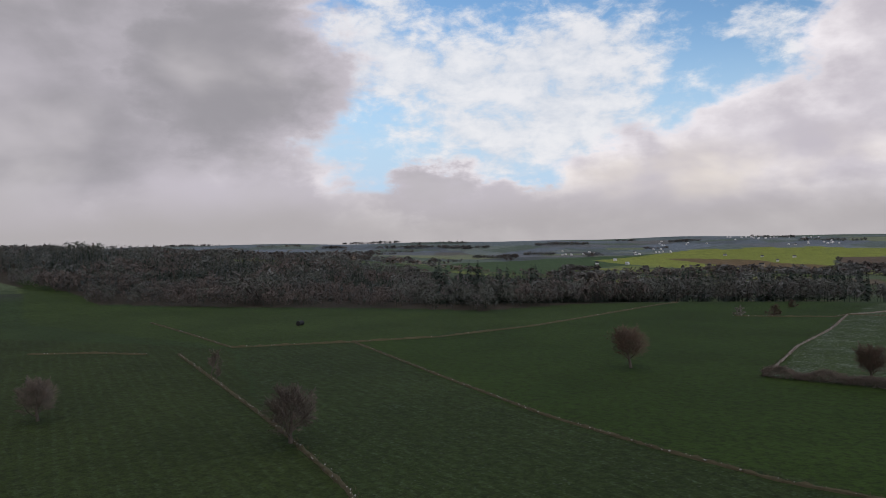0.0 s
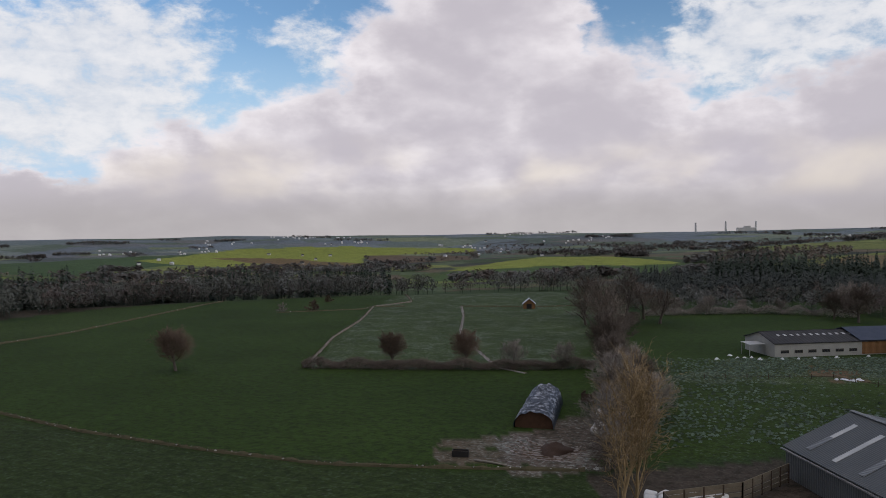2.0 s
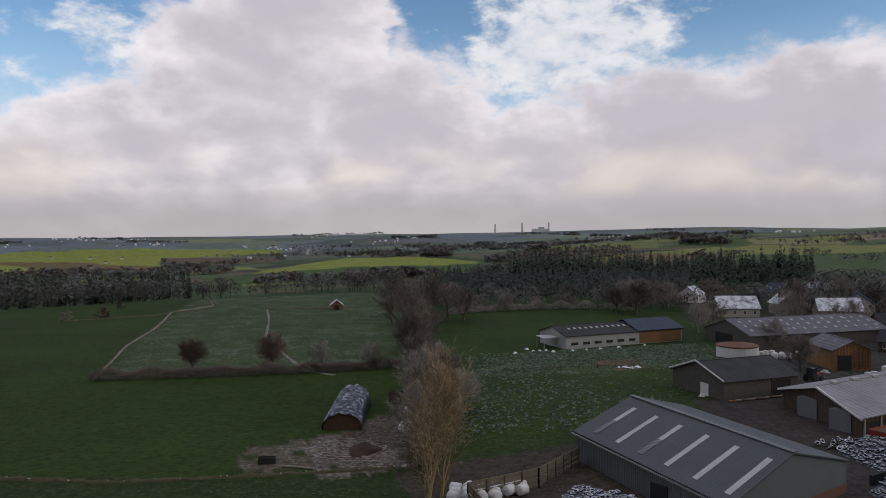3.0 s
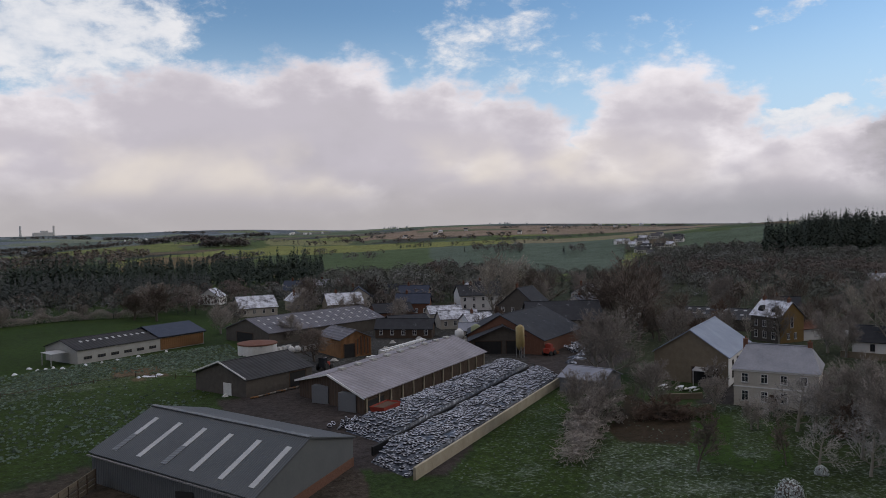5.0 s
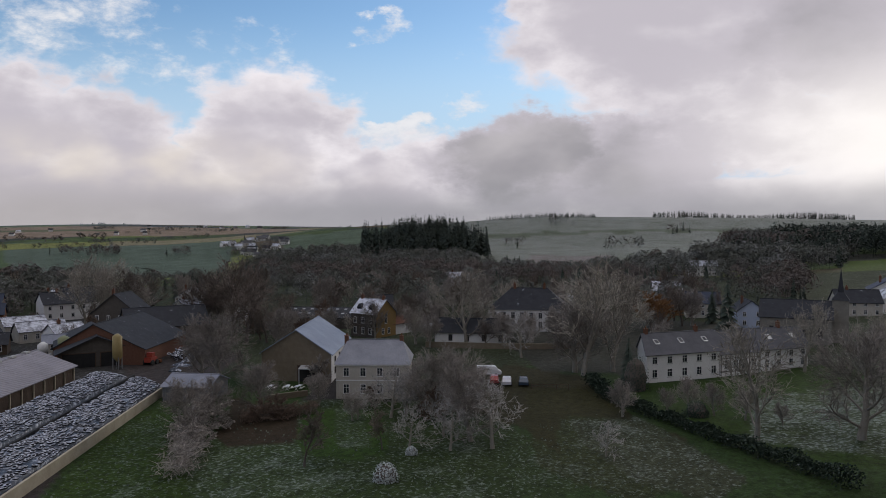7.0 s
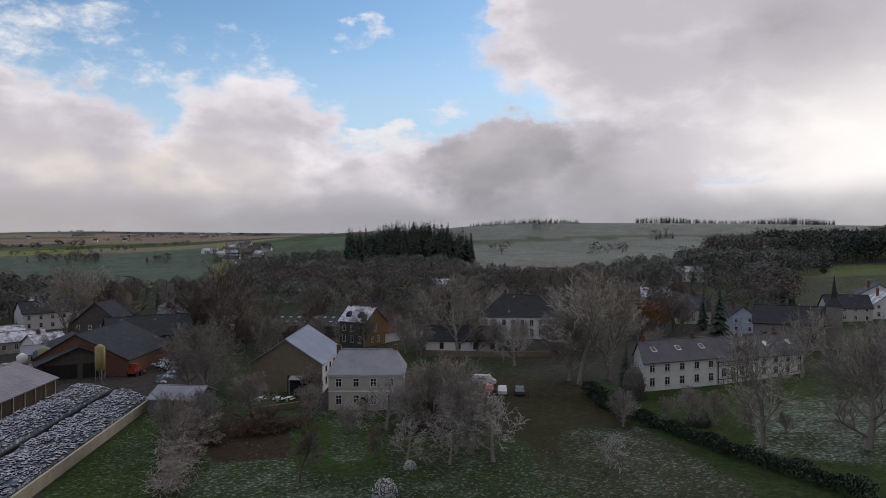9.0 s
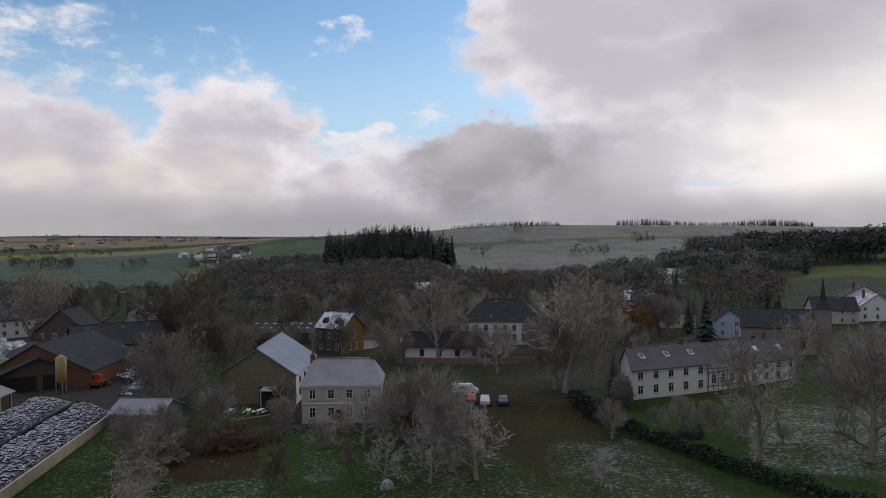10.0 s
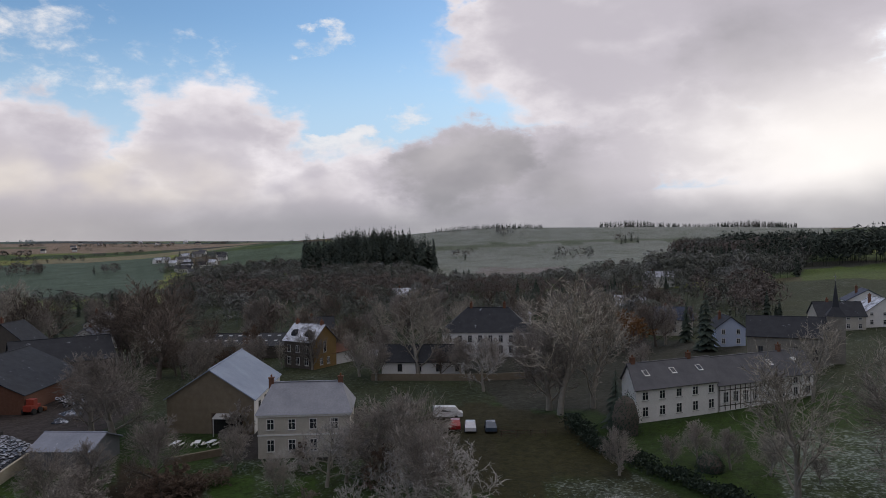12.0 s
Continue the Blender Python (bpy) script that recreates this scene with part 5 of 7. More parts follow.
def clamp(label, a, b, c, d, height, pitch, seed, singles=0):
    """A silage clamp over four ground corners, under black sheeting and rows of tyres."""
    rng = random.Random(seed)
    a, b, c, d = (Vector((*p, 0)) for p in (a, b, c, d))
    ob = thing("silage_clamp", label, "silage clamp", (*(a + b + c + d).xy / 4, 0))
    o = ob.matrix_basis.translation

    def at(u, v):
        p = (a.lerp(b, u)).lerp(d.lerp(c, u), v) - o
        e = min(1.0, 14 * u * 1.0, 16 * (1 - u))
        p.z = height * e * (0.72 + 0.28 * math.sin(math.pi * v)) + 0.12 * math.sin(u * 37 + v * 5) * e + 0.02
        return p

    nu, nv = 60, 10
    s = Shape()
    for i in range(nu + 1):
        for j in range(nv + 1):
            s.v.append(tuple(at(i / nu, j / nv)))
    for i in range(nu):
        for j in range(nv):
            k = i * (nv + 1) + j
            s.f.append((k, k + nv + 1, k + nv + 2, k + 1))
    base = len(s.v)
    rim = [i * (nv + 1) for i in range(nu + 1)] + [nu * (nv + 1) + j for j in range(1, nv + 1)] + [i * (nv + 1) + nv for i in range(nu - 1, -1, -1)] + [j for j in range(nv - 1, 0, -1)]
    for k in rim:
        x, y, _ = s.v[k]
        s.v.append((x, y, -0.2))
    for i in range(len(rim)):
        j = (i + 1) % len(rim)
        s.f.append((rim[i], base + i, base + j, rim[j]))
    part("sheeting", s.mesh("sheeting", "tarp", True), ob, "black plastic sheeting dusted with snow")
    lu, lv = (b - a).length, (d - a).length
    tm = tyre_mesh()
    tme = tm.mesh("tyre", "tyre", True)
    joined, n, single = Shape(), int(lu / pitch), 0
    for i in range(n):
        for j in range(int(lv / pitch) + 1):
            u, v = (i + 0.5 + rng.uniform(-0.25, 0.25)) / n, (j + 0.3 + rng.uniform(-0.25, 0.25)) / (lv / pitch)
            if v < 0.01 or v > 0.99 or rng.random() < 0.1:
                continue
            p = at(u, v)
            m = Matrix.LocRotScale(p, Euler((rng.uniform(-0.25, 0.25), rng.uniform(-0.25, 0.25), rng.uniform(0, 6))), Vector((1, 1, 1)) * rng.uniform(0.85, 1.15))
            if single < singles and u < 0.22:
                part("tyre", tme, ob, at=m)
                single += 1
            else:
                joined.add([m @ Vector(q) for q in tm.v], tm.f)
    if joined.v:
        tagged(part("tyres", joined.mesh("tyres", "tyre", True), ob, "old car tyres with snow in them"), kind="stuff")
    return ob


clamp("silage clamp under black sheeting weighed down by snowy tyres", (42.6, 80.0), (95.5, 114.5), (97.5, 124.5), (41.6, 88.0), 1.9, 0.82, 1, 150)
clamp("silage clamp covered with rows of snowy tyres beside the cattle shed", (46.8, 94.0), (98.0, 128.0), (97.0, 135.5), (45.0, 103.5), 1.7, 0.82, 2, 120)
clamp("small silage heap under blue sheeting and tyres by the barn", (5.5, 80.5), (15.5, 75.0), (19.0, 79.0), (9.0, 87.0), 1.5, 0.75, 3, 30)


def low_wall(name, label, pts, h, w, material, category="wall"):
    s = Shape()
    for p, q in zip(pts, pts[1:]):
        s.bar((p[0], p[1], h / 2 - 0.15), (q[0], q[1], h / 2 - 0.15), w, h + 0.3)
    return thing(name, label, category, (0, 0, 0), data=s.mesh(name, material))


low_wall("clamp_wall", "cream concrete retaining wall along the silage clamp", [(42.9, 78.8), (95.8, 113.6)], 1.55, 0.35, "concrete")
# painted black to draw the shaded gap between the clamps
low_wall("clamp_wall", "low black wall standing for the dark gap between two silage clamps", [(43, 90.4), (97.4, 126.2)], 1.2, 0.3, "black")
for pts in ([(-3, 83), (5, 88.5)], [(5, 88.5), (10.5, 97)], [(-3, 83), (0, 74)]):
    pen = thing("board_fence", "weathered timber board fence of a storage pen", "fence", (0, 0, 0), group="board fences of the pen")
    p, q = Vector((*pts[0], 0)), Vector((*pts[1], 0))
    n = int((q - p).length / 2)
    for i in range(n + 1):
        x = p.lerp(q, i / n)
        part("post", Shape().bar((x.x, x.y, -0.2), (x.x, x.y, 2.3), 0.2, 0.2).mesh("post", "wood_dark"), pen)
    for z in (0.4, 1.0, 1.6, 2.1):
        part("board", Shape().bar((p.x, p.y, z), (q.x, q.y, z), 0.08, 0.45).mesh("board", "stone_wall"), pen)

# wrapped bales
bale = None
rng = random.Random(9)
for i in range(16):
    x, y = -4.5 + (i % 6) * 1.5 + rng.uniform(-0.1, 0.1), 86.2 - (i // 6) * 1.5 + (i % 6) * 0.25
    if bale is None:
        s = Shape().tube([(0, -0.62, 0.62), (0, -0.55, 0.62), (0, 0.55, 0.62), (0, 0.62, 0.62)], [0.48, 0.62, 0.62, 0.48], 14)
        bale = thing("wrapped_bale", "round silage bale wrapped in white plastic film", "bale", (x, y, 0), rng.uniform(0, 180), "wrapped bales", data=s.mesh("wrapped_bale", "white_plastic", True))
    else:
        copy_thing(bale, pose(x, y, 0, 0, 0, rng.uniform(0, 180)))
for x, y in ((-13.5, 112), (-13.4, 114.5), (-14.0, 123)):
    copy_thing(bale, pose(x, y, 0, 0, 0, rng.uniform(0, 180)))

# ---- the covered straw stack and its yard ----
st = Shape()
nu, nv = 34, 18
for i in range(nu + 1):
    for j in range(nv + 1):
        a = math.pi * j / nv
        y, sag = i * 17.0 / nu, 0.16 * math.sin(i * 2.3) + 0.14 * math.sin(j * 1.7 + i) + 0.1 * math.sin(j * 4.1 + i * 3.3)
        w = 3.0 - 0.2 * i / nu
        st.v.append((-math.cos(a) * w * (1 + 0.03 * math.sin(i * 1.9 + j)), y, (2.5 + 0.9 * i / nu + sag) * math.sin(a) ** 0.7 if 0 < j < nv else -0.1))
for i in range(nu):
    for j in range(nv):
        k = i * (nv + 1) + j
        st.f.append((k, k + 1, k + nv + 2, k + nv + 1))
st.f.append(tuple(nu * (nv + 1) + j for j in range(nv + 1))[::-1])
stack = thing("straw_stack", "long straw stack under dark sheeting dusted with snow", "straw stack", (-22.9, 113.0, 0), 4)
part("sheeting", st.mesh("sheeting", "tarp", True), stack)
fr = Shape()
fr.v = [(-math.cos(math.pi * j / 12) * 2.9, 0.35, 2.45 * math.sin(math.pi * j / 12) ** 0.7 if 0 < j < 12 else -0.1) for j in range(13)]
fr.f = [tuple(range(13))[::-1]]
part("straw_face", fr.mesh("straw_face", "hay"), stack, "open face of old brown straw")
heap = Shape()
for i in range(9):
    for j in range(16):
        a, f = 2 * math.pi * j / 16, i / 8
        r = 2.4 * (1 - f) * (1 + 0.2 * math.sin(3 * a + i))
        heap.v.append((math.cos(a) * r, math.sin(a) * r * 1.3, 1.25 * f ** 0.8 - 0.1 + 0.08 * math.sin(5 * a + 2 * i)))
for i in range(8):
    for j in range(16):
        heap.f.append((i * 16 + j, i * 16 + (j + 1) % 16, (i + 1) * 16 + (j + 1) % 16, (i + 1) * 16 + j))
thing("manure_heap", "brown heap of manure on churned mud", "heap", (-17.8, 102.6, 0), data=heap.mesh("manure_heap", "manure", True))


def rut(label, cx, cy, r, a0, a1, seed):
    """A wheel rut: two low ridges of mud along an arc."""
    rng = random.Random(seed)
    s = Shape()
    n = 26
    pts = []
    for i in range(n + 1):
        a = radians(a0 + (a1 - a0) * i / n)
        pts.append((cx + math.cos(a) * r + rng.uniform(-0.15, 0.15), cy + math.sin(a) * r * 0.8 + rng.uniform(-0.15, 0.15), -0.03 + rng.uniform(-0.04, 0.06)))
    s.tube(pts, [0.04 + 0.16 * rng.random() ** 2 for _ in pts], 5)
    return thing("wheel_rut", label, "rut", (0, 0, 0), group="wheel ruts", data=s.mesh("wheel_rut", ("frozen_mud", "earth", "frozen_mud_pale")[seed % 3]))


for k in range(24):
    rut("frosted mud ridge of a wheel rut", -19.2 + (k % 4) * 0.5, 107.3, 3.4 + k * 0.36, 188 + 3 * k, 330 - 2 * k, k)

trailer = thing("farm_trailer", "small dark farm trailer parked by the lane", "trailer", (-17.2, 132.0, 0), 85)
part("box", Shape().box(-1.6, -0.9, 0.7, 1.6, -0.82, 2.0).box(-1.6, 0.82, 0.7, 1.6, 0.9, 2.0).box(-1.6, -0.82, 0.7, -1.52, 0.82, 2.0).box(-1.6, -0.9, 0.62, 1.6, 0.9, 0.697).mesh("box", "wood_dark"), trailer)
part("load", Shape().box(-1.4, -0.75, 0.7, 0.2, 0.75, 1.5).mesh("load", "white_plastic"), trailer)
part("drawbar", Shape().bar((1.6, 0, 0.6), (3.0, 0, 0.5), 0.12, 0.12).mesh("drawbar", "rust"), trailer)
for y in (-1.0, 1.0):
    part("wheel", Shape().tube([(0, y - 0.1, 0.4), (0, y + 0.1, 0.4)], [0.4, 0.4], 14).mesh("wheel", "black"), trailer)
feeder = thing("cattle_trough", "dark metal cattle trough in the field", "trough", (-29.4, 96.6, 0), 10)
part("tub", Shape().box(-1.1, -0.5, 0.1, 1.1, -0.42, 0.8).box(-1.1, 0.42, 0.1, 1.1, 0.5, 0.8).box(-1.1, -0.42, 0.1, -1.02, 0.42, 0.8).box(1.02, -0.42, 0.1, 1.1, 0.42, 0.8).box(-1.1, -0.5, 0.0, 1.1, 0.5, 0.097).mesh("tub", "black"), feeder)
part("bedding", Shape().box(-1.0, -0.4, 0.1, 1.0, 0.4, 0.6).mesh("bedding", "earth"), feeder)
thing("log", "fallen pale log lying in the grass", "log", (-27.0, 95.0, 0.15), -12, data=Shape().tube([(0, 0, 0), (2, 0.1, 0.02), (4.5, 0, 0)], [0.16, 0.15, 0.11], 8).mesh("log", "bark_pale", True))
thing("round_bale", "dark round bale in the far field", "bale", (-243, 130.7, 0), 30, data=Shape().tube([(0, -1.4, 0.8), (0, 1.4, 0.8)], [0.85, 0.85], 14).mesh("round_bale", "black"))
hut = building("field_hut", "small wooden field hut with a snowy gabled roof", (-60.8, 283), (-56.6, 284), 4, 1.9, 3.6, "wood", "slate_snow", "front", category="hut")
opening(hut, "front", 1.3, 1.6, 1.7)

# ---- yard things ----
def silo(label, x, y, h, r, material):
    ob = thing("feed_silo", label, "silo", (x, y, 0), 20, "feed silos")
    part("bin", Shape().tube([(0, 0, 1.6), (0, 0, 2.6), (0, 0, h - 0.6), (0, 0, h)], [0.25, r, r, 0.3], 16).mesh("bin", material, True), ob)
    for i in range(4):
        a = radians(45 + 90 * i)
        part("leg", Shape().bar((math.cos(a) * r * 0.9, math.sin(a) * r * 0.9, -0.2), (math.cos(a) * r * 0.9, math.sin(a) * r * 0.9, 2.7), 0.14, 0.14).mesh("leg", "rail"), ob)
    lad = Shape().bar((r + 0.1, -0.2, 0.2), (r + 0.1, -0.2, h - 0.3), 0.05, 0.05).bar((r + 0.1, 0.2, 0.2), (r + 0.1, 0.2, h - 0.3), 0.05, 0.05)
    for i in range(int(h / 0.4)):
        lad.bar((r + 0.1, -0.2, 0.4 + i * 0.38), (r + 0.1, 0.2, 0.4 + i * 0.38), 0.03, 0.03)
    part("ladder", lad.mesh("ladder", "rail"), ob)


silo("tall yellow feed silo on legs in front of the open barn", 103.5, 139.2, 7.4, 1.0, "yellow_silo")
silo("green feed silo on legs behind the cattle shed", 104.0, 158.0, 5.6, 1.3, "green_silo")
silo("white feed silo on legs behind the cattle shed", 100.0, 159.5, 4.6, 1.1, "white_plastic")
tank = thing("slurry_tank", "round white concrete tank with a rusty red cover", "tank", (55.8, 180.0, 0))
part("ring", Shape().disc(0, 0, -0.3, 2.4, 4.6, 28).mesh("ring", "white_wall"), tank)
part("cover", Shape().tube([(0, 0, 2.403), (0, 0, 2.7), (0, 0, 3.3)], [4.7, 4.7, 0.4], 28).mesh("cover", "red_roof"), tank)
for i in range(7):
    x, y = 63 + i * 1.7, 176.5 + i * 0.25
    thing("big_bag", "white stacked feed bag", "bag", (x, y, 0), i * 13, "feed bags", data=Shape().tube([(0, 0, -0.05), (0, 0, 0.2), (0, 0, 1.2), (0, 0, 1.5)], [0.6, 0.75, 0.75, 0.4], 10).mesh("big_bag", "white_plastic", True))
mixer = thing("feed_mixer", "red feed mixer wagon by the cattle shed door", "farm machine", (53.0, 106.4, 0), 32)
part("hopper", Shape().add([(-2.2, -1.0, 0.9), (2.2, -1.0, 0.9), (2.2, 1.0, 0.9), (-2.2, 1.0, 0.9), (-2.6, -1.3, 2.5), (2.6, -1.3, 2.5), (2.6, 1.3, 2.5), (-2.6, 1.3, 2.5)], [(0, 1, 5, 4), (1, 2, 6, 5), (2, 3, 7, 6), (3, 0, 4, 7), (3, 2, 1, 0)]).mesh("hopper", "red_paint"), mixer)
part("load", Shape().box(-2.3, -1.1, 2.0, 2.3, 1.1, 2.3).mesh("load", "hay"), mixer)
part("drawbar", Shape().bar((2.2, 0, 0.7), (4.0, 0, 0.5), 0.2, 0.2).mesh("drawbar", "red_paint"), mixer)
for x in (-0.8, 0.8):
    for y in (-1.05, 1.05):
        part("wheel", Shape().tube([(x, y - 0.14, 0.5), (x, y + 0.14, 0.5)], [0.5, 0.5], 14).mesh("wheel", "black"), mixer)
for i, (x, y, hgt_) in enumerate(((47.5, 103.5, 1.2), (49.0, 101.5, 0.9), (46.0, 106.0, 0.8), (117, 137, 1.4), (119.5, 139, 1.2), (122, 141, 1.3))):
    s = Shape()
    rr = random.Random(i)
    tmv = tyre_mesh()
    for k in range(26):
        m = Matrix.LocRotScale((rr.gauss(0, 1.1), rr.gauss(0, 0.9), rr.uniform(0, hgt_)), Euler((rr.uniform(-0.8, 0.8), rr.uniform(-0.8, 0.8), 0)), (1.2, 1.2, 1.2))
        s.add([m @ Vector(q) for q in tmv.v], tmv.f)
    thing("tyre_heap", "heap of old tyres dusted with snow", "tyre heap", (x, y, 0), group="tyre heaps", kind="stuff", data=s.mesh("tyre_heap", "tyre", True))
loader = thing("loader", "orange farm loader parked by the open barn", "farm machine", (110.6, 137.6, 0), 20)
part("body", Shape().box(-1.4, -0.8, 0.6, 1.2, 0.8, 1.6).box(-0.6, -0.7, 1.603, 0.5, 0.7, 2.6).mesh("body", "red_paint"), loader)
part("bucket", Shape().box(1.9, -1.0, 0.1, 2.7, 1.0, 0.7).bar((0.8, -0.6, 1.2), (2.0, -0.6, 0.5), 0.15, 0.2).bar((0.8, 0.6, 1.2), (2.0, 0.6, 0.5), 0.15, 0.2).mesh("bucket", "rust"), loader)
for x in (-0.9, 0.8):
    for y in (-0.9, 0.9):
        part("wheel", Shape().tube([(x, y - 0.2, 0.55), (x, y + 0.2, 0.55)], [0.55, 0.55], 14).mesh("wheel", "black"), loader)


# ---- parked vehicles ----
def car(label, x, y, turn, paint, van=False, group="parked cars"):
    ob = thing("van" if van else "car", label, "van" if van else "car", (x, y, ground_z(x, y)), turn, group)
    k = 1.25 if van else 1.0
    prof = [(-2.1, 0.35), (-2.15, 0.8), (-1.5, 0.95), (-0.8, 1.45 * k), (0.9, 1.48 * k), (1.9, 1.0 * k), (2.1, 0.9), (2.1, 0.35)] if not van else [(-2.4, 0.4), (-2.45, 1.0), (-1.9, 1.15), (-1.3, 1.95), (2.4, 2.05), (2.45, 0.4)]
    n = len(prof)
    s = Shape()
    s.v = [(px, y0 * (0.82 if pz > 1.2 else 1.0), pz) for y0 in (-0.85, 0.85) for px, pz in prof]
    s.f = [tuple(range(n)), tuple(range(2 * n - 1, n - 1, -1))] + [(i, i + n, (i + 1) % n + n, (i + 1) % n) for i in range(n)]
    part("body", s.mesh("body", paint), ob)
    gz = 1.0 if not van else 1.25
    part("windscreen", Shape().slab([(-1.42, -0.66, 0.99), (-0.86, -0.62, 1.4 * k), (-0.86, 0.62, 1.4 * k), (-1.42, 0.66, 0.99)] if not van else [(-1.86, -0.7, 1.2), (-1.36, -0.66, 1.85), (-1.36, 0.66, 1.85), (-1.86, 0.7, 1.2)], -0.03).mesh("windscreen", "glass"), ob)
    for sy in (-1, 1):
        part("side_window", Shape().add([(-0.9, sy * 0.80, gz), (1.2, sy * 0.80, gz), (0.8, sy * 0.735, gz + 0.38), (-0.7, sy * 0.735, gz + 0.38)], [(0, 1, 2, 3) if sy < 0 else (3, 2, 1, 0)]).mesh("side_window", "glass"), ob)
        part("headlight", Shape().box(-2.19 if not van else -2.49, sy * 0.62 - 0.16, 0.6, -2.12 if not van else -2.43, sy * 0.62 + 0.16, 0.78).mesh("headlight", "skylight"), ob)
        for wx in (-1.35, 1.3):
            part("wheel", Shape().tube([(wx, sy * 0.87 - 0.1, 0.31), (wx, sy * 0.87 + 0.1, 0.31)], [0.31, 0.31], 14).mesh("wheel", "black"), ob)
    return ob


car("small red car parked beside the lawn", 130.4, 65.0, 205, "car_red")
car("silver car parked beside the lawn with frost on its roof", 130.2, 62.3, 205, "car_silver")
car("dark blue car parked beside the lawn", 131.4, 59.4, 205, "car_dark")
car("white delivery van parked beside bare trees", 136.0, 69.0, 120, "car_white", True)
car("white van parked by the brick house", 186.0, 113.0, 200, "car_white", True)
car("silver car parked by the brick house", 190.0, 116.0, 200, "car_silver")
for x, y, turn in ((104.6, 97.6, 20), (106.0, 94.9, 35), (107.0, 93.2, 10)):
    tb = thing("garden_table", "white garden table with frost standing before the barn", "table", (x, y, 0), turn, "garden tables")
    part("tabletop", Shape().box(-0.9, -0.4, 0.7, 0.9, 0.4, 0.76).mesh("tabletop", "snow"), tb)
    for lx in (-0.75, 0.75):
        part("leg", Shape().bar((lx, -0.3, 0), (lx, 0.3, 0.7), 0.08, 0.08).bar((lx, 0.3, 0), (lx, -0.3, 0.7), 0.08, 0.08).mesh("leg", "frame_white"), tb)
    for sy in (-0.75, 0.75):
        part("bench", Shape().box(-0.9, sy - 0.15, 0.42, 0.9, sy + 0.15, 0.47).mesh("bench", "frame_white"), tb)

# ---- garden ----
def bush(label, x, y, r, h, seed, leaf="evergreen", name="bush"):
    rng = random.Random(seed)
    s = Shape()
    for i in range(int(420 * max(1, r))):
        u = Vector((rng.gauss(0, 1), rng.gauss(0, 1), abs(rng.gauss(0, 1)))).normalized()
        q = rng.uniform(0.75, 1.06)
        p = Vector((u.x * r * q, u.y * r * q, u.z * h * q))
        side = u.cross(Vector((rng.random(), rng.random(), rng.random()))).normalized() * 0.11
        up = u.cross(side).normalized() * 0.13
        s.add([p - side, p + up, p + side, p - up + u * 0.06], [(0, 1, 2, 3)])
    core = Shape()
    core.tube([(0, 0, -0.1), (0, 0, h * 0.4), (0, 0, h * 0.75), (0, 0, h * 0.88)], [r * 0.7, r * 0.8, r * 0.55, r * 0.15], 10)
    ob = thing(name, label, "bush", (x, y, ground_z(x, y)))
    part("leaves", s.mesh("leaves", leaf), ob)
    part("core", core.mesh("core", "bark"), ob)
    return ob


bush("clipped round bush covered with frost on the lawn", 73.8, 51.1, 1.55, 2.1, 1, "frost_leaf")
bush("small round frosted bush", 84.1, 54.1, 0.8, 1.0, 2, "frost_leaf")
bush("round evergreen bush on the lawn by the terrace", 123.5, 26.1, 1.9, 2.4, 3)
bush("dark evergreen shrub beside the terraced house", 137.5, 40.0, 2.6, 6.5, 4)


def hedge(label, pts, h, w, leaf, seed, density=26, name="hedge"):
    """A hedge of leaf or twig tufts along a line."""
    rng = random.Random(seed)
    s = Shape()
    for (xa, ya), (xb, yb) in zip(pts, pts[1:]):
        a, b = Vector((xa, ya, 0)), Vector((xb, yb, 0))
        d = (b - a).normalized()
        n = Vector((-d.y, d.x, 0))
        for i in range(int((b - a).length * density)):
            p = a.lerp(b, rng.random())
            k = 0.8 + 0.3 * math.sin(p.x * 0.7) * math.cos(p.y * 0.5)
            p += n * rng.gauss(0, w * 0.33) + Vector((0, 0, ground_z(p.x, p.y) + h * k * rng.random() ** 0.6))
            if leaf in ("evergreen", "needles"):
                u = Vector((rng.gauss(0, 1), rng.gauss(0, 1), rng.gauss(0.6, 0.6))).normalized()
                side = u.cross(Vector((rng.random(), rng.random(), rng.random()))).normalized() * 0.16
                s.add([p - side, p + u * 0.2, p + side, p - u * 0.12], [(0, 1, 2, 3)])
            else:
                q = Vector((rng.gauss(0, 0.7), rng.gauss(0, 0.7), rng.uniform(-0.1, 0.9)))
                twig(s, p - q * 0.35, p + q * 0.75, 0.045)
    return thing(name, label, "hedge", (0, 0, 0), kind="stuff", data=s.mesh(name, leaf))



# ---- small things about the yards ----
def lump(label, name, category, x, y, r, h, material, seed, group=""):
    """A small irregular heap or stone."""
    rng = random.Random(seed)
    s = Shape()
    for i in range(4):
        for j in range(9):
            a, f = 2 * math.pi * j / 9, i / 3
            q = r * (1 - f * 0.75) * rng.uniform(0.75, 1.2)
            s.v.append((math.cos(a) * q, math.sin(a) * q * 0.8, h * f * rng.uniform(0.8, 1.1) - 0.05))
    for i in range(3):
        for j in range(9):
            s.f.append((i * 9 + j, i * 9 + (j + 1) % 9, (i + 1) * 9 + (j + 1) % 9, (i + 1) * 9 + j))
    s.f.append(tuple(27 + j for j in range(9)))
    return thing(name, label, category, (x, y, ground_z(x, y)), seed * 37, group, data=s.mesh(name, material))


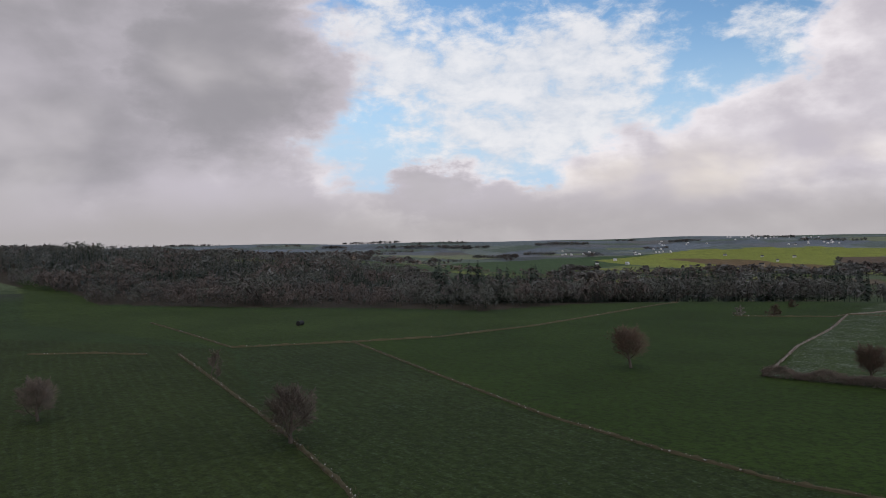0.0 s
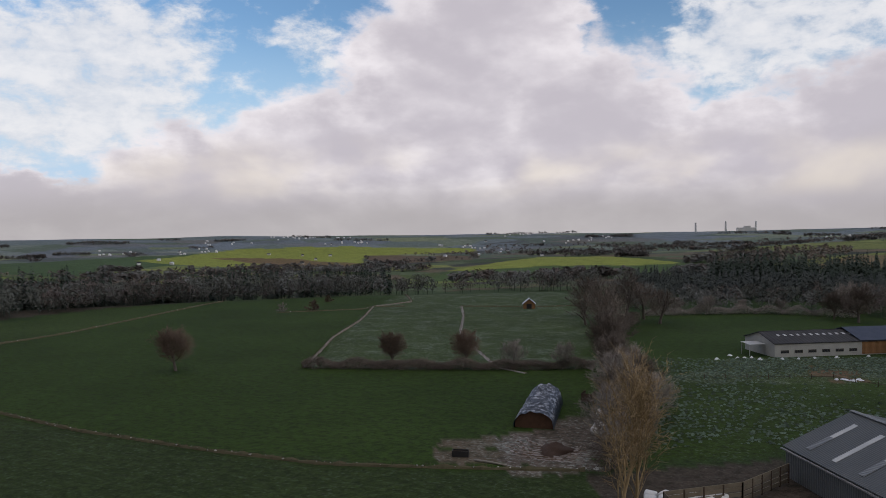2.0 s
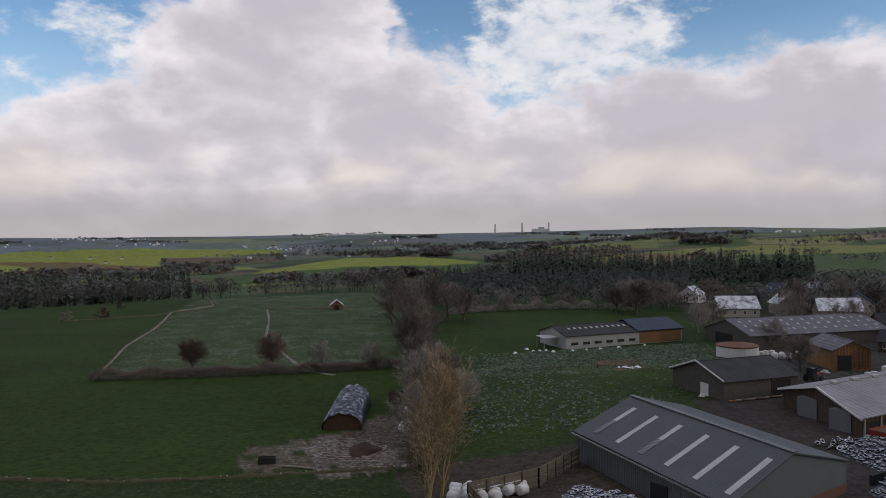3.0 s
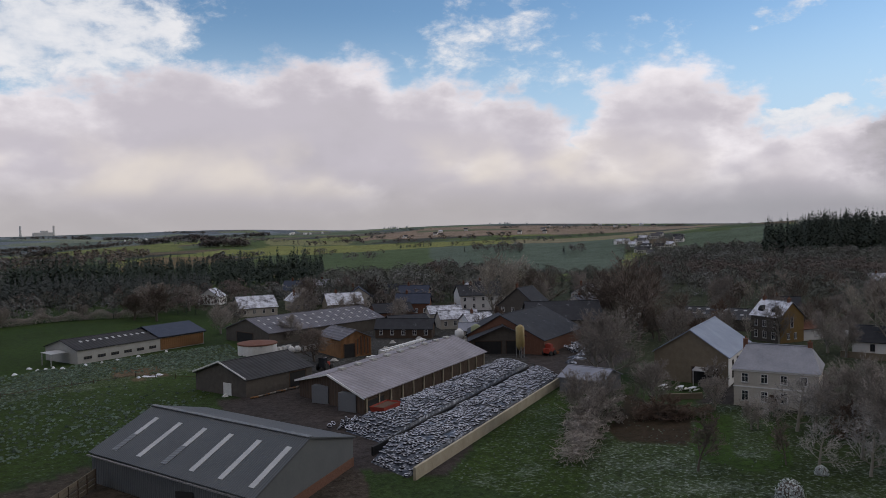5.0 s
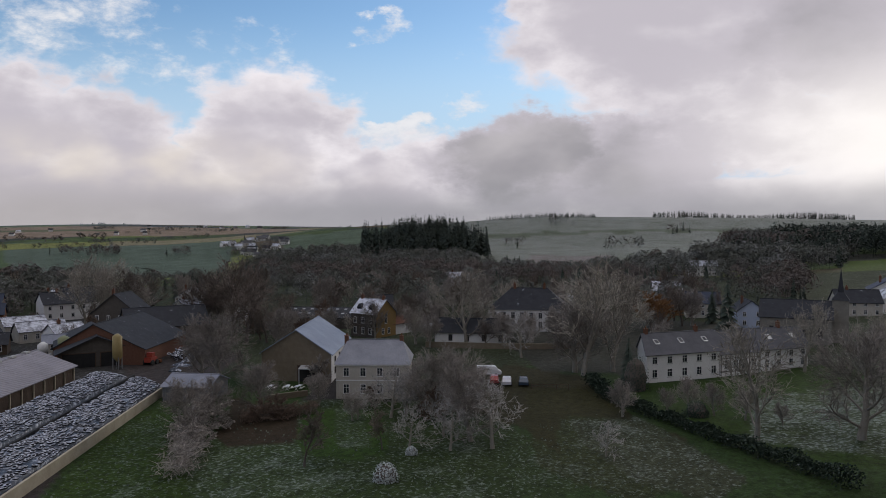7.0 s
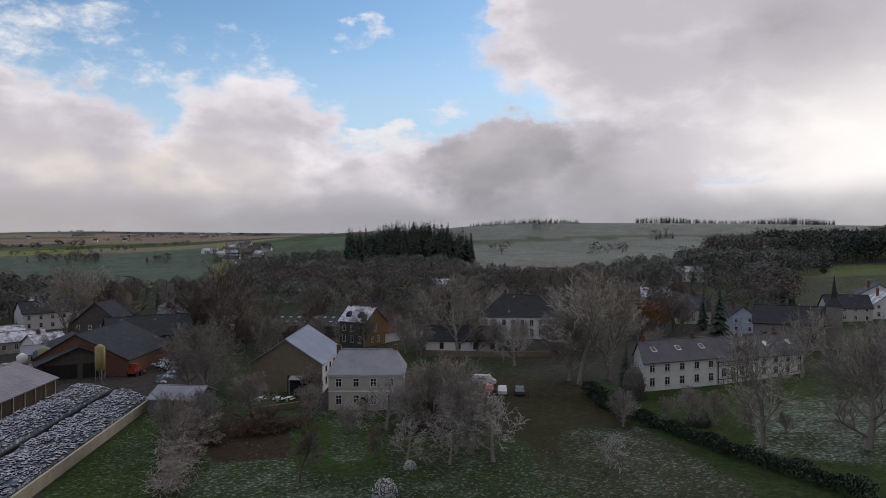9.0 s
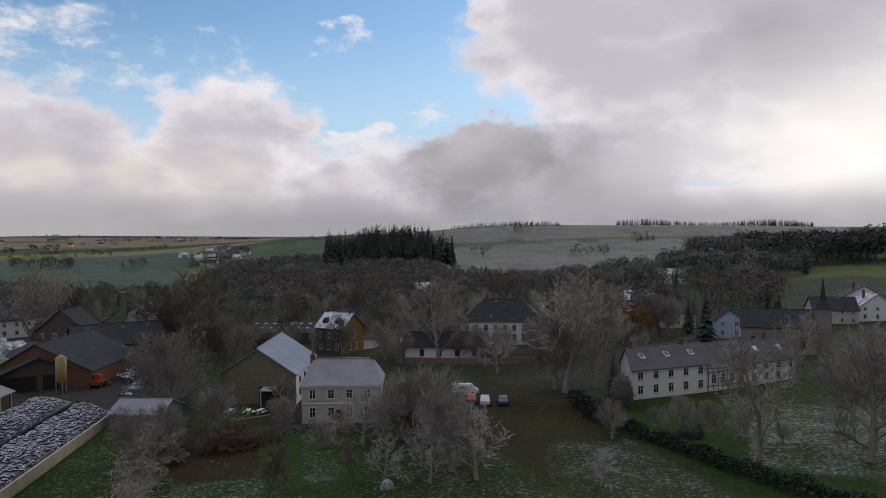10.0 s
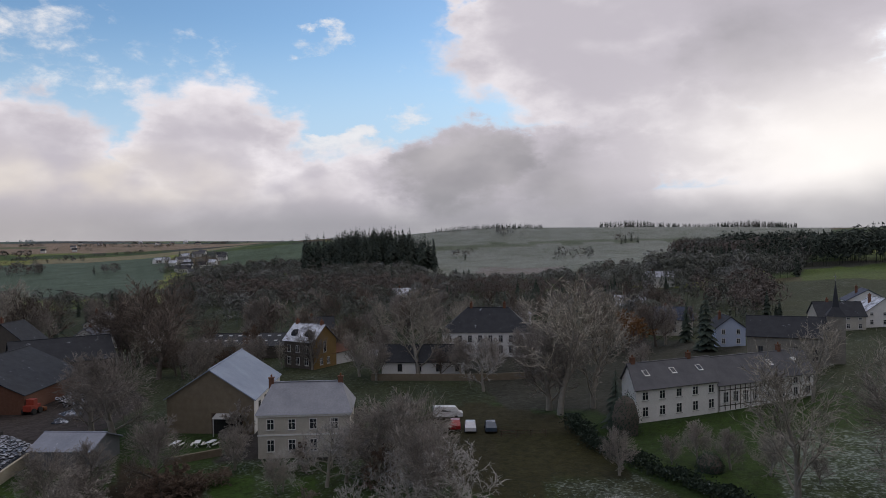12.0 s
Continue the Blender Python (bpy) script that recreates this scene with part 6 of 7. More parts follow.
hutch = None
for i in range(12):
    f = i / 11
    at = pose(79.3 + 16.6 * f, 160.2 + 10.2 * f, 0, 0, 0, 31.5)
    if hutch is None:
        hutch = thing("calf_hutch", "small white plastic calf hutch in a row behind the shed", "calf hutch", at, group="calf hutches")
        part("shell", Shape().add([(-0.6, -0.8, -0.05), (0.6, -0.8, -0.05), (0.6, 0.8, -0.05), (-0.6, 0.8, -0.05), (-0.5, -0.7, 1.1), (0.5, -0.7, 1.1), (0.5, 0.8, 1.25), (-0.5, 0.8, 1.25)], [(3, 2, 1, 0), (4, 5, 6, 7), (0, 1, 5, 4), (1, 2, 6, 5), (2, 3, 7, 6), (3, 0, 4, 7)]).mesh("shell", "white_plastic"), hutch)
        # a black panel on the closed shell stands for the dark inside
        part("entrance", Shape().box(-0.3, -0.83, 0.02, 0.3, -0.77, 0.8).mesh("entrance", "black"), hutch)
    else:
        copy_thing(hutch, at)
bin_rng = random.Random(3)
for i, (x, y) in enumerate(((58.4, 178.2), (59.8, 179.0), (61.2, 180.0), (62.6, 181.0), (64.2, 181.8), (73.0, 154.6), (74.6, 155.6), (68.5, 150.4))):
    crate = thing("liquid_tank", "white plastic cube tank in a wire cage", "tank", (x, y, 0), 30 + 4 * i, "cube tanks")
    part("cube", Shape().box(-0.5, -0.5, 0.12, 0.5, 0.5, 1.1).mesh("cube", "white_plastic"), crate)
    part("pallet", Shape().box(-0.55, -0.55, -0.02, 0.55, 0.55, 0.117).mesh("pallet", "wood"), crate)
    cage = Shape()
    for k in range(4):
        cage.bar((-0.53, -0.53, 0.2 + 0.28 * k), (0.53, -0.53, 0.2 + 0.28 * k), 0.03, 0.03).bar((-0.53, 0.53, 0.2 + 0.28 * k), (0.53, 0.53, 0.2 + 0.28 * k), 0.03, 0.03).bar((-0.53, -0.53, 0.2 + 0.28 * k), (-0.53, 0.53, 0.2 + 0.28 * k), 0.03, 0.03)
    part("cage", cage.mesh("cage", "rail"), crate)
tractor = thing("tractor", "orange tractor parked behind the timber barn", "tractor", (61.1, 151.2, 0), 40)
part("bonnet", Shape().box(0.1, -0.4, 0.7, 1.9, 0.4, 1.5).mesh("bonnet", "red_paint"), tractor)
part("cab", Shape().box(-1.2, -0.7, 0.7, 0.097, 0.7, 2.5).box(-1.3, -0.8, 2.503, 0.2, 0.8, 2.65).mesh("cab", "glass"), tractor)
for x, r in ((-0.8, 0.8), (1.4, 0.5)):
    for y in (-0.95, 0.95):
        part("wheel", Shape().tube([(x, y - 0.2, r), (x, y + 0.2, r)], [r, r], 14).mesh("wheel", "black"), tractor)
# logs and boards along the dark barn
for i in range(14):
    x, y = 40.5 + i * 0.95, 132.9 + i * 0.42
    thing("log", "cut log lying against the dark barn", "log", (x, y, 0.18), 22 + bin_rng.uniform(-25, 25), "cut logs", data=Shape().tube([(-0.8, 0, 0), (0, 0.02, 0.02), (0.8, 0, 0)], [0.18, 0.19, 0.16], 8).mesh("log", ("wood", "bark_pale", "bark")[i % 3], True))
# stones, snow and litter
SPOTS = [("snow-covered stone beside the long shed", "stone", "stone", "snow", [(11, 187), (12.6, 188), (14.2, 186), (8.0, 190), (9.5, 186.5), (5, 184), (19, 187.5), (22.5, 188.8), (26, 190.5), (31, 193), (38, 196.5)], 0.7, 0.45),
         ("pale stone in the vegetable field", "stone", "stone", "snow", [(26.5, 165.2), (28.0, 165.6), (29.2, 164.8), (30.5, 165.8)], 0.9, 0.4),
         ("white sack lying by the dark barn", "sack", "sack", "white_plastic", [(36.6, 137.5), (38.0, 141.0)], 0.7, 0.6),
         ("snow-dusted rubble beside the timber barn", "rubble_heap", "heap", "concrete_grey", [(64, 158), (67, 160), (84, 168), (90, 176), (99, 178), (106, 166), (112, 160)], 1.3, 0.7),
         ("frosted rubbish heap behind the open barn", "rubble_heap", "heap", "tarp", [(117, 134), (121, 137), (113, 131), (108, 127)], 1.8, 0.8),
         ("frosted stone at the lane's edge", "stone", "stone", "concrete_grey", [(-13.0, 118), (-13.4, 121), (-13.6, 126), (-14.2, 129), (-11.5, 96), (-10.5, 100)], 0.6, 0.4)]
k = 0
for label, name, cat, material, places, r, h in SPOTS:
    for x, y in places:
        k += 1
        lump(label, name, cat, x, y, r * (0.7 + 0.5 * bin_rng.random()), h, material, k, name + "s")

# cabbages standing in the vegetable field, frosted, in rough rows
cab = np.random.RandomState(12)
plot = [[(-8, 100), (-9, 182), (18, 186), (14, 150), (6, 118)], [(6, 112), (14, 150), (24, 166), (50, 170), (34, 140), (12, 114)], [(0, 172), (8, 186), (54, 200), (52, 176), (24, 166), (10, 162)]]
cx, cy = cab.uniform(-12, 56, 15000), cab.uniform(98, 202, 15000)
ok = np.zeros(len(cx), bool)
for k, outline in enumerate(plot):
    ok |= inside(cx, cy, outline) & (cab.rand(len(cx)) < (0.5, 0.6, 1.0)[k])
ok &= (np.sin(cx * 0.13 + 1) + np.sin(cy * 0.11) + cab.normal(0, 0.7, len(cx))) > -0.7
heads = Shape()
for x, y in zip(cx[ok], cy[ok]):
    r, a0 = cab.uniform(0.12, 0.36), cab.uniform(0, 6.28)
    n = len(heads.v)
    heads.v.append((x, y, r * 0.9))
    for j in range(5):
        a = a0 + j * 1.257
        heads.v.append((x + math.cos(a) * r, y + math.sin(a) * r, r * cab.uniform(0.2, 0.7)))
        heads.v.append((x + math.cos(a + 0.63) * r * 0.7, y + math.sin(a + 0.63) * r * 0.7, -0.03))
    for j in range(5):
        p, q, w = n + 1 + 2 * j, n + 2 + 2 * j, n + 1 + 2 * ((j + 1) % 5)
        heads.f += [(n, p, q), (n, q, w)]
thing("cabbages", "frost-whitened cabbages growing in the vegetable field", "cabbages", (0, 0, 0), kind="stuff", data=heads.mesh("cabbages", "cabbage"))
# tufts of frosted grass on the lawns
gx2, gy2 = cab.uniform(46, 150, 7000), cab.uniform(-20, 108, 7000)
lawn = [[(46, 78), (88, 108), (86, 98), (62, 70), (55, 60)], [(55, 60), (62, 70), (86, 98), (104, 84), (112, 70), (106, 52), (88, 30), (60, 36)], [(112, 48), (118, 40), (100, 18), (80, 24), (88, 38)], [(112, 18), (140, 20), (158, 5), (140, -14), (112, -8)]]
ok = np.zeros(len(gx2), bool)
for outline in lawn:
    ok |= inside(gx2, gy2, outline)
ok &= (np.sin(gx2 * 0.31 + 1) + np.sin(gy2 * 0.27 + gx2 * 0.1) + cab.normal(0, 0.6, len(gx2))) > -0.2
tufts = Shape()
for x, y in zip(gx2[ok], gy2[ok]):
    n, r = len(tufts.v), cab.uniform(0.06, 0.2)
    a = cab.uniform(0, 6.28)
    for j in range(3):
        tufts.v.append((x + math.cos(a + 2.1 * j) * r, y + math.sin(a + 2.1 * j) * r, -0.02))
    tufts.v.append((x + cab.normal(0, 0.05), y + cab.normal(0, 0.05), r * 1.1))
    tufts.f += [(n, n + 1, n + 3), (n + 1, n + 2, n + 3), (n + 2, n, n + 3)]
thing("grass_tufts", "frosted tufts of grass on the lawns", "grass", (0, 0, 0), kind="stuff", data=tufts.mesh("grass_tufts", "frost_grass"))
# ---- trees ----
def rand_dir(rng, d, spread):
    v = Vector((rng.gauss(0, 1), rng.gauss(0, 1), rng.gauss(0, 1))).normalized()
    return (d + v * spread).normalized()


def limb(shape, rng, p, d, length, r0, r1, sides, steps, bend, lift=0.0):
    """A crooked tapered branch; gives its points."""
    pts, rad = [Vector(p)], [r0]
    for i in range(steps):
        d = rand_dir(rng, d, bend)
        d = (d + Vector((0, 0, lift))).normalized()
        pts.append(pts[-1] + d * length / steps)
        rad.append(r0 + (r1 - r0) * (i + 1) / steps)
    shape.tube(pts, rad, sides, cap=False)
    return pts, d


def twig(shape, a, b, r):
    """A thin three-sided spike."""
    d = b - a
    s = d.cross(Vector((0.21, 0.4, 0.9)))
    if s.length < 1e-4:
        s = Vector((1, 0, 0))
    s = s.normalized() * r
    u = s.cross(d.normalized())
    n = len(shape.v)
    shape.v += [tuple(a + s), tuple(a - s * 0.5 + u * 0.87), tuple(a - s * 0.5 - u * 0.87), tuple(b)]
    shape.f += [(n, n + 1, n + 3), (n + 1, n + 2, n + 3), (n + 2, n, n + 3)]


def broadleaf(seed, h=9.0, spread=0.75, clear=0.25, limbs=8, subs=6, fine=5, twigs=7, bark="bark", leaf="twig_brown", lean=0.0, up=0.12, thick=1.0, twig_r=0.034, fill=0):
    """Meshes of a bare tree, h metres high: trunk with limbs, and the crown of twigs."""
    rng = random.Random(seed)
    t, c = Shape(), Shape()
    r0 = h * 0.028 * thick
    base = Vector((0, 0, -0.3))
    pts, d = limb(t, rng, base, Vector((lean, rng.uniform(-0.1, 0.1), 1)).normalized(), h * 0.72, r0 * 1.25, r0 * 0.3, 7, 7, 0.13, 0.1)
    starts = []
    for i in range(limbs):
        f = clear + (1 - clear) * (i + rng.random() * 0.7) / limbs
        k = min(int(f * 7), 6)
        p = pts[k].lerp(pts[k + 1], f * 7 - k)
        a = i * 2.4 + rng.random()
        dd = Vector((math.cos(a) * spread, math.sin(a) * spread, 0.55 + 0.5 * f)).normalized()
        starts.append((p, dd, h * (0.50 - 0.22 * f) * rng.uniform(0.8, 1.2), r0 * (0.55 - 0.3 * f)))
    starts.append((pts[-1], d, h * 0.26, r0 * 0.28))
    for p, dd, ln, rr in starts:
        lp, ld = limb(t, rng, p, dd, ln, rr, rr * 0.3, 5, 5, 0.22, up)
        for j in range(subs):
            f = 0.25 + 0.75 * (j + rng.random()) / subs
            k = min(int(f * 5), 4)
            q = lp[k].lerp(lp[k + 1], f * 5 - k)
            sd = rand_dir(rng, (lp[k + 1] - lp[k]).normalized(), 0.85)
            sp, _ = limb(c, rng, q, sd, ln * rng.uniform(0.32, 0.52), rr * 0.3, rr * 0.1, 3, 3, 0.3, up)
            for m in range(fine):
                g = (m + rng.random()) / fine
                kk = min(int(g * 3), 2)
                w = sp[kk].lerp(sp[kk + 1], g * 3 - kk)
                wd = rand_dir(rng, sd, 0.9)
                e = w + (wd + Vector((0, 0, 0.2))) * ln * rng.uniform(0.14, 0.26)
                twig(c, w, e, twig_r * 1.5)
                for _ in range(twigs):
                    x = w.lerp(e, rng.uniform(0.15, 1.0))
                    twig(c, x, x + (rand_dir(rng, wd, 0.9) + Vector((0, 0, up))) * ln * rng.uniform(0.07, 0.17), twig_r)
    for _ in range(fill):
        u = Vector((rng.gauss(0, 1), rng.gauss(0, 1), rng.gauss(0, 1))).normalized()
        w = Vector((0, 0, h * 0.6)) + Vector((u.x * 0.36, u.y * 0.36, u.z * 0.36)) * h * rng.uniform(0.3, 1.0)
        e = w + (rand_dir(rng, u, 0.6) + Vector((0, 0, 0.3))) * h * rng.uniform(0.05, 0.12)
        twig(c, w, e, twig_r)
    return t.mesh("trunk", bark, True), c.mesh("crown", leaf)


def poplar(seed, h=14, leaf="twig_straw"):
    return broadleaf(seed, h, 0.28, 0.08, 14, 8, 4, 3, "twig_straw", leaf, up=0.35, thick=0.36, twig_r=0.016)


def conifer(seed, h=14.0, leaf="needles", layers=11, points=11):
    """Meshes of a spruce: a straight trunk and whorls of drooping, ragged boughs."""
    rng = random.Random(seed)
    t = Shape().tube([(0, 0, -0.3), (0, 0, h * 0.5), (0, 0, h * 0.97)], [h * 0.017, h * 0.011, 0.02], 6, False)
    c = Shape()
    for i in range(layers):
        f = i / layers
        z = h * (0.08 + 0.88 * f)
        r = h * 0.2 * (1 - f) ** 0.85 + 0.15
        n = max(6, int(points * (1 - 0.4 * f)))
        for k in range(n):
            a = 2 * math.pi * (k + rng.random() * 0.7) / n + i
            rr = r * rng.uniform(0.7, 1.15)
            tip = Vector((math.cos(a) * rr, math.sin(a) * rr, z - rr * rng.uniform(0.2, 0.45)))
            root = Vector((0, 0, z + h * 0.075))
            side = Vector((-math.sin(a), math.cos(a), 0)) * rr * 0.3
            mid = root.lerp(tip, 0.6) + Vector((0, 0, rr * 0.06))
            c.add([root, mid + side - Vector((0, 0, rr * 0.12)), tip, mid - side - Vector((0, 0, rr * 0.12)), mid + Vector((0, 0, rr * 0.05))], [(0, 1, 4), (1, 2, 4), (2, 3, 4), (3, 0, 4)])
    return t.mesh("trunk", "bark", True), c.mesh("crown", leaf)


TREES = {}


def plant(kind, x, y, h, label, turn=0.0, group="", category="tree", name="tree", wide=1.0):
    """A tree of a kind that is in TREES, scaled to the height h."""
    trunk, crown, h0 = TREES[kind]
    k = h / h0
    m = Matrix.LocRotScale((x, y, ground_z(x, y) - 0.05), Euler((0, 0, radians(turn))), (k * wide, k * wide, k))
    ob = thing(name, label, category, m, group=group)
    part("trunk", trunk, ob)
    part("crown", crown, ob)
    return ob


for key, args in (
    ("oak", dict(seed=1, h=9.0, spread=1.05, clear=0.3, leaf="twig_red", limbs=12, subs=9, fine=6, twigs=9, twig_r=0.028, fill=2600)), ("oak2", dict(seed=2, h=9.0, spread=1.0, clear=0.2, leaf="twig_brown", limbs=11, subs=8, fine=6, twigs=8, twig_r=0.028, fill=2200)),
    ("rime", dict(seed=3, h=10.0, spread=0.85, clear=0.15, leaf="twig_rime", bark="bark_pale", limbs=11, subs=9, fine=6, twigs=9, twig_r=0.02, fill=1500)), ("rime2", dict(seed=4, h=10.0, spread=0.8, clear=0.12, leaf="twig_rime", bark="bark_pale", limbs=11, subs=9, fine=6, twigs=9, twig_r=0.02, fill=1100)),
    ("plane", dict(seed=5, h=16.0, spread=0.75, clear=0.15, leaf="twig_pale", bark="bark_pale", limbs=12, subs=8, fine=4, twigs=5, twig_r=0.032, thick=0.62)),
    ("plane2", dict(seed=6, h=16.0, spread=0.65, clear=0.2, leaf="twig_pale", bark="bark_pale", limbs=11, subs=8, fine=4, twigs=5, twig_r=0.032, thick=0.62)),
    ("apple", dict(seed=7, h=6.0, spread=1.3, clear=0.25, leaf="twig_white", bark="bark_pale", limbs=10, subs=7, fine=4, twigs=5, up=0.03, thick=0.8, twig_r=0.017)),
    ("shrub", dict(seed=8, h=3.5, spread=1.5, up=0.03, clear=0.02, leaf="twig_red", limbs=12, subs=7, twigs=7, thick=0.6)), ("shrub_rime", dict(seed=9, h=3.5, spread=1.5, up=0.03, clear=0.02, leaf="twig_rime", limbs=12, subs=7, twigs=7, thick=0.6)),
    ("birch", dict(seed=10, h=8.0, spread=0.5, clear=0.2, leaf="twig_brown", limbs=8, thick=0.55)), ("wood_tree", dict(seed=11, h=13.0, spread=0.6, clear=0.25, leaf="twig_brown", limbs=10, subs=6, fine=4, twigs=6, twig_r=0.04, fill=900)),
    ("wood_tree2", dict(seed=12, h=13.0, spread=0.75, clear=0.2, leaf="twig_brown", limbs=10, subs=6, fine=4, twigs=6, twig_r=0.04, fill=900)), ("autumn", dict(seed=13, h=9.0, spread=0.7, clear=0.1, leaf="twig_orange", limbs=9, twigs=9, twig_r=0.07)),
):
    TREES[key] = (*broadleaf(**args), args["h"])
TREES["poplar"] = (*poplar(21), 14)
TREES["spruce"] = (*conifer(31), 14)
TREES["spruce2"] = (*conifer(32, leaf="needles"), 14)

# trees that stand singly
LABEL = {
    "oak": "bare round-crowned tree with russet twigs", "oak2": "bare dark-twigged tree with a dense crown", "rime": "bare tree with twigs greyed by hoar frost", "rime2": "slender bare tree greyed by hoar frost",
    "plane": "tall bare tree with pale limbs", "plane2": "tall bare tree with brown twigs and pale bark", "apple": "old spreading fruit tree with frosted white twigs", "shrub": "bare russet shrub",
    "shrub_rime": "bare shrub greyed by hoar frost", "birch": "young slender bare tree", "wood_tree": "tall bare woodland tree", "wood_tree2": "broad bare woodland tree", "autumn": "tree with orange-brown withered leaves",
    "poplar": "tall narrow bare poplar with straw-coloured twigs", "spruce": "dark green spruce", "spruce2": "dark green spruce",
}
FIELD = [
    ("oak", -106.9, 139.6, 9.2), ("oak2", -102.8, 53.2, 8.6), ("oak2", -146.2, 27.9, 7.4), ("birch", -165.9, 66.8, 6.0), ("birch", -160.5, 65.6, 3.2),
    ("oak", -63.2, 157.1, 7.7), ("oak", -47.3, 160.1, 8.0), ("rime", -37.4, 161.9, 6.0), ("rime2", -26.6, 163.6, 6.0), ("shrub", -137.0, 259.2, 4.4), ("shrub", -146.3, 292.6, 3.5), ("shrub_rime", -146.4, 253.6, 3.7),
]
LANE = [
    ("oak2", -7.0, 108.0, 6.5), ("rime", -5.5, 126.0, 7.0), ("oak2", -11.5, 124.0, 7.5), ("rime2", -12.5, 150.0, 8.0), ("oak2", -15.0, 158.0, 8.5), ("wood_tree", -25.0, 236.0, 11.0), ("wood_tree2", -10.0, 248.0, 11.0), ("wood_tree2", -32.0, 240.0, 10.0), ("rime2", -8.5, 97.0, 7.0),
    ("poplar", -7.4, 80.0, 16.6), ("poplar", -6.0, 82.0, 14.5), ("rime2", -11.1, 105.0, 8.7), ("rime", -8.3, 117.6, 8.7), ("oak2", -8.1, 136.9, 7.6), ("oak2", -11.9, 141.3, 8.3), ("rime", -13.2, 132.0, 9.3),
    ("oak2", -18.8, 172.7, 10.9), ("wood_tree2", -18.6, 193.0, 10.7), ("wood_tree", -22.4, 212.3, 12.7), ("wood_tree2", -15.5, 258.9, 12.3), ("wood_tree", -21.0, 250.9, 14.8), ("wood_tree2", -28.0, 257.9, 14.2), ("wood_tree", -35.7, 265.0, 12.7),
]
MEADOW = [
    ("rime", -6.0, 276.5, 6.0), ("rime2", 4.2, 278.3, 6.7), ("rime", 15.5, 285.1, 4.9), ("rime2", 28.8, 285.5, 5.5), ("oak2", 48.5, 264.6, 11.1), ("oak2", 42.8, 272.6, 8.7),
    ("rime", 56.7, 291.9, 10.8), ("rime2", 51.8, 308.0, 10.0), ("rime", 64.6, 289.7, 9.4), ("oak2", 63.0, 161.8, 7.4), ("rime", 68.7, 192.6, 7.1), ("rime2", 57.7, 220.1, 8.5), ("rime", 64.2, 230.1, 8.2),
]
VILLAGE = [
    ("plane", 169.3, 92.2, 18.4), ("apple", 158.4, 72.1, 10.7), ("plane2", 145.4, 52.7, 22.7), ("plane", 152.5, 48.9, 20.0), ("rime2", 148.0, 55.5, 14.0), ("spruce", 140.0, 42.0, 9.6), ("rime", 179.5, 68.0, 11.8),
    ("spruce", 225.9, 39.5, 15.4), ("spruce2", 241.8, 46.8, 11.7), ("autumn", 218.1, 58.7, 10.8), ("autumn", 224.5, 57.2, 8.7), ("plane2", 167.8, 14.7, 13.8), ("plane2", 156.5, 3.8, 13.0), ("rime", 118.3, 3.4, 15.4), ("plane", 113.3, 16.0, 16.0),
    ("wood_tree", 157.6, 160.8, 19.1), ("wood_tree2", 155.0, 166.5, 16.4), ("wood_tree", 167.6, 163.6, 17.2), ("plane2", 173.1, 249.4, 18.9), ("plane2", 177.6, 240.5, 17.6), ("plane", 143.9, 208.0, 16.7), ("plane2", 147.9, 204.0, 17.6),
    ("wood_tree", 166.0, 219.1, 14.3), ("wood_tree2", 176.0, 219.8, 13.5), ("wood_tree", 143.6, 142.3, 14.7), ("wood_tree2", 155.1, 162.1, 13.1), ("wood_tree", 196.8, 126.5, 8.9), ("rime", 214.8, 133.8, 7.9), ("spruce", 110.0, -4.0, 15.0),
]
GARDEN = [
    ("rime", 103.9, 109.5, 13.3), ("rime2", 105.4, 116.2, 10.9), ("rime", 77.4, 88.6, 7.5), ("shrub_rime", 80.0, 86.0, 5.0), ("rime2", 84.0, 90.0, 6.5), ("shrub_rime", 70.9, 80.4, 4.5), ("shrub_rime", 74.5, 84.0, 5.0), ("rime", 90.9, 87.8, 7.9),
    ("shrub", 90.6, 82.3, 3.9), ("shrub", 87.3, 82.3, 3.8), ("apple", 98.5, 67.1, 8.2), ("rime", 103.6, 63.1, 9.6), ("rime2", 103.2, 57.6, 11.7), ("apple", 91.7, 46.0, 9.7), ("apple", 88.0, 50.5, 7.0), ("apple", 101.0, 66.0, 7.5), ("rime", 93.3, 50.2, 10.3),
    ("apple", 85.8, 55.6, 5.9), ("apple", 93.5, 54.8, 7.7), ("apple", 95.9, 31.8, 4.8), ("birch", 73.0, 62.8, 7.1), ("birch", 83.9, 58.6, 5.3),
]
tree_rng = random.Random(5)
for spots, where in ((FIELD, " in the fields"), (LANE, " beside the farm lane"), (MEADOW, " by the meadow"), (VILLAGE, " in the village"), (GARDEN, " in the garden")):
    for key, x, y, h in spots:
        plant(key, x, y, h, LABEL[key] + where, tree_rng.uniform(0, 360), "trees" + where, "shrub" if "shrub" in key else "tree", "shrub" if "shrub" in key else "tree", tree_rng.uniform(0.92, 1.1) * (1.35 if key in ("shrub_rime", "shrub") else 1.35 if key == "poplar" else 1.15 if key in ("oak", "oak2") else 1.2))
# more bare trees between the houses, where the village runs into the woods
lot = random.Random(8)
TAKEN = []
for ob in list(bpy.data.objects):
    if "L" in ob and "D" in ob:
        m, L, D = ob.matrix_world, ob["L"], ob["D"]
        c = m @ Vector((L / 2, D / 2, 0))
        TAKEN.append((c.x, c.y, math.hypot(L, D) / 2))


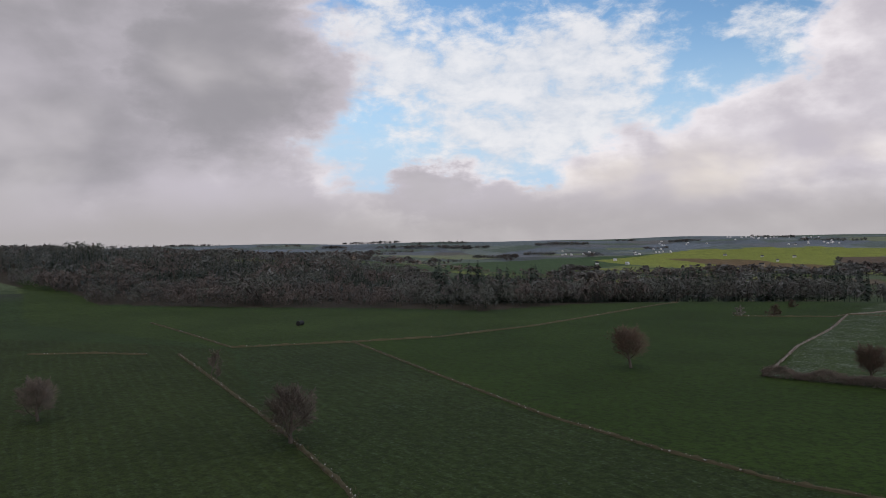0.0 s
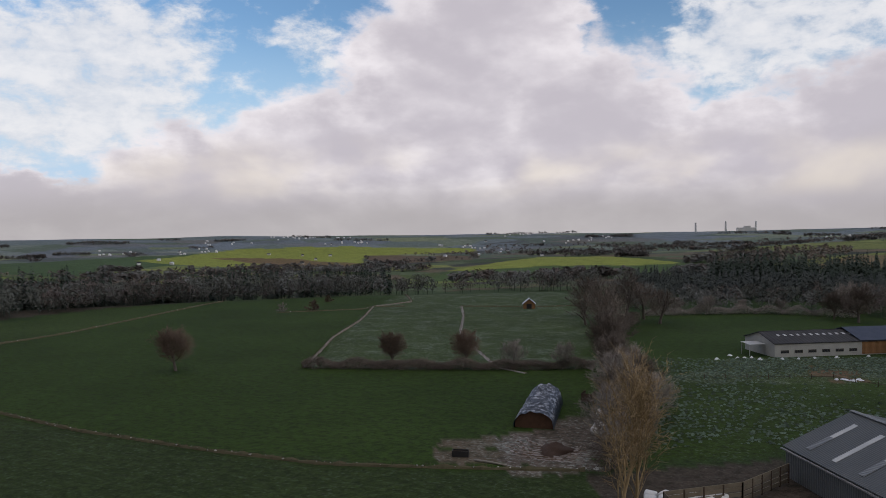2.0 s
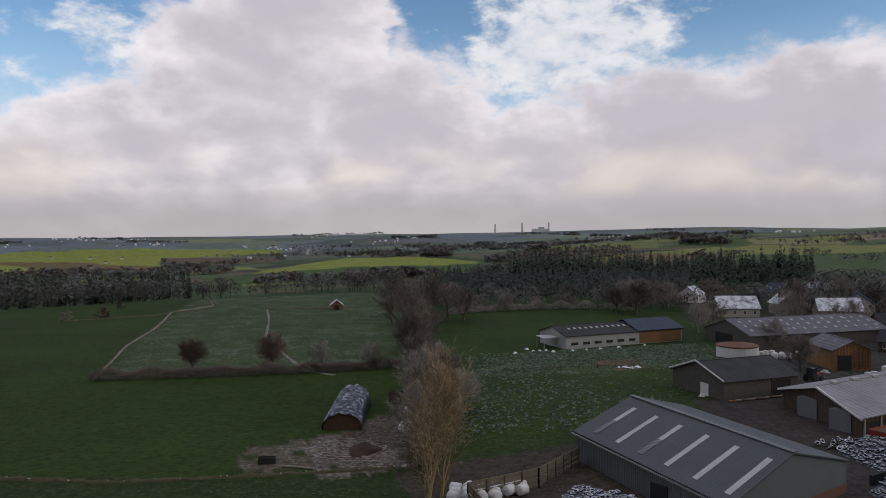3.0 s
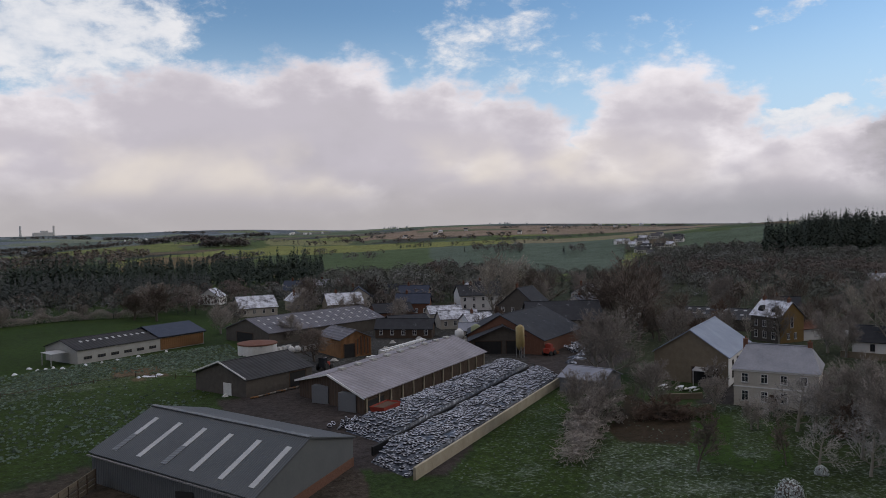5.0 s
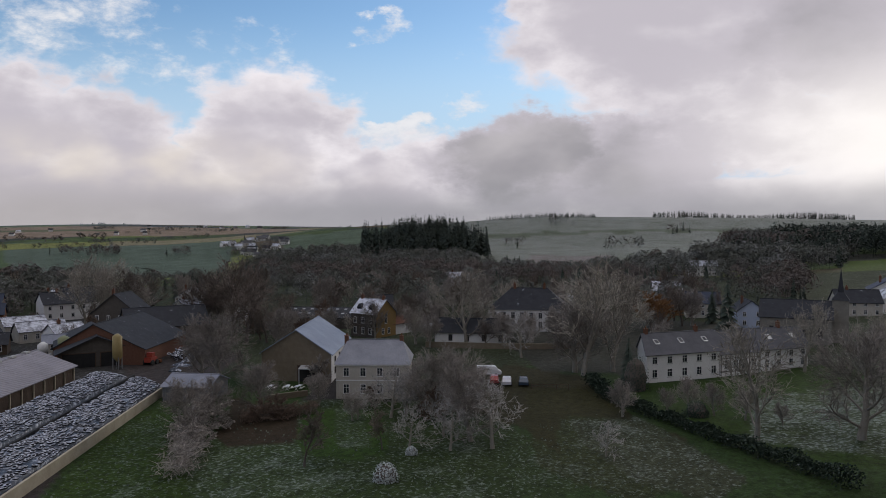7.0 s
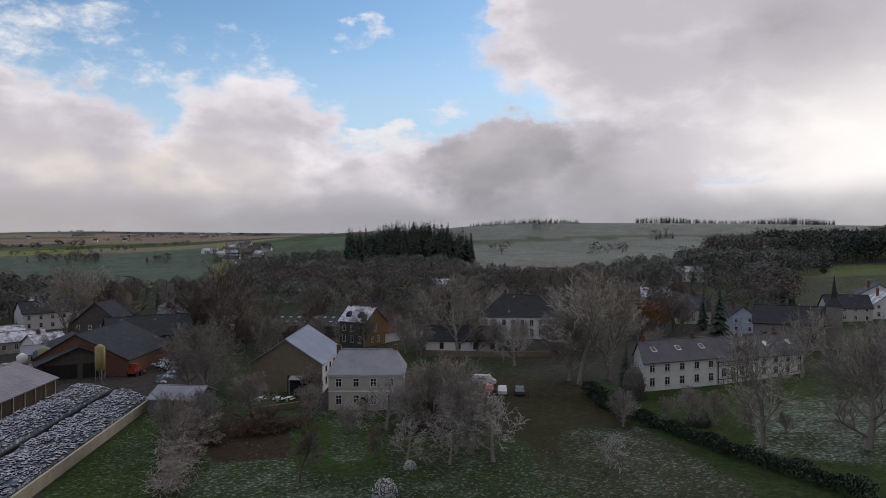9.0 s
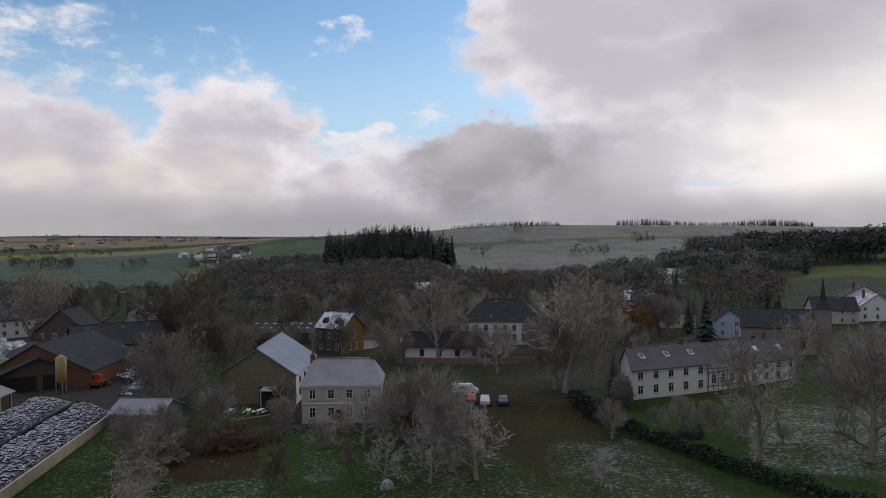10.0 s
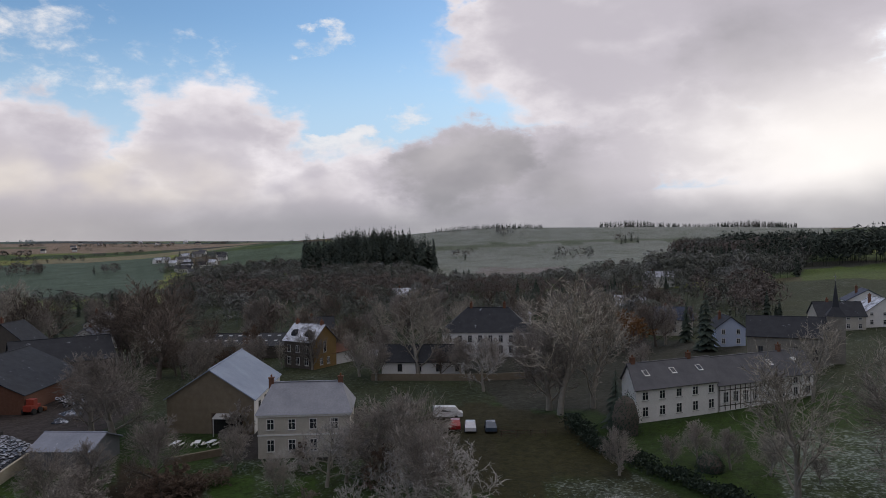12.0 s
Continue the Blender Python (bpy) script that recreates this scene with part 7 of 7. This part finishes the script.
def scatter(count, b0, b1, r0, r1, low, high, kinds, label):
    done = tries = 0
    while done < count and tries < 9000:
        tries += 1
        b, r = lot.uniform(b0, b1), lot.uniform(r0, r1)
        x, y = -math.sin(radians(b)) * r, math.cos(radians(b)) * r
        if any(math.hypot(x - cx, y - cy) < rad * 0.95 + 1.5 for cx, cy, rad in TAKEN) or open_field(x, y):
            continue
        key = lot.choice(kinds)
        plant(key, x, y, lot.uniform(low, high), LABEL[key] + label, lot.uniform(0, 360), "trees" + label, "shrub" if "shrub" in key else "tree", "shrub" if "shrub" in key else "tree")
        done += 1


scatter(75, -80, -20, 225, 330, 8, 13, ["wood_tree", "wood_tree2", "wood_tree", "plane2", "rime", "rime2"], " by the woods")
scatter(34, -60, -44, 186, 232, 5, 10, ["wood_tree2", "rime", "rime2", "plane2", "shrub"], " among houses")
scatter(12, -44, -22, 205, 250, 4, 7, ["wood_tree2", "rime2", "rime", "shrub"], " behind farms")
scatter(20, -76, -62, 188, 225, 6, 10, ["wood_tree2", "rime", "rime2", "plane"], " by the manor")
scatter(16, -62, -50, 118, 160, 3.5, 6.5, ["apple", "shrub_rime", "rime2", "shrub"], " in an orchard")
scatter(6, -88, -70, 112, 132, 3.5, 6, ["apple", "rime", "rime2"], " on a lawn")
# ---- banks, hedges and fences ----
def stone(shape, rng, x, y, z, r):
    """A small frosted field stone."""
    q = [(x + rng.gauss(0, r * 0.2) + dx * r, y + dy * r, z + dz * r) for dx, dy, dz in ((1, 0.2, 0), (-0.3, 0.9, 0), (-0.9, -0.3, 0), (0.3, -0.9, 0), (0.1, 0, 0.8), (0, 0.1, -0.9))]
    shape.add(q, [(0, 1, 4), (1, 2, 4), (2, 3, 4), (3, 0, 4), (1, 0, 5), (2, 1, 5), (3, 2, 5), (0, 3, 5)])


def bank(label, pts, w, h, seed, name="field_bank", material="dry_grass"):
    """A low uneven bank of dead grass and stones along a line."""
    rng = random.Random(seed)
    path = []
    for (xa, ya), (xb, yb) in zip(pts, pts[1:]):
        n = max(2, int(math.hypot(xb - xa, yb - ya) / 1.1))
        path += [(xa + (xb - xa) * i / n, ya + (yb - ya) * i / n) for i in range(n)]
    path.append(pts[-1])
    s = Shape()
    for i, (x, y) in enumerate(path):
        xa, ya = path[max(i - 1, 0)]
        xb, yb = path[min(i + 1, len(path) - 1)]
        d = Vector((xb - xa, yb - ya, 0)).normalized()
        n = Vector((-d.y, d.x, 0))
        z = ground_z(x, y)
        k = rng.uniform(0.6, 1.3)
        for f, hh in ((-0.5, -0.12), (-0.28, 0.6), (0.0, 1.0), (0.28, 0.55), (0.5, -0.12)):
            p = Vector((x, y, z)) + n * (f * w * k + rng.uniform(-0.08, 0.08) * w)
            s.v.append((p.x, p.y, z + hh * h * k * rng.uniform(0.7, 1.2)))
    for i in range(len(path) - 1):
        for j in range(4):
            k = i * 5 + j
            s.f.append((k, k + 5, k + 6, k + 1))
    tufts, stones = Shape(), Shape()
    for x, y in path:
        if rng.random() < 0.8:
            stone(stones, rng, x + rng.gauss(0, w * 0.25), y + rng.gauss(0, w * 0.25), ground_z(x, y) + h * 0.7, rng.uniform(0.06, 0.2))
        for _ in range(7):
            p = Vector((x + rng.gauss(0, 0.4), y + rng.gauss(0, 0.4), ground_z(x, y) + 0.1))
            twig(tufts, p, p + Vector((rng.gauss(0, 0.15), rng.gauss(0, 0.15), rng.uniform(0.3, 0.8) * (h + 0.3))), 0.05)
    ob = thing(name, label, "field bank", (0, 0, 0), group="field banks")
    part("turf", s.mesh("turf", material), ob)
    tagged(part("stones", stones.mesh("stones", "field_stone"), ob), kind="stuff")
    tagged(part("dead_grass", tufts.mesh("dead_grass", "dry_grass"), ob), kind="stuff")
    return ob


bank("stony bank with dead grass between two sown fields", [(-205.6, 73.8), (-145.4, 62.5), (-111.5, 55.9), (-79, 48.2), (-62, 42), (-40, 33)], 0.8, 0.5, 1)
bank("pale grassy bank curving across the fields", [(-190.6, 119.7), (-129.7, 103.3), (-88.8, 92.8), (-63.1, 89.3), (-45.4, 88.2), (-31, 90.9), (-19.5, 93.4), (-12.8, 94.9)], 0.7, 0.4, 2)
bank("grassy bank along the far edge of a field", [(-237.6, 43.3), (-225, 58), (-211.9, 67.3)], 0.8, 0.45, 3)
bank("dark grassy bank between two pastures", [(-207.2, 89.4), (-199, 104), (-190.6, 119.7), (-180.7, 143.7), (-178.8, 183.1), (-194.6, 286.7)], 0.8, 0.5, 4)
bank("grassy bank running up the far pasture", [(-294.6, 95.6), (-250, 93), (-208.7, 89.5)], 0.8, 0.45, 5)
bank("old track bank beside the frosted field", [(-81.5, 149.8), (-88, 170), (-96.4, 194.6), (-106, 235), (-119.8, 278.1), (-112, 300), (-133.5, 349.5)], 0.75, 0.4, 6, "field_bank", "frozen_mud")
bank("pale trodden track through the frosted field", [(-86.5, 287.4), (-76, 255), (-65.6, 216.8), (-52, 185), (-40.6, 161.4), (-33, 156)], 0.9, 0.16, 7, "field_track", "frozen_mud_pale")
bank("field edge of dead grass", [(-146, 250), (-120, 268), (-119.8, 278.1), (-108, 282)], 1.0, 0.35, 8)
bank("grassy field edge beyond the hut", [(-86, 287), (-59, 290), (-40, 300)], 1.0, 0.35, 9)
hedge("bare brown hedge along the frosted field", [(-81.5, 149.8), (-63, 153.5), (-50.7, 156.1), (-35, 160), (-20.2, 165.6)], 2.3, 2.2, "twig_brown", 1, 150)
hedge("rough bare hedge beside the farm lane", [(-10, 92), (-9.5, 105), (-9.5, 120), (-11, 140), (-16, 165), (-20, 185), (-21, 215), (-18, 250)], 4.2, 4.0, "twig_brown", 2, 110)
hedge("frosted bushes along the far side of the meadow", [(-16, 268), (0, 277), (20, 284), (38, 283), (50, 276)], 3.0, 3.0, "twig_rime", 3, 110)
hedge("dark laurel hedge along the garden", [(139.3, 49.1), (127.2, 41.6), (116.4, 28.0), (103.2, 11.8), (96, 3)], 2.4, 2.2, "evergreen", 4, 160)
hedge("scrub of frosted bushes between the gardens", [(61.5, 72.4), (70, 80), (79.4, 90.2), (88, 97)], 2.6, 3.4, "twig_rime", 5, 90)
hedge("brown shrubbery at the lawn's edge", [(84, 84), (90, 83), (95, 79)], 2.2, 2.4, "twig_red", 6, 90)


def post_fence(label, pts, h=1.1, step=4.0, rails=2):
    ob = thing("fence", label, "fence", (0, 0, 0), group="fences")
    me = Shape().bar((0, 0, -0.2), (0, 0, h), 0.12, 0.12).mesh("post", "wood_dark")
    for (xa, ya), (xb, yb) in zip(pts, pts[1:]):
        n = max(1, int(math.hypot(xb - xa, yb - ya) / step))
        za, zb = ground_z(xa, ya), ground_z(xb, yb)
        for i in range(n + 1):
            f = i / n
            part("post", me, ob, at=(xa + (xb - xa) * f, ya + (yb - ya) * f, za + (zb - za) * f))
        for k in range(rails):
            z = h * (0.5 + 0.42 * k)
            part("rail", Shape().bar((xa, ya, za + z), (xb, yb, zb + z), 0.05, 0.08).mesh("rail", "wood_dark"), ob)
    return ob


post_fence("post and rail fence along the farm lane", [(-51.9, 326.2), (-40, 285), (-31.5, 246.5), (-26, 215)], 1.2, 3.0)
post_fence("fence along the vegetable field", [(2, 160), (26, 166), (36, 157)], 1.0, 4.0, 1)
post_fence("rail fence beside the car park", [(128.5, 56.5), (131.5, 50.5)], 1.0, 2.0)
park = low_wall("park_wall", "long low stone wall below the manor house", [(160, 98.5), (168, 78), (178, 62.6)], 1.4, 0.5, "stone_wall")
lane = low_wall("garden_wall", "low stone wall round the garden", [(97, 92), (104, 88.5)], 1.0, 0.4, "stone_wall")

far = Shape()
ham = random.Random(9)
hamlets = [(ham.uniform(6, 46), ham.uniform(2700, 4200)) for _ in range(11)] + [(ham.uniform(-40, 6), ham.uniform(2300, 3600)) for _ in range(5)]
for number in range(130):
    b, r = hamlets[number % len(hamlets)]
    b, r = b + ham.gauss(0, 0.9), r + ham.gauss(0, 90)
    x, y = -math.sin(radians(b)) * r, math.cos(radians(b)) * r
    z, w, d, h = ground_z(x, y), ham.uniform(2.2, 4.2), 3, ham.uniform(2.4, 3.6)
    far.box(x - w, y - d, z - 1, x + w, y + d, z + h)
    far.add([(x - w, y - d, z + h), (x + w, y - d, z + h), (x + w, y + d, z + h), (x - w, y + d, z + h), (x - w, y, z + h + 2.6), (x + w, y, z + h + 2.6)], [(0, 1, 5, 4), (2, 3, 4, 5), (1, 2, 5), (3, 0, 4)])
thing("far_houses", "scattered pale houses of far villages on the plain", "houses", (0, 0, 0), kind="stuff", data=far.mesh("far_houses", "white_wall"))

# far chimney stacks with steam over a mill
for b, r, h in ((-0.15, 4300, 52), (-2.15, 4300, 54), (-4.1, 4300, 50)):
    x, y = -math.sin(radians(b)) * r, math.cos(radians(b)) * r
    thing("chimney_stack", "far white factory chimney on the horizon", "chimney", (x, y, ground_z(x, y)), group="far chimneys", data=Shape().tube([(0, 0, -3), (0, 0, h)], [6, 4.5], 12).mesh("chimney_stack", "frame_white"))
fx, fy = -math.sin(radians(-3.6)) * 4300, math.cos(radians(-3.6)) * 4300
thing("factory", "far pale factory halls on the horizon", "factory", (fx, fy, ground_z(fx, fy)), 5, data=Shape().box(-55, -20, -3, 30, 20, 17).box(-20, -20, 16.9, 10, 20, 26).mesh("factory", "frame_white"))
# ---- woods ----
def clump(x, y, k=1.0):
    """A soft unevenness between about -1 and 1, by place."""
    return (np.sin(x / 31 * k + 1.1) * np.cos(y / 27 * k) + np.sin((x * 0.7 + y) / 19 * k) * 0.6 + np.sin((x - 1.6 * y) / 53 * k + 2) * 0.7) / 1.7


def woods(name, label, spots, leaf, kinds="broad", seed=0, low=8.0, high=14.0, bits=150, category="woods", fat=1.0, thin=0.0, fields=False):
    """Far woods, each tree a ragged round crown of many boughs and twigs over a stem, all in one mesh."""
    rng = np.random.RandomState(seed)
    vs, fs, ms, n = [], [], [], 0
    leaf = leaf if isinstance(leaf, (list, tuple)) else [leaf]
    spots = np.asarray(spots, float)
    if not fields:
        spots = spots[~open_field(spots[:, 0], spots[:, 1])]
    lump = clump(spots[:, 0], spots[:, 1])
    if thin:
        keep = lump + rng.normal(0, 0.25, len(lump)) > thin - 1
        spots, lump = spots[keep], lump[keep]
    zs = hgt(spots[:, 0], spots[:, 1])
    tri = np.arange(3)
    for (x, y), z, lp in zip(spots, zs, lump):
        h = rng.uniform(low, high) * (1 + 0.32 * lp)
        mi = min(len(leaf) - 1, max(0, int((0.5 + 0.5 * math.sin(x / 47 + 2 * lp) + rng.normal(0, 0.28)) * len(leaf))))
        conif = kinds == "conifer" or (kinds == "mixed" and lp < -0.25 and rng.rand() < 0.6)
        k = bits
        a = rng.rand(k) * 6.283
        if conif:
            h *= 1.1
            f = rng.rand(k) ** 0.8
            rr = (h * 0.19 * (1 - f) ** 0.8 + 0.15) * rng.uniform(0.6, 1.25, k)
            root = np.stack([np.cos(a) * rr * 0.2, np.sin(a) * rr * 0.2, h * (0.08 + 0.92 * f)], 1)
            tip = np.stack([np.cos(a) * rr, np.sin(a) * rr, root[:, 2] - rr * 0.5], 1)
            wide = rr[:, None] * 0.3 + 0.1
        else:
            u = rng.normal(size=(k, 3)) + [0, 0, 0.35]
            u /= np.linalg.norm(u, axis=1)[:, None]
            w = h * rng.uniform(0.34, 0.5)
            size = np.array([w, w, h * 0.42])
            # boughs push the crown out in a few directions
            bough = rng.normal(size=(6, 3))
            bough /= np.linalg.norm(bough, axis=1)[:, None]
            out = 0.72 + 0.36 * (np.clip(u @ bough.T, 0, 1) ** 5).max(1)[:, None]
            spray = (np.arange(k) % 10 < 7)[:, None]
            root = np.array([0, 0, h * 0.55]) + u * size * out * np.where(spray, rng.uniform(0.72, 1.0, (k, 1)), rng.uniform(0.6, 0.95, (k, 1)))
            way = np.where(spray, np.cross(u, rng.normal(size=(k, 3))) + rng.normal(size=(k, 3)) * 0.3, u * 0.7 + rng.normal(size=(k, 3)) * 0.45 + [0, 0, 0.25])
            tip = root + way * h * np.where(spray, 0.085, rng.uniform(0.07, 0.13, (k, 1))) * (120.0 / k) ** 0.3
            wide = h * fat * np.where(spray, 0.042, 0.008) * (120.0 / k) ** 0.5 * rng.uniform(0.6, 1.4, (k, 1))
        side = np.stack([-np.sin(a), np.cos(a), rng.normal(size=k) * 0.35], 1) * wide
        corner = np.stack([root + side, tip, root - side], 1)
        out_way = corner.mean(1) - [0, 0, h * (0.3 if conif else 0.45)]
        turned = (np.cross(corner[:, 1] - corner[:, 0], corner[:, 2] - corner[:, 0]) * out_way).sum(1) < 0
        corner[turned] = corner[turned][:, ::-1]
        vs.append(corner.reshape(-1, 3) + [x, y, z - 0.3])
        fs.append(n + np.arange(3 * k).reshape(-1, 3))
        ms.append(np.full(k, len(leaf) if conif and kinds == "mixed" else mi))
        n += 3 * k
        t = 0.014 * h
        vs.append(np.array([(x - t, y, z - 0.5), (x + t, y, z - 0.5), (x, y + t, z - 0.5), (x, y, z + h * 0.75)]))
        fs.append(np.array([(n, n + 1, n + 3), (n + 1, n + 2, n + 3)]))
        ms.append(np.full(2, len(leaf)))
        n += 4
    v = np.concatenate(vs).astype(np.float32)
    f = np.concatenate(fs).astype(np.int32)
    me = bpy.data.meshes.new(name)
    me.vertices.add(len(v))
    me.vertices.foreach_set("co", v.ravel())
    me.loops.add(f.size)
    me.loops.foreach_set("vertex_index", f.ravel())
    me.polygons.add(len(f))
    me.polygons.foreach_set("loop_start", np.arange(0, f.size, 3, dtype=np.int32))
    for m in (*leaf, "needles"):
        me.materials.append(M[m])
    me.polygons.foreach_set("material_index", np.concatenate(ms).astype(np.int32))
    me.update(calc_edges=True)
    return thing(name, label, category, (0, 0, 0), kind="stuff", data=me)


WOOD = ("wood_far", "wood_far_red", "wood_far_rime")


def polar(count, seed, b0, b1, r0, r1, power=0.5):
    """Places spread over a band of bearings and distances; r0 and r1 are numbers or functions of the bearing."""
    rng = np.random.RandomState(seed)
    b = rng.uniform(b0, b1, count)
    lo, hi = (r0(b) if callable(r0) else r0), (r1(b) if callable(r1) else r1)
    r = lo + (hi - lo) * rng.rand(count) ** (1 / (2 * power) if power else 1)
    a = np.radians(b)
    return np.stack([-np.sin(a) * r, np.cos(a) * r], 1)


def edge(b):
    """The near edge of the forest in the west, by bearing."""
    return np.interp(b, [5, 12, 20, 27, 34, 42, 48, 60, 76, 84, 100], [440, 440, 405, 360, 362, 340, 305, 342, 400, 640, 700])


def heap_of(count, seed, b, db, r, dr):
    """Places crowded round one bearing and distance."""
    rng = np.random.RandomState(seed)
    b, r = np.radians(b + rng.normal(0, db, count).clip(-2 * db, 2 * db)), r + rng.normal(0, dr, count)
    return np.stack([-np.sin(b) * r, np.cos(b) * r], 1)


def clusters(count, per, seed, b0, b1, r0, r1, size):
    """Copses and hedgerows strewn over the far land."""
    rng = np.random.RandomState(seed)
    out = []
    for _ in range(count):
        b, r = radians(rng.uniform(b0, b1)), r0 * (r1 / r0) ** rng.rand()
        x, y = -math.sin(b) * r, math.cos(b) * r
        a = b + rng.uniform(-0.5, 0.5)
        n = int(per * rng.uniform(0.4, 1.6))
        ln, wd = size * rng.uniform(0.5, 2.2) * (r / 1500) ** 0.5, size * rng.uniform(0.06, 0.5)
        u, v = rng.uniform(-1, 1, n) * ln, rng.uniform(-1, 1, n) * wd
        out.append(np.stack([x + math.cos(a) * u - math.sin(a) * v, y + math.sin(a) * u + math.cos(a) * v], 1))
    return np.concatenate(out)


VALE = ("wood_far_olive", "wood_far_rime", "wood_far", "wood_far_olive", "wood_far_red")


def vale(b):
    """The far edge of the valley woods behind the village, by bearing."""
    return np.interp(b, [-97, -86, -80, -72, -64, -58, -52, -47, -43, -36, -30, -22], [330, 360, 600, 545, 545, 580, 760, 740, 430, 420, 430, 470])


woods("forest", "dense bare mixed forest on the slope beyond the fields", polar(900, 1, 36, 98, edge, lambda b: edge(b) + 90, 0.5), ("wood_far_red", "wood_far", "wood_far_olive"), "broad", 1, 7, 11, 120)
woods("forest", "dense bare mixed forest climbing the hill", polar(1700, 61, 36, 98, lambda b: edge(b) + 60, lambda b: edge(b) + 480, 0.6), ("wood_far_olive", "needles_rime", "wood_far_olive", "wood_far"), "mixed", 61, 7, 11, 80)
woods("conifer_wood", "frosted young conifer plantation on the rounded hill", polar(2200, 62, 54, 82, lambda b: edge(b) + 45, lambda b: edge(b) + 330, 0.6), ("needles_rime", "needles"), "conifer", 62, 6.5, 10, 45)
woods("forest", "frost-touched plantation on a rounded hill", polar(1100, 2, 50, 98, lambda b: edge(b) + 110, lambda b: edge(b) + 560), VALE, "mixed", 2, 9, 14, 60)
woods("conifer_wood", "dark spruce wood in the valley", polar(900, 3, 22, 52, lambda b: edge(b) + 30, lambda b: edge(b) + 330), "needles", "conifer", 3, 10, 16, 70)
woods("tree_belt", "belt of bare trees along the far side of the fields", polar(330, 4, 2, 46, edge, lambda b: edge(b) + 60), VALE, "broad", 4, 7, 12, thin=0.5)
woods("conifer_wood", "frosted young spruce plantation behind the meadow", polar(480, 5, -14, 4, 330, 430), "needles_rime", "conifer", 5, 9, 12, 80)
woods("conifer_wood", "dark spruce wood above the farm", polar(800, 6, -22, -1, 450, 800), "needles", "conifer", 6, 13, 20, 70)
woods("tree_belt", "bare trees and bushes along the meadow", polar(200, 7, -28, 6, 280, 345), VALE, "broad", 7, 5, 10)
woods("wooded_valley", "bare woodland in the valley behind the village", polar(1400, 8, -85, -22, 262, vale, 0.6), VALE, "mixed", 8, 7, 12.5, 230, thin=0.5)
woods("wooded_valley", "bare woodland climbing the slope behind the village", polar(900, 13, -62, -45, 400, vale, 0.55), VALE, "mixed", 13, 8, 13, 170, thin=0.4)
woods("wooded_valley", "bare grey trees below the hillside pasture", polar(330, 20, -80, -60, 420, vale, 0.55), VALE, "broad", 20, 7, 12, 150)
woods("wooded_valley", "brown wooded slope below the ridge", polar(800, 14, -88, -78, 470, 760, 0.55), VALE, "mixed", 14, 11, 17, 120)
woods("conifer_wood", "dense dark spruce copse on the hill", heap_of(480, 9, -58.4, 2.3, 660, 30), "needles", "conifer", 9, 20, 26, 80, fields=True)
woods("conifer_wood", "spruce forest on the ridge", polar(500, 10, -100, -83, 560, 760), "needles", "mixed", 10, 13, 20, 80)
woods("tree_row", "row of trees along the hill's crest", polar(260, 15, -71, -63, 1050, 1090), ("wood_far", "needles"), "conifer", 15, 3, 7, 30, fields=True)
woods("tree_row", "low wood on the far crest", polar(520, 19, -88, -75, 1080, 1130), ("needles", "wood_far"), "conifer", 19, 5, 7.5, 30, fields=True)
for seed, (b, r, n) in enumerate(((-34, 960, 14), (-36, 930, 20), (-41, 900, 10), (-65, 820, 7), (-73, 760, 8), (-68, 980, 9), (-77, 900, 10), (-62, 740, 6), (-25, 950, 12), (-22, 1150, 16), (-29, 1240, 30))):
    woods("tree_row", "clump of bare trees and conifers on the far pasture", heap_of(n, 40 + seed, b, 0.7, r, 12), WOOD, "mixed", 40 + seed, 7, 13, 70, fields=True)
woods("tree_row", "dark trees between the houses of the far hamlet", heap_of(70, 71, -46.0, 1.3, 850, 80), VALE, "mixed", 71, 6, 11, 70, fields=True)
woods("far_woods", "woods and copses across the plain", clusters(165, 80, 12, -16, 92, 950, 4300, 46), WOOD, "mixed", 12, 8, 14, bits=14, fat=2.4)
woods("far_woods", "small copses and garden trees along the far crest", clusters(26, 22, 77, -52, -16, 1150, 2150, 34), VALE, "broad", 77, 4, 8, bits=34, fat=1.5, fields=True)
woods("far_woods", "brown wooded hills across the valley", np.concatenate([polar(700, 30, -12, 15, 2250, 2950), polar(420, 31, 15.5, 23, 1800, 2450), polar(420, 32, -10, -1, 1150, 1600), polar(500, 33, 24, 60, 950, 1350), polar(260, 34, -36, -18, 1320, 1800)]), ("twig_brown", "wood_far", "wood_far_red"), "broad", 18, 8, 13, bits=22, fat=2.2, thin=0.75)
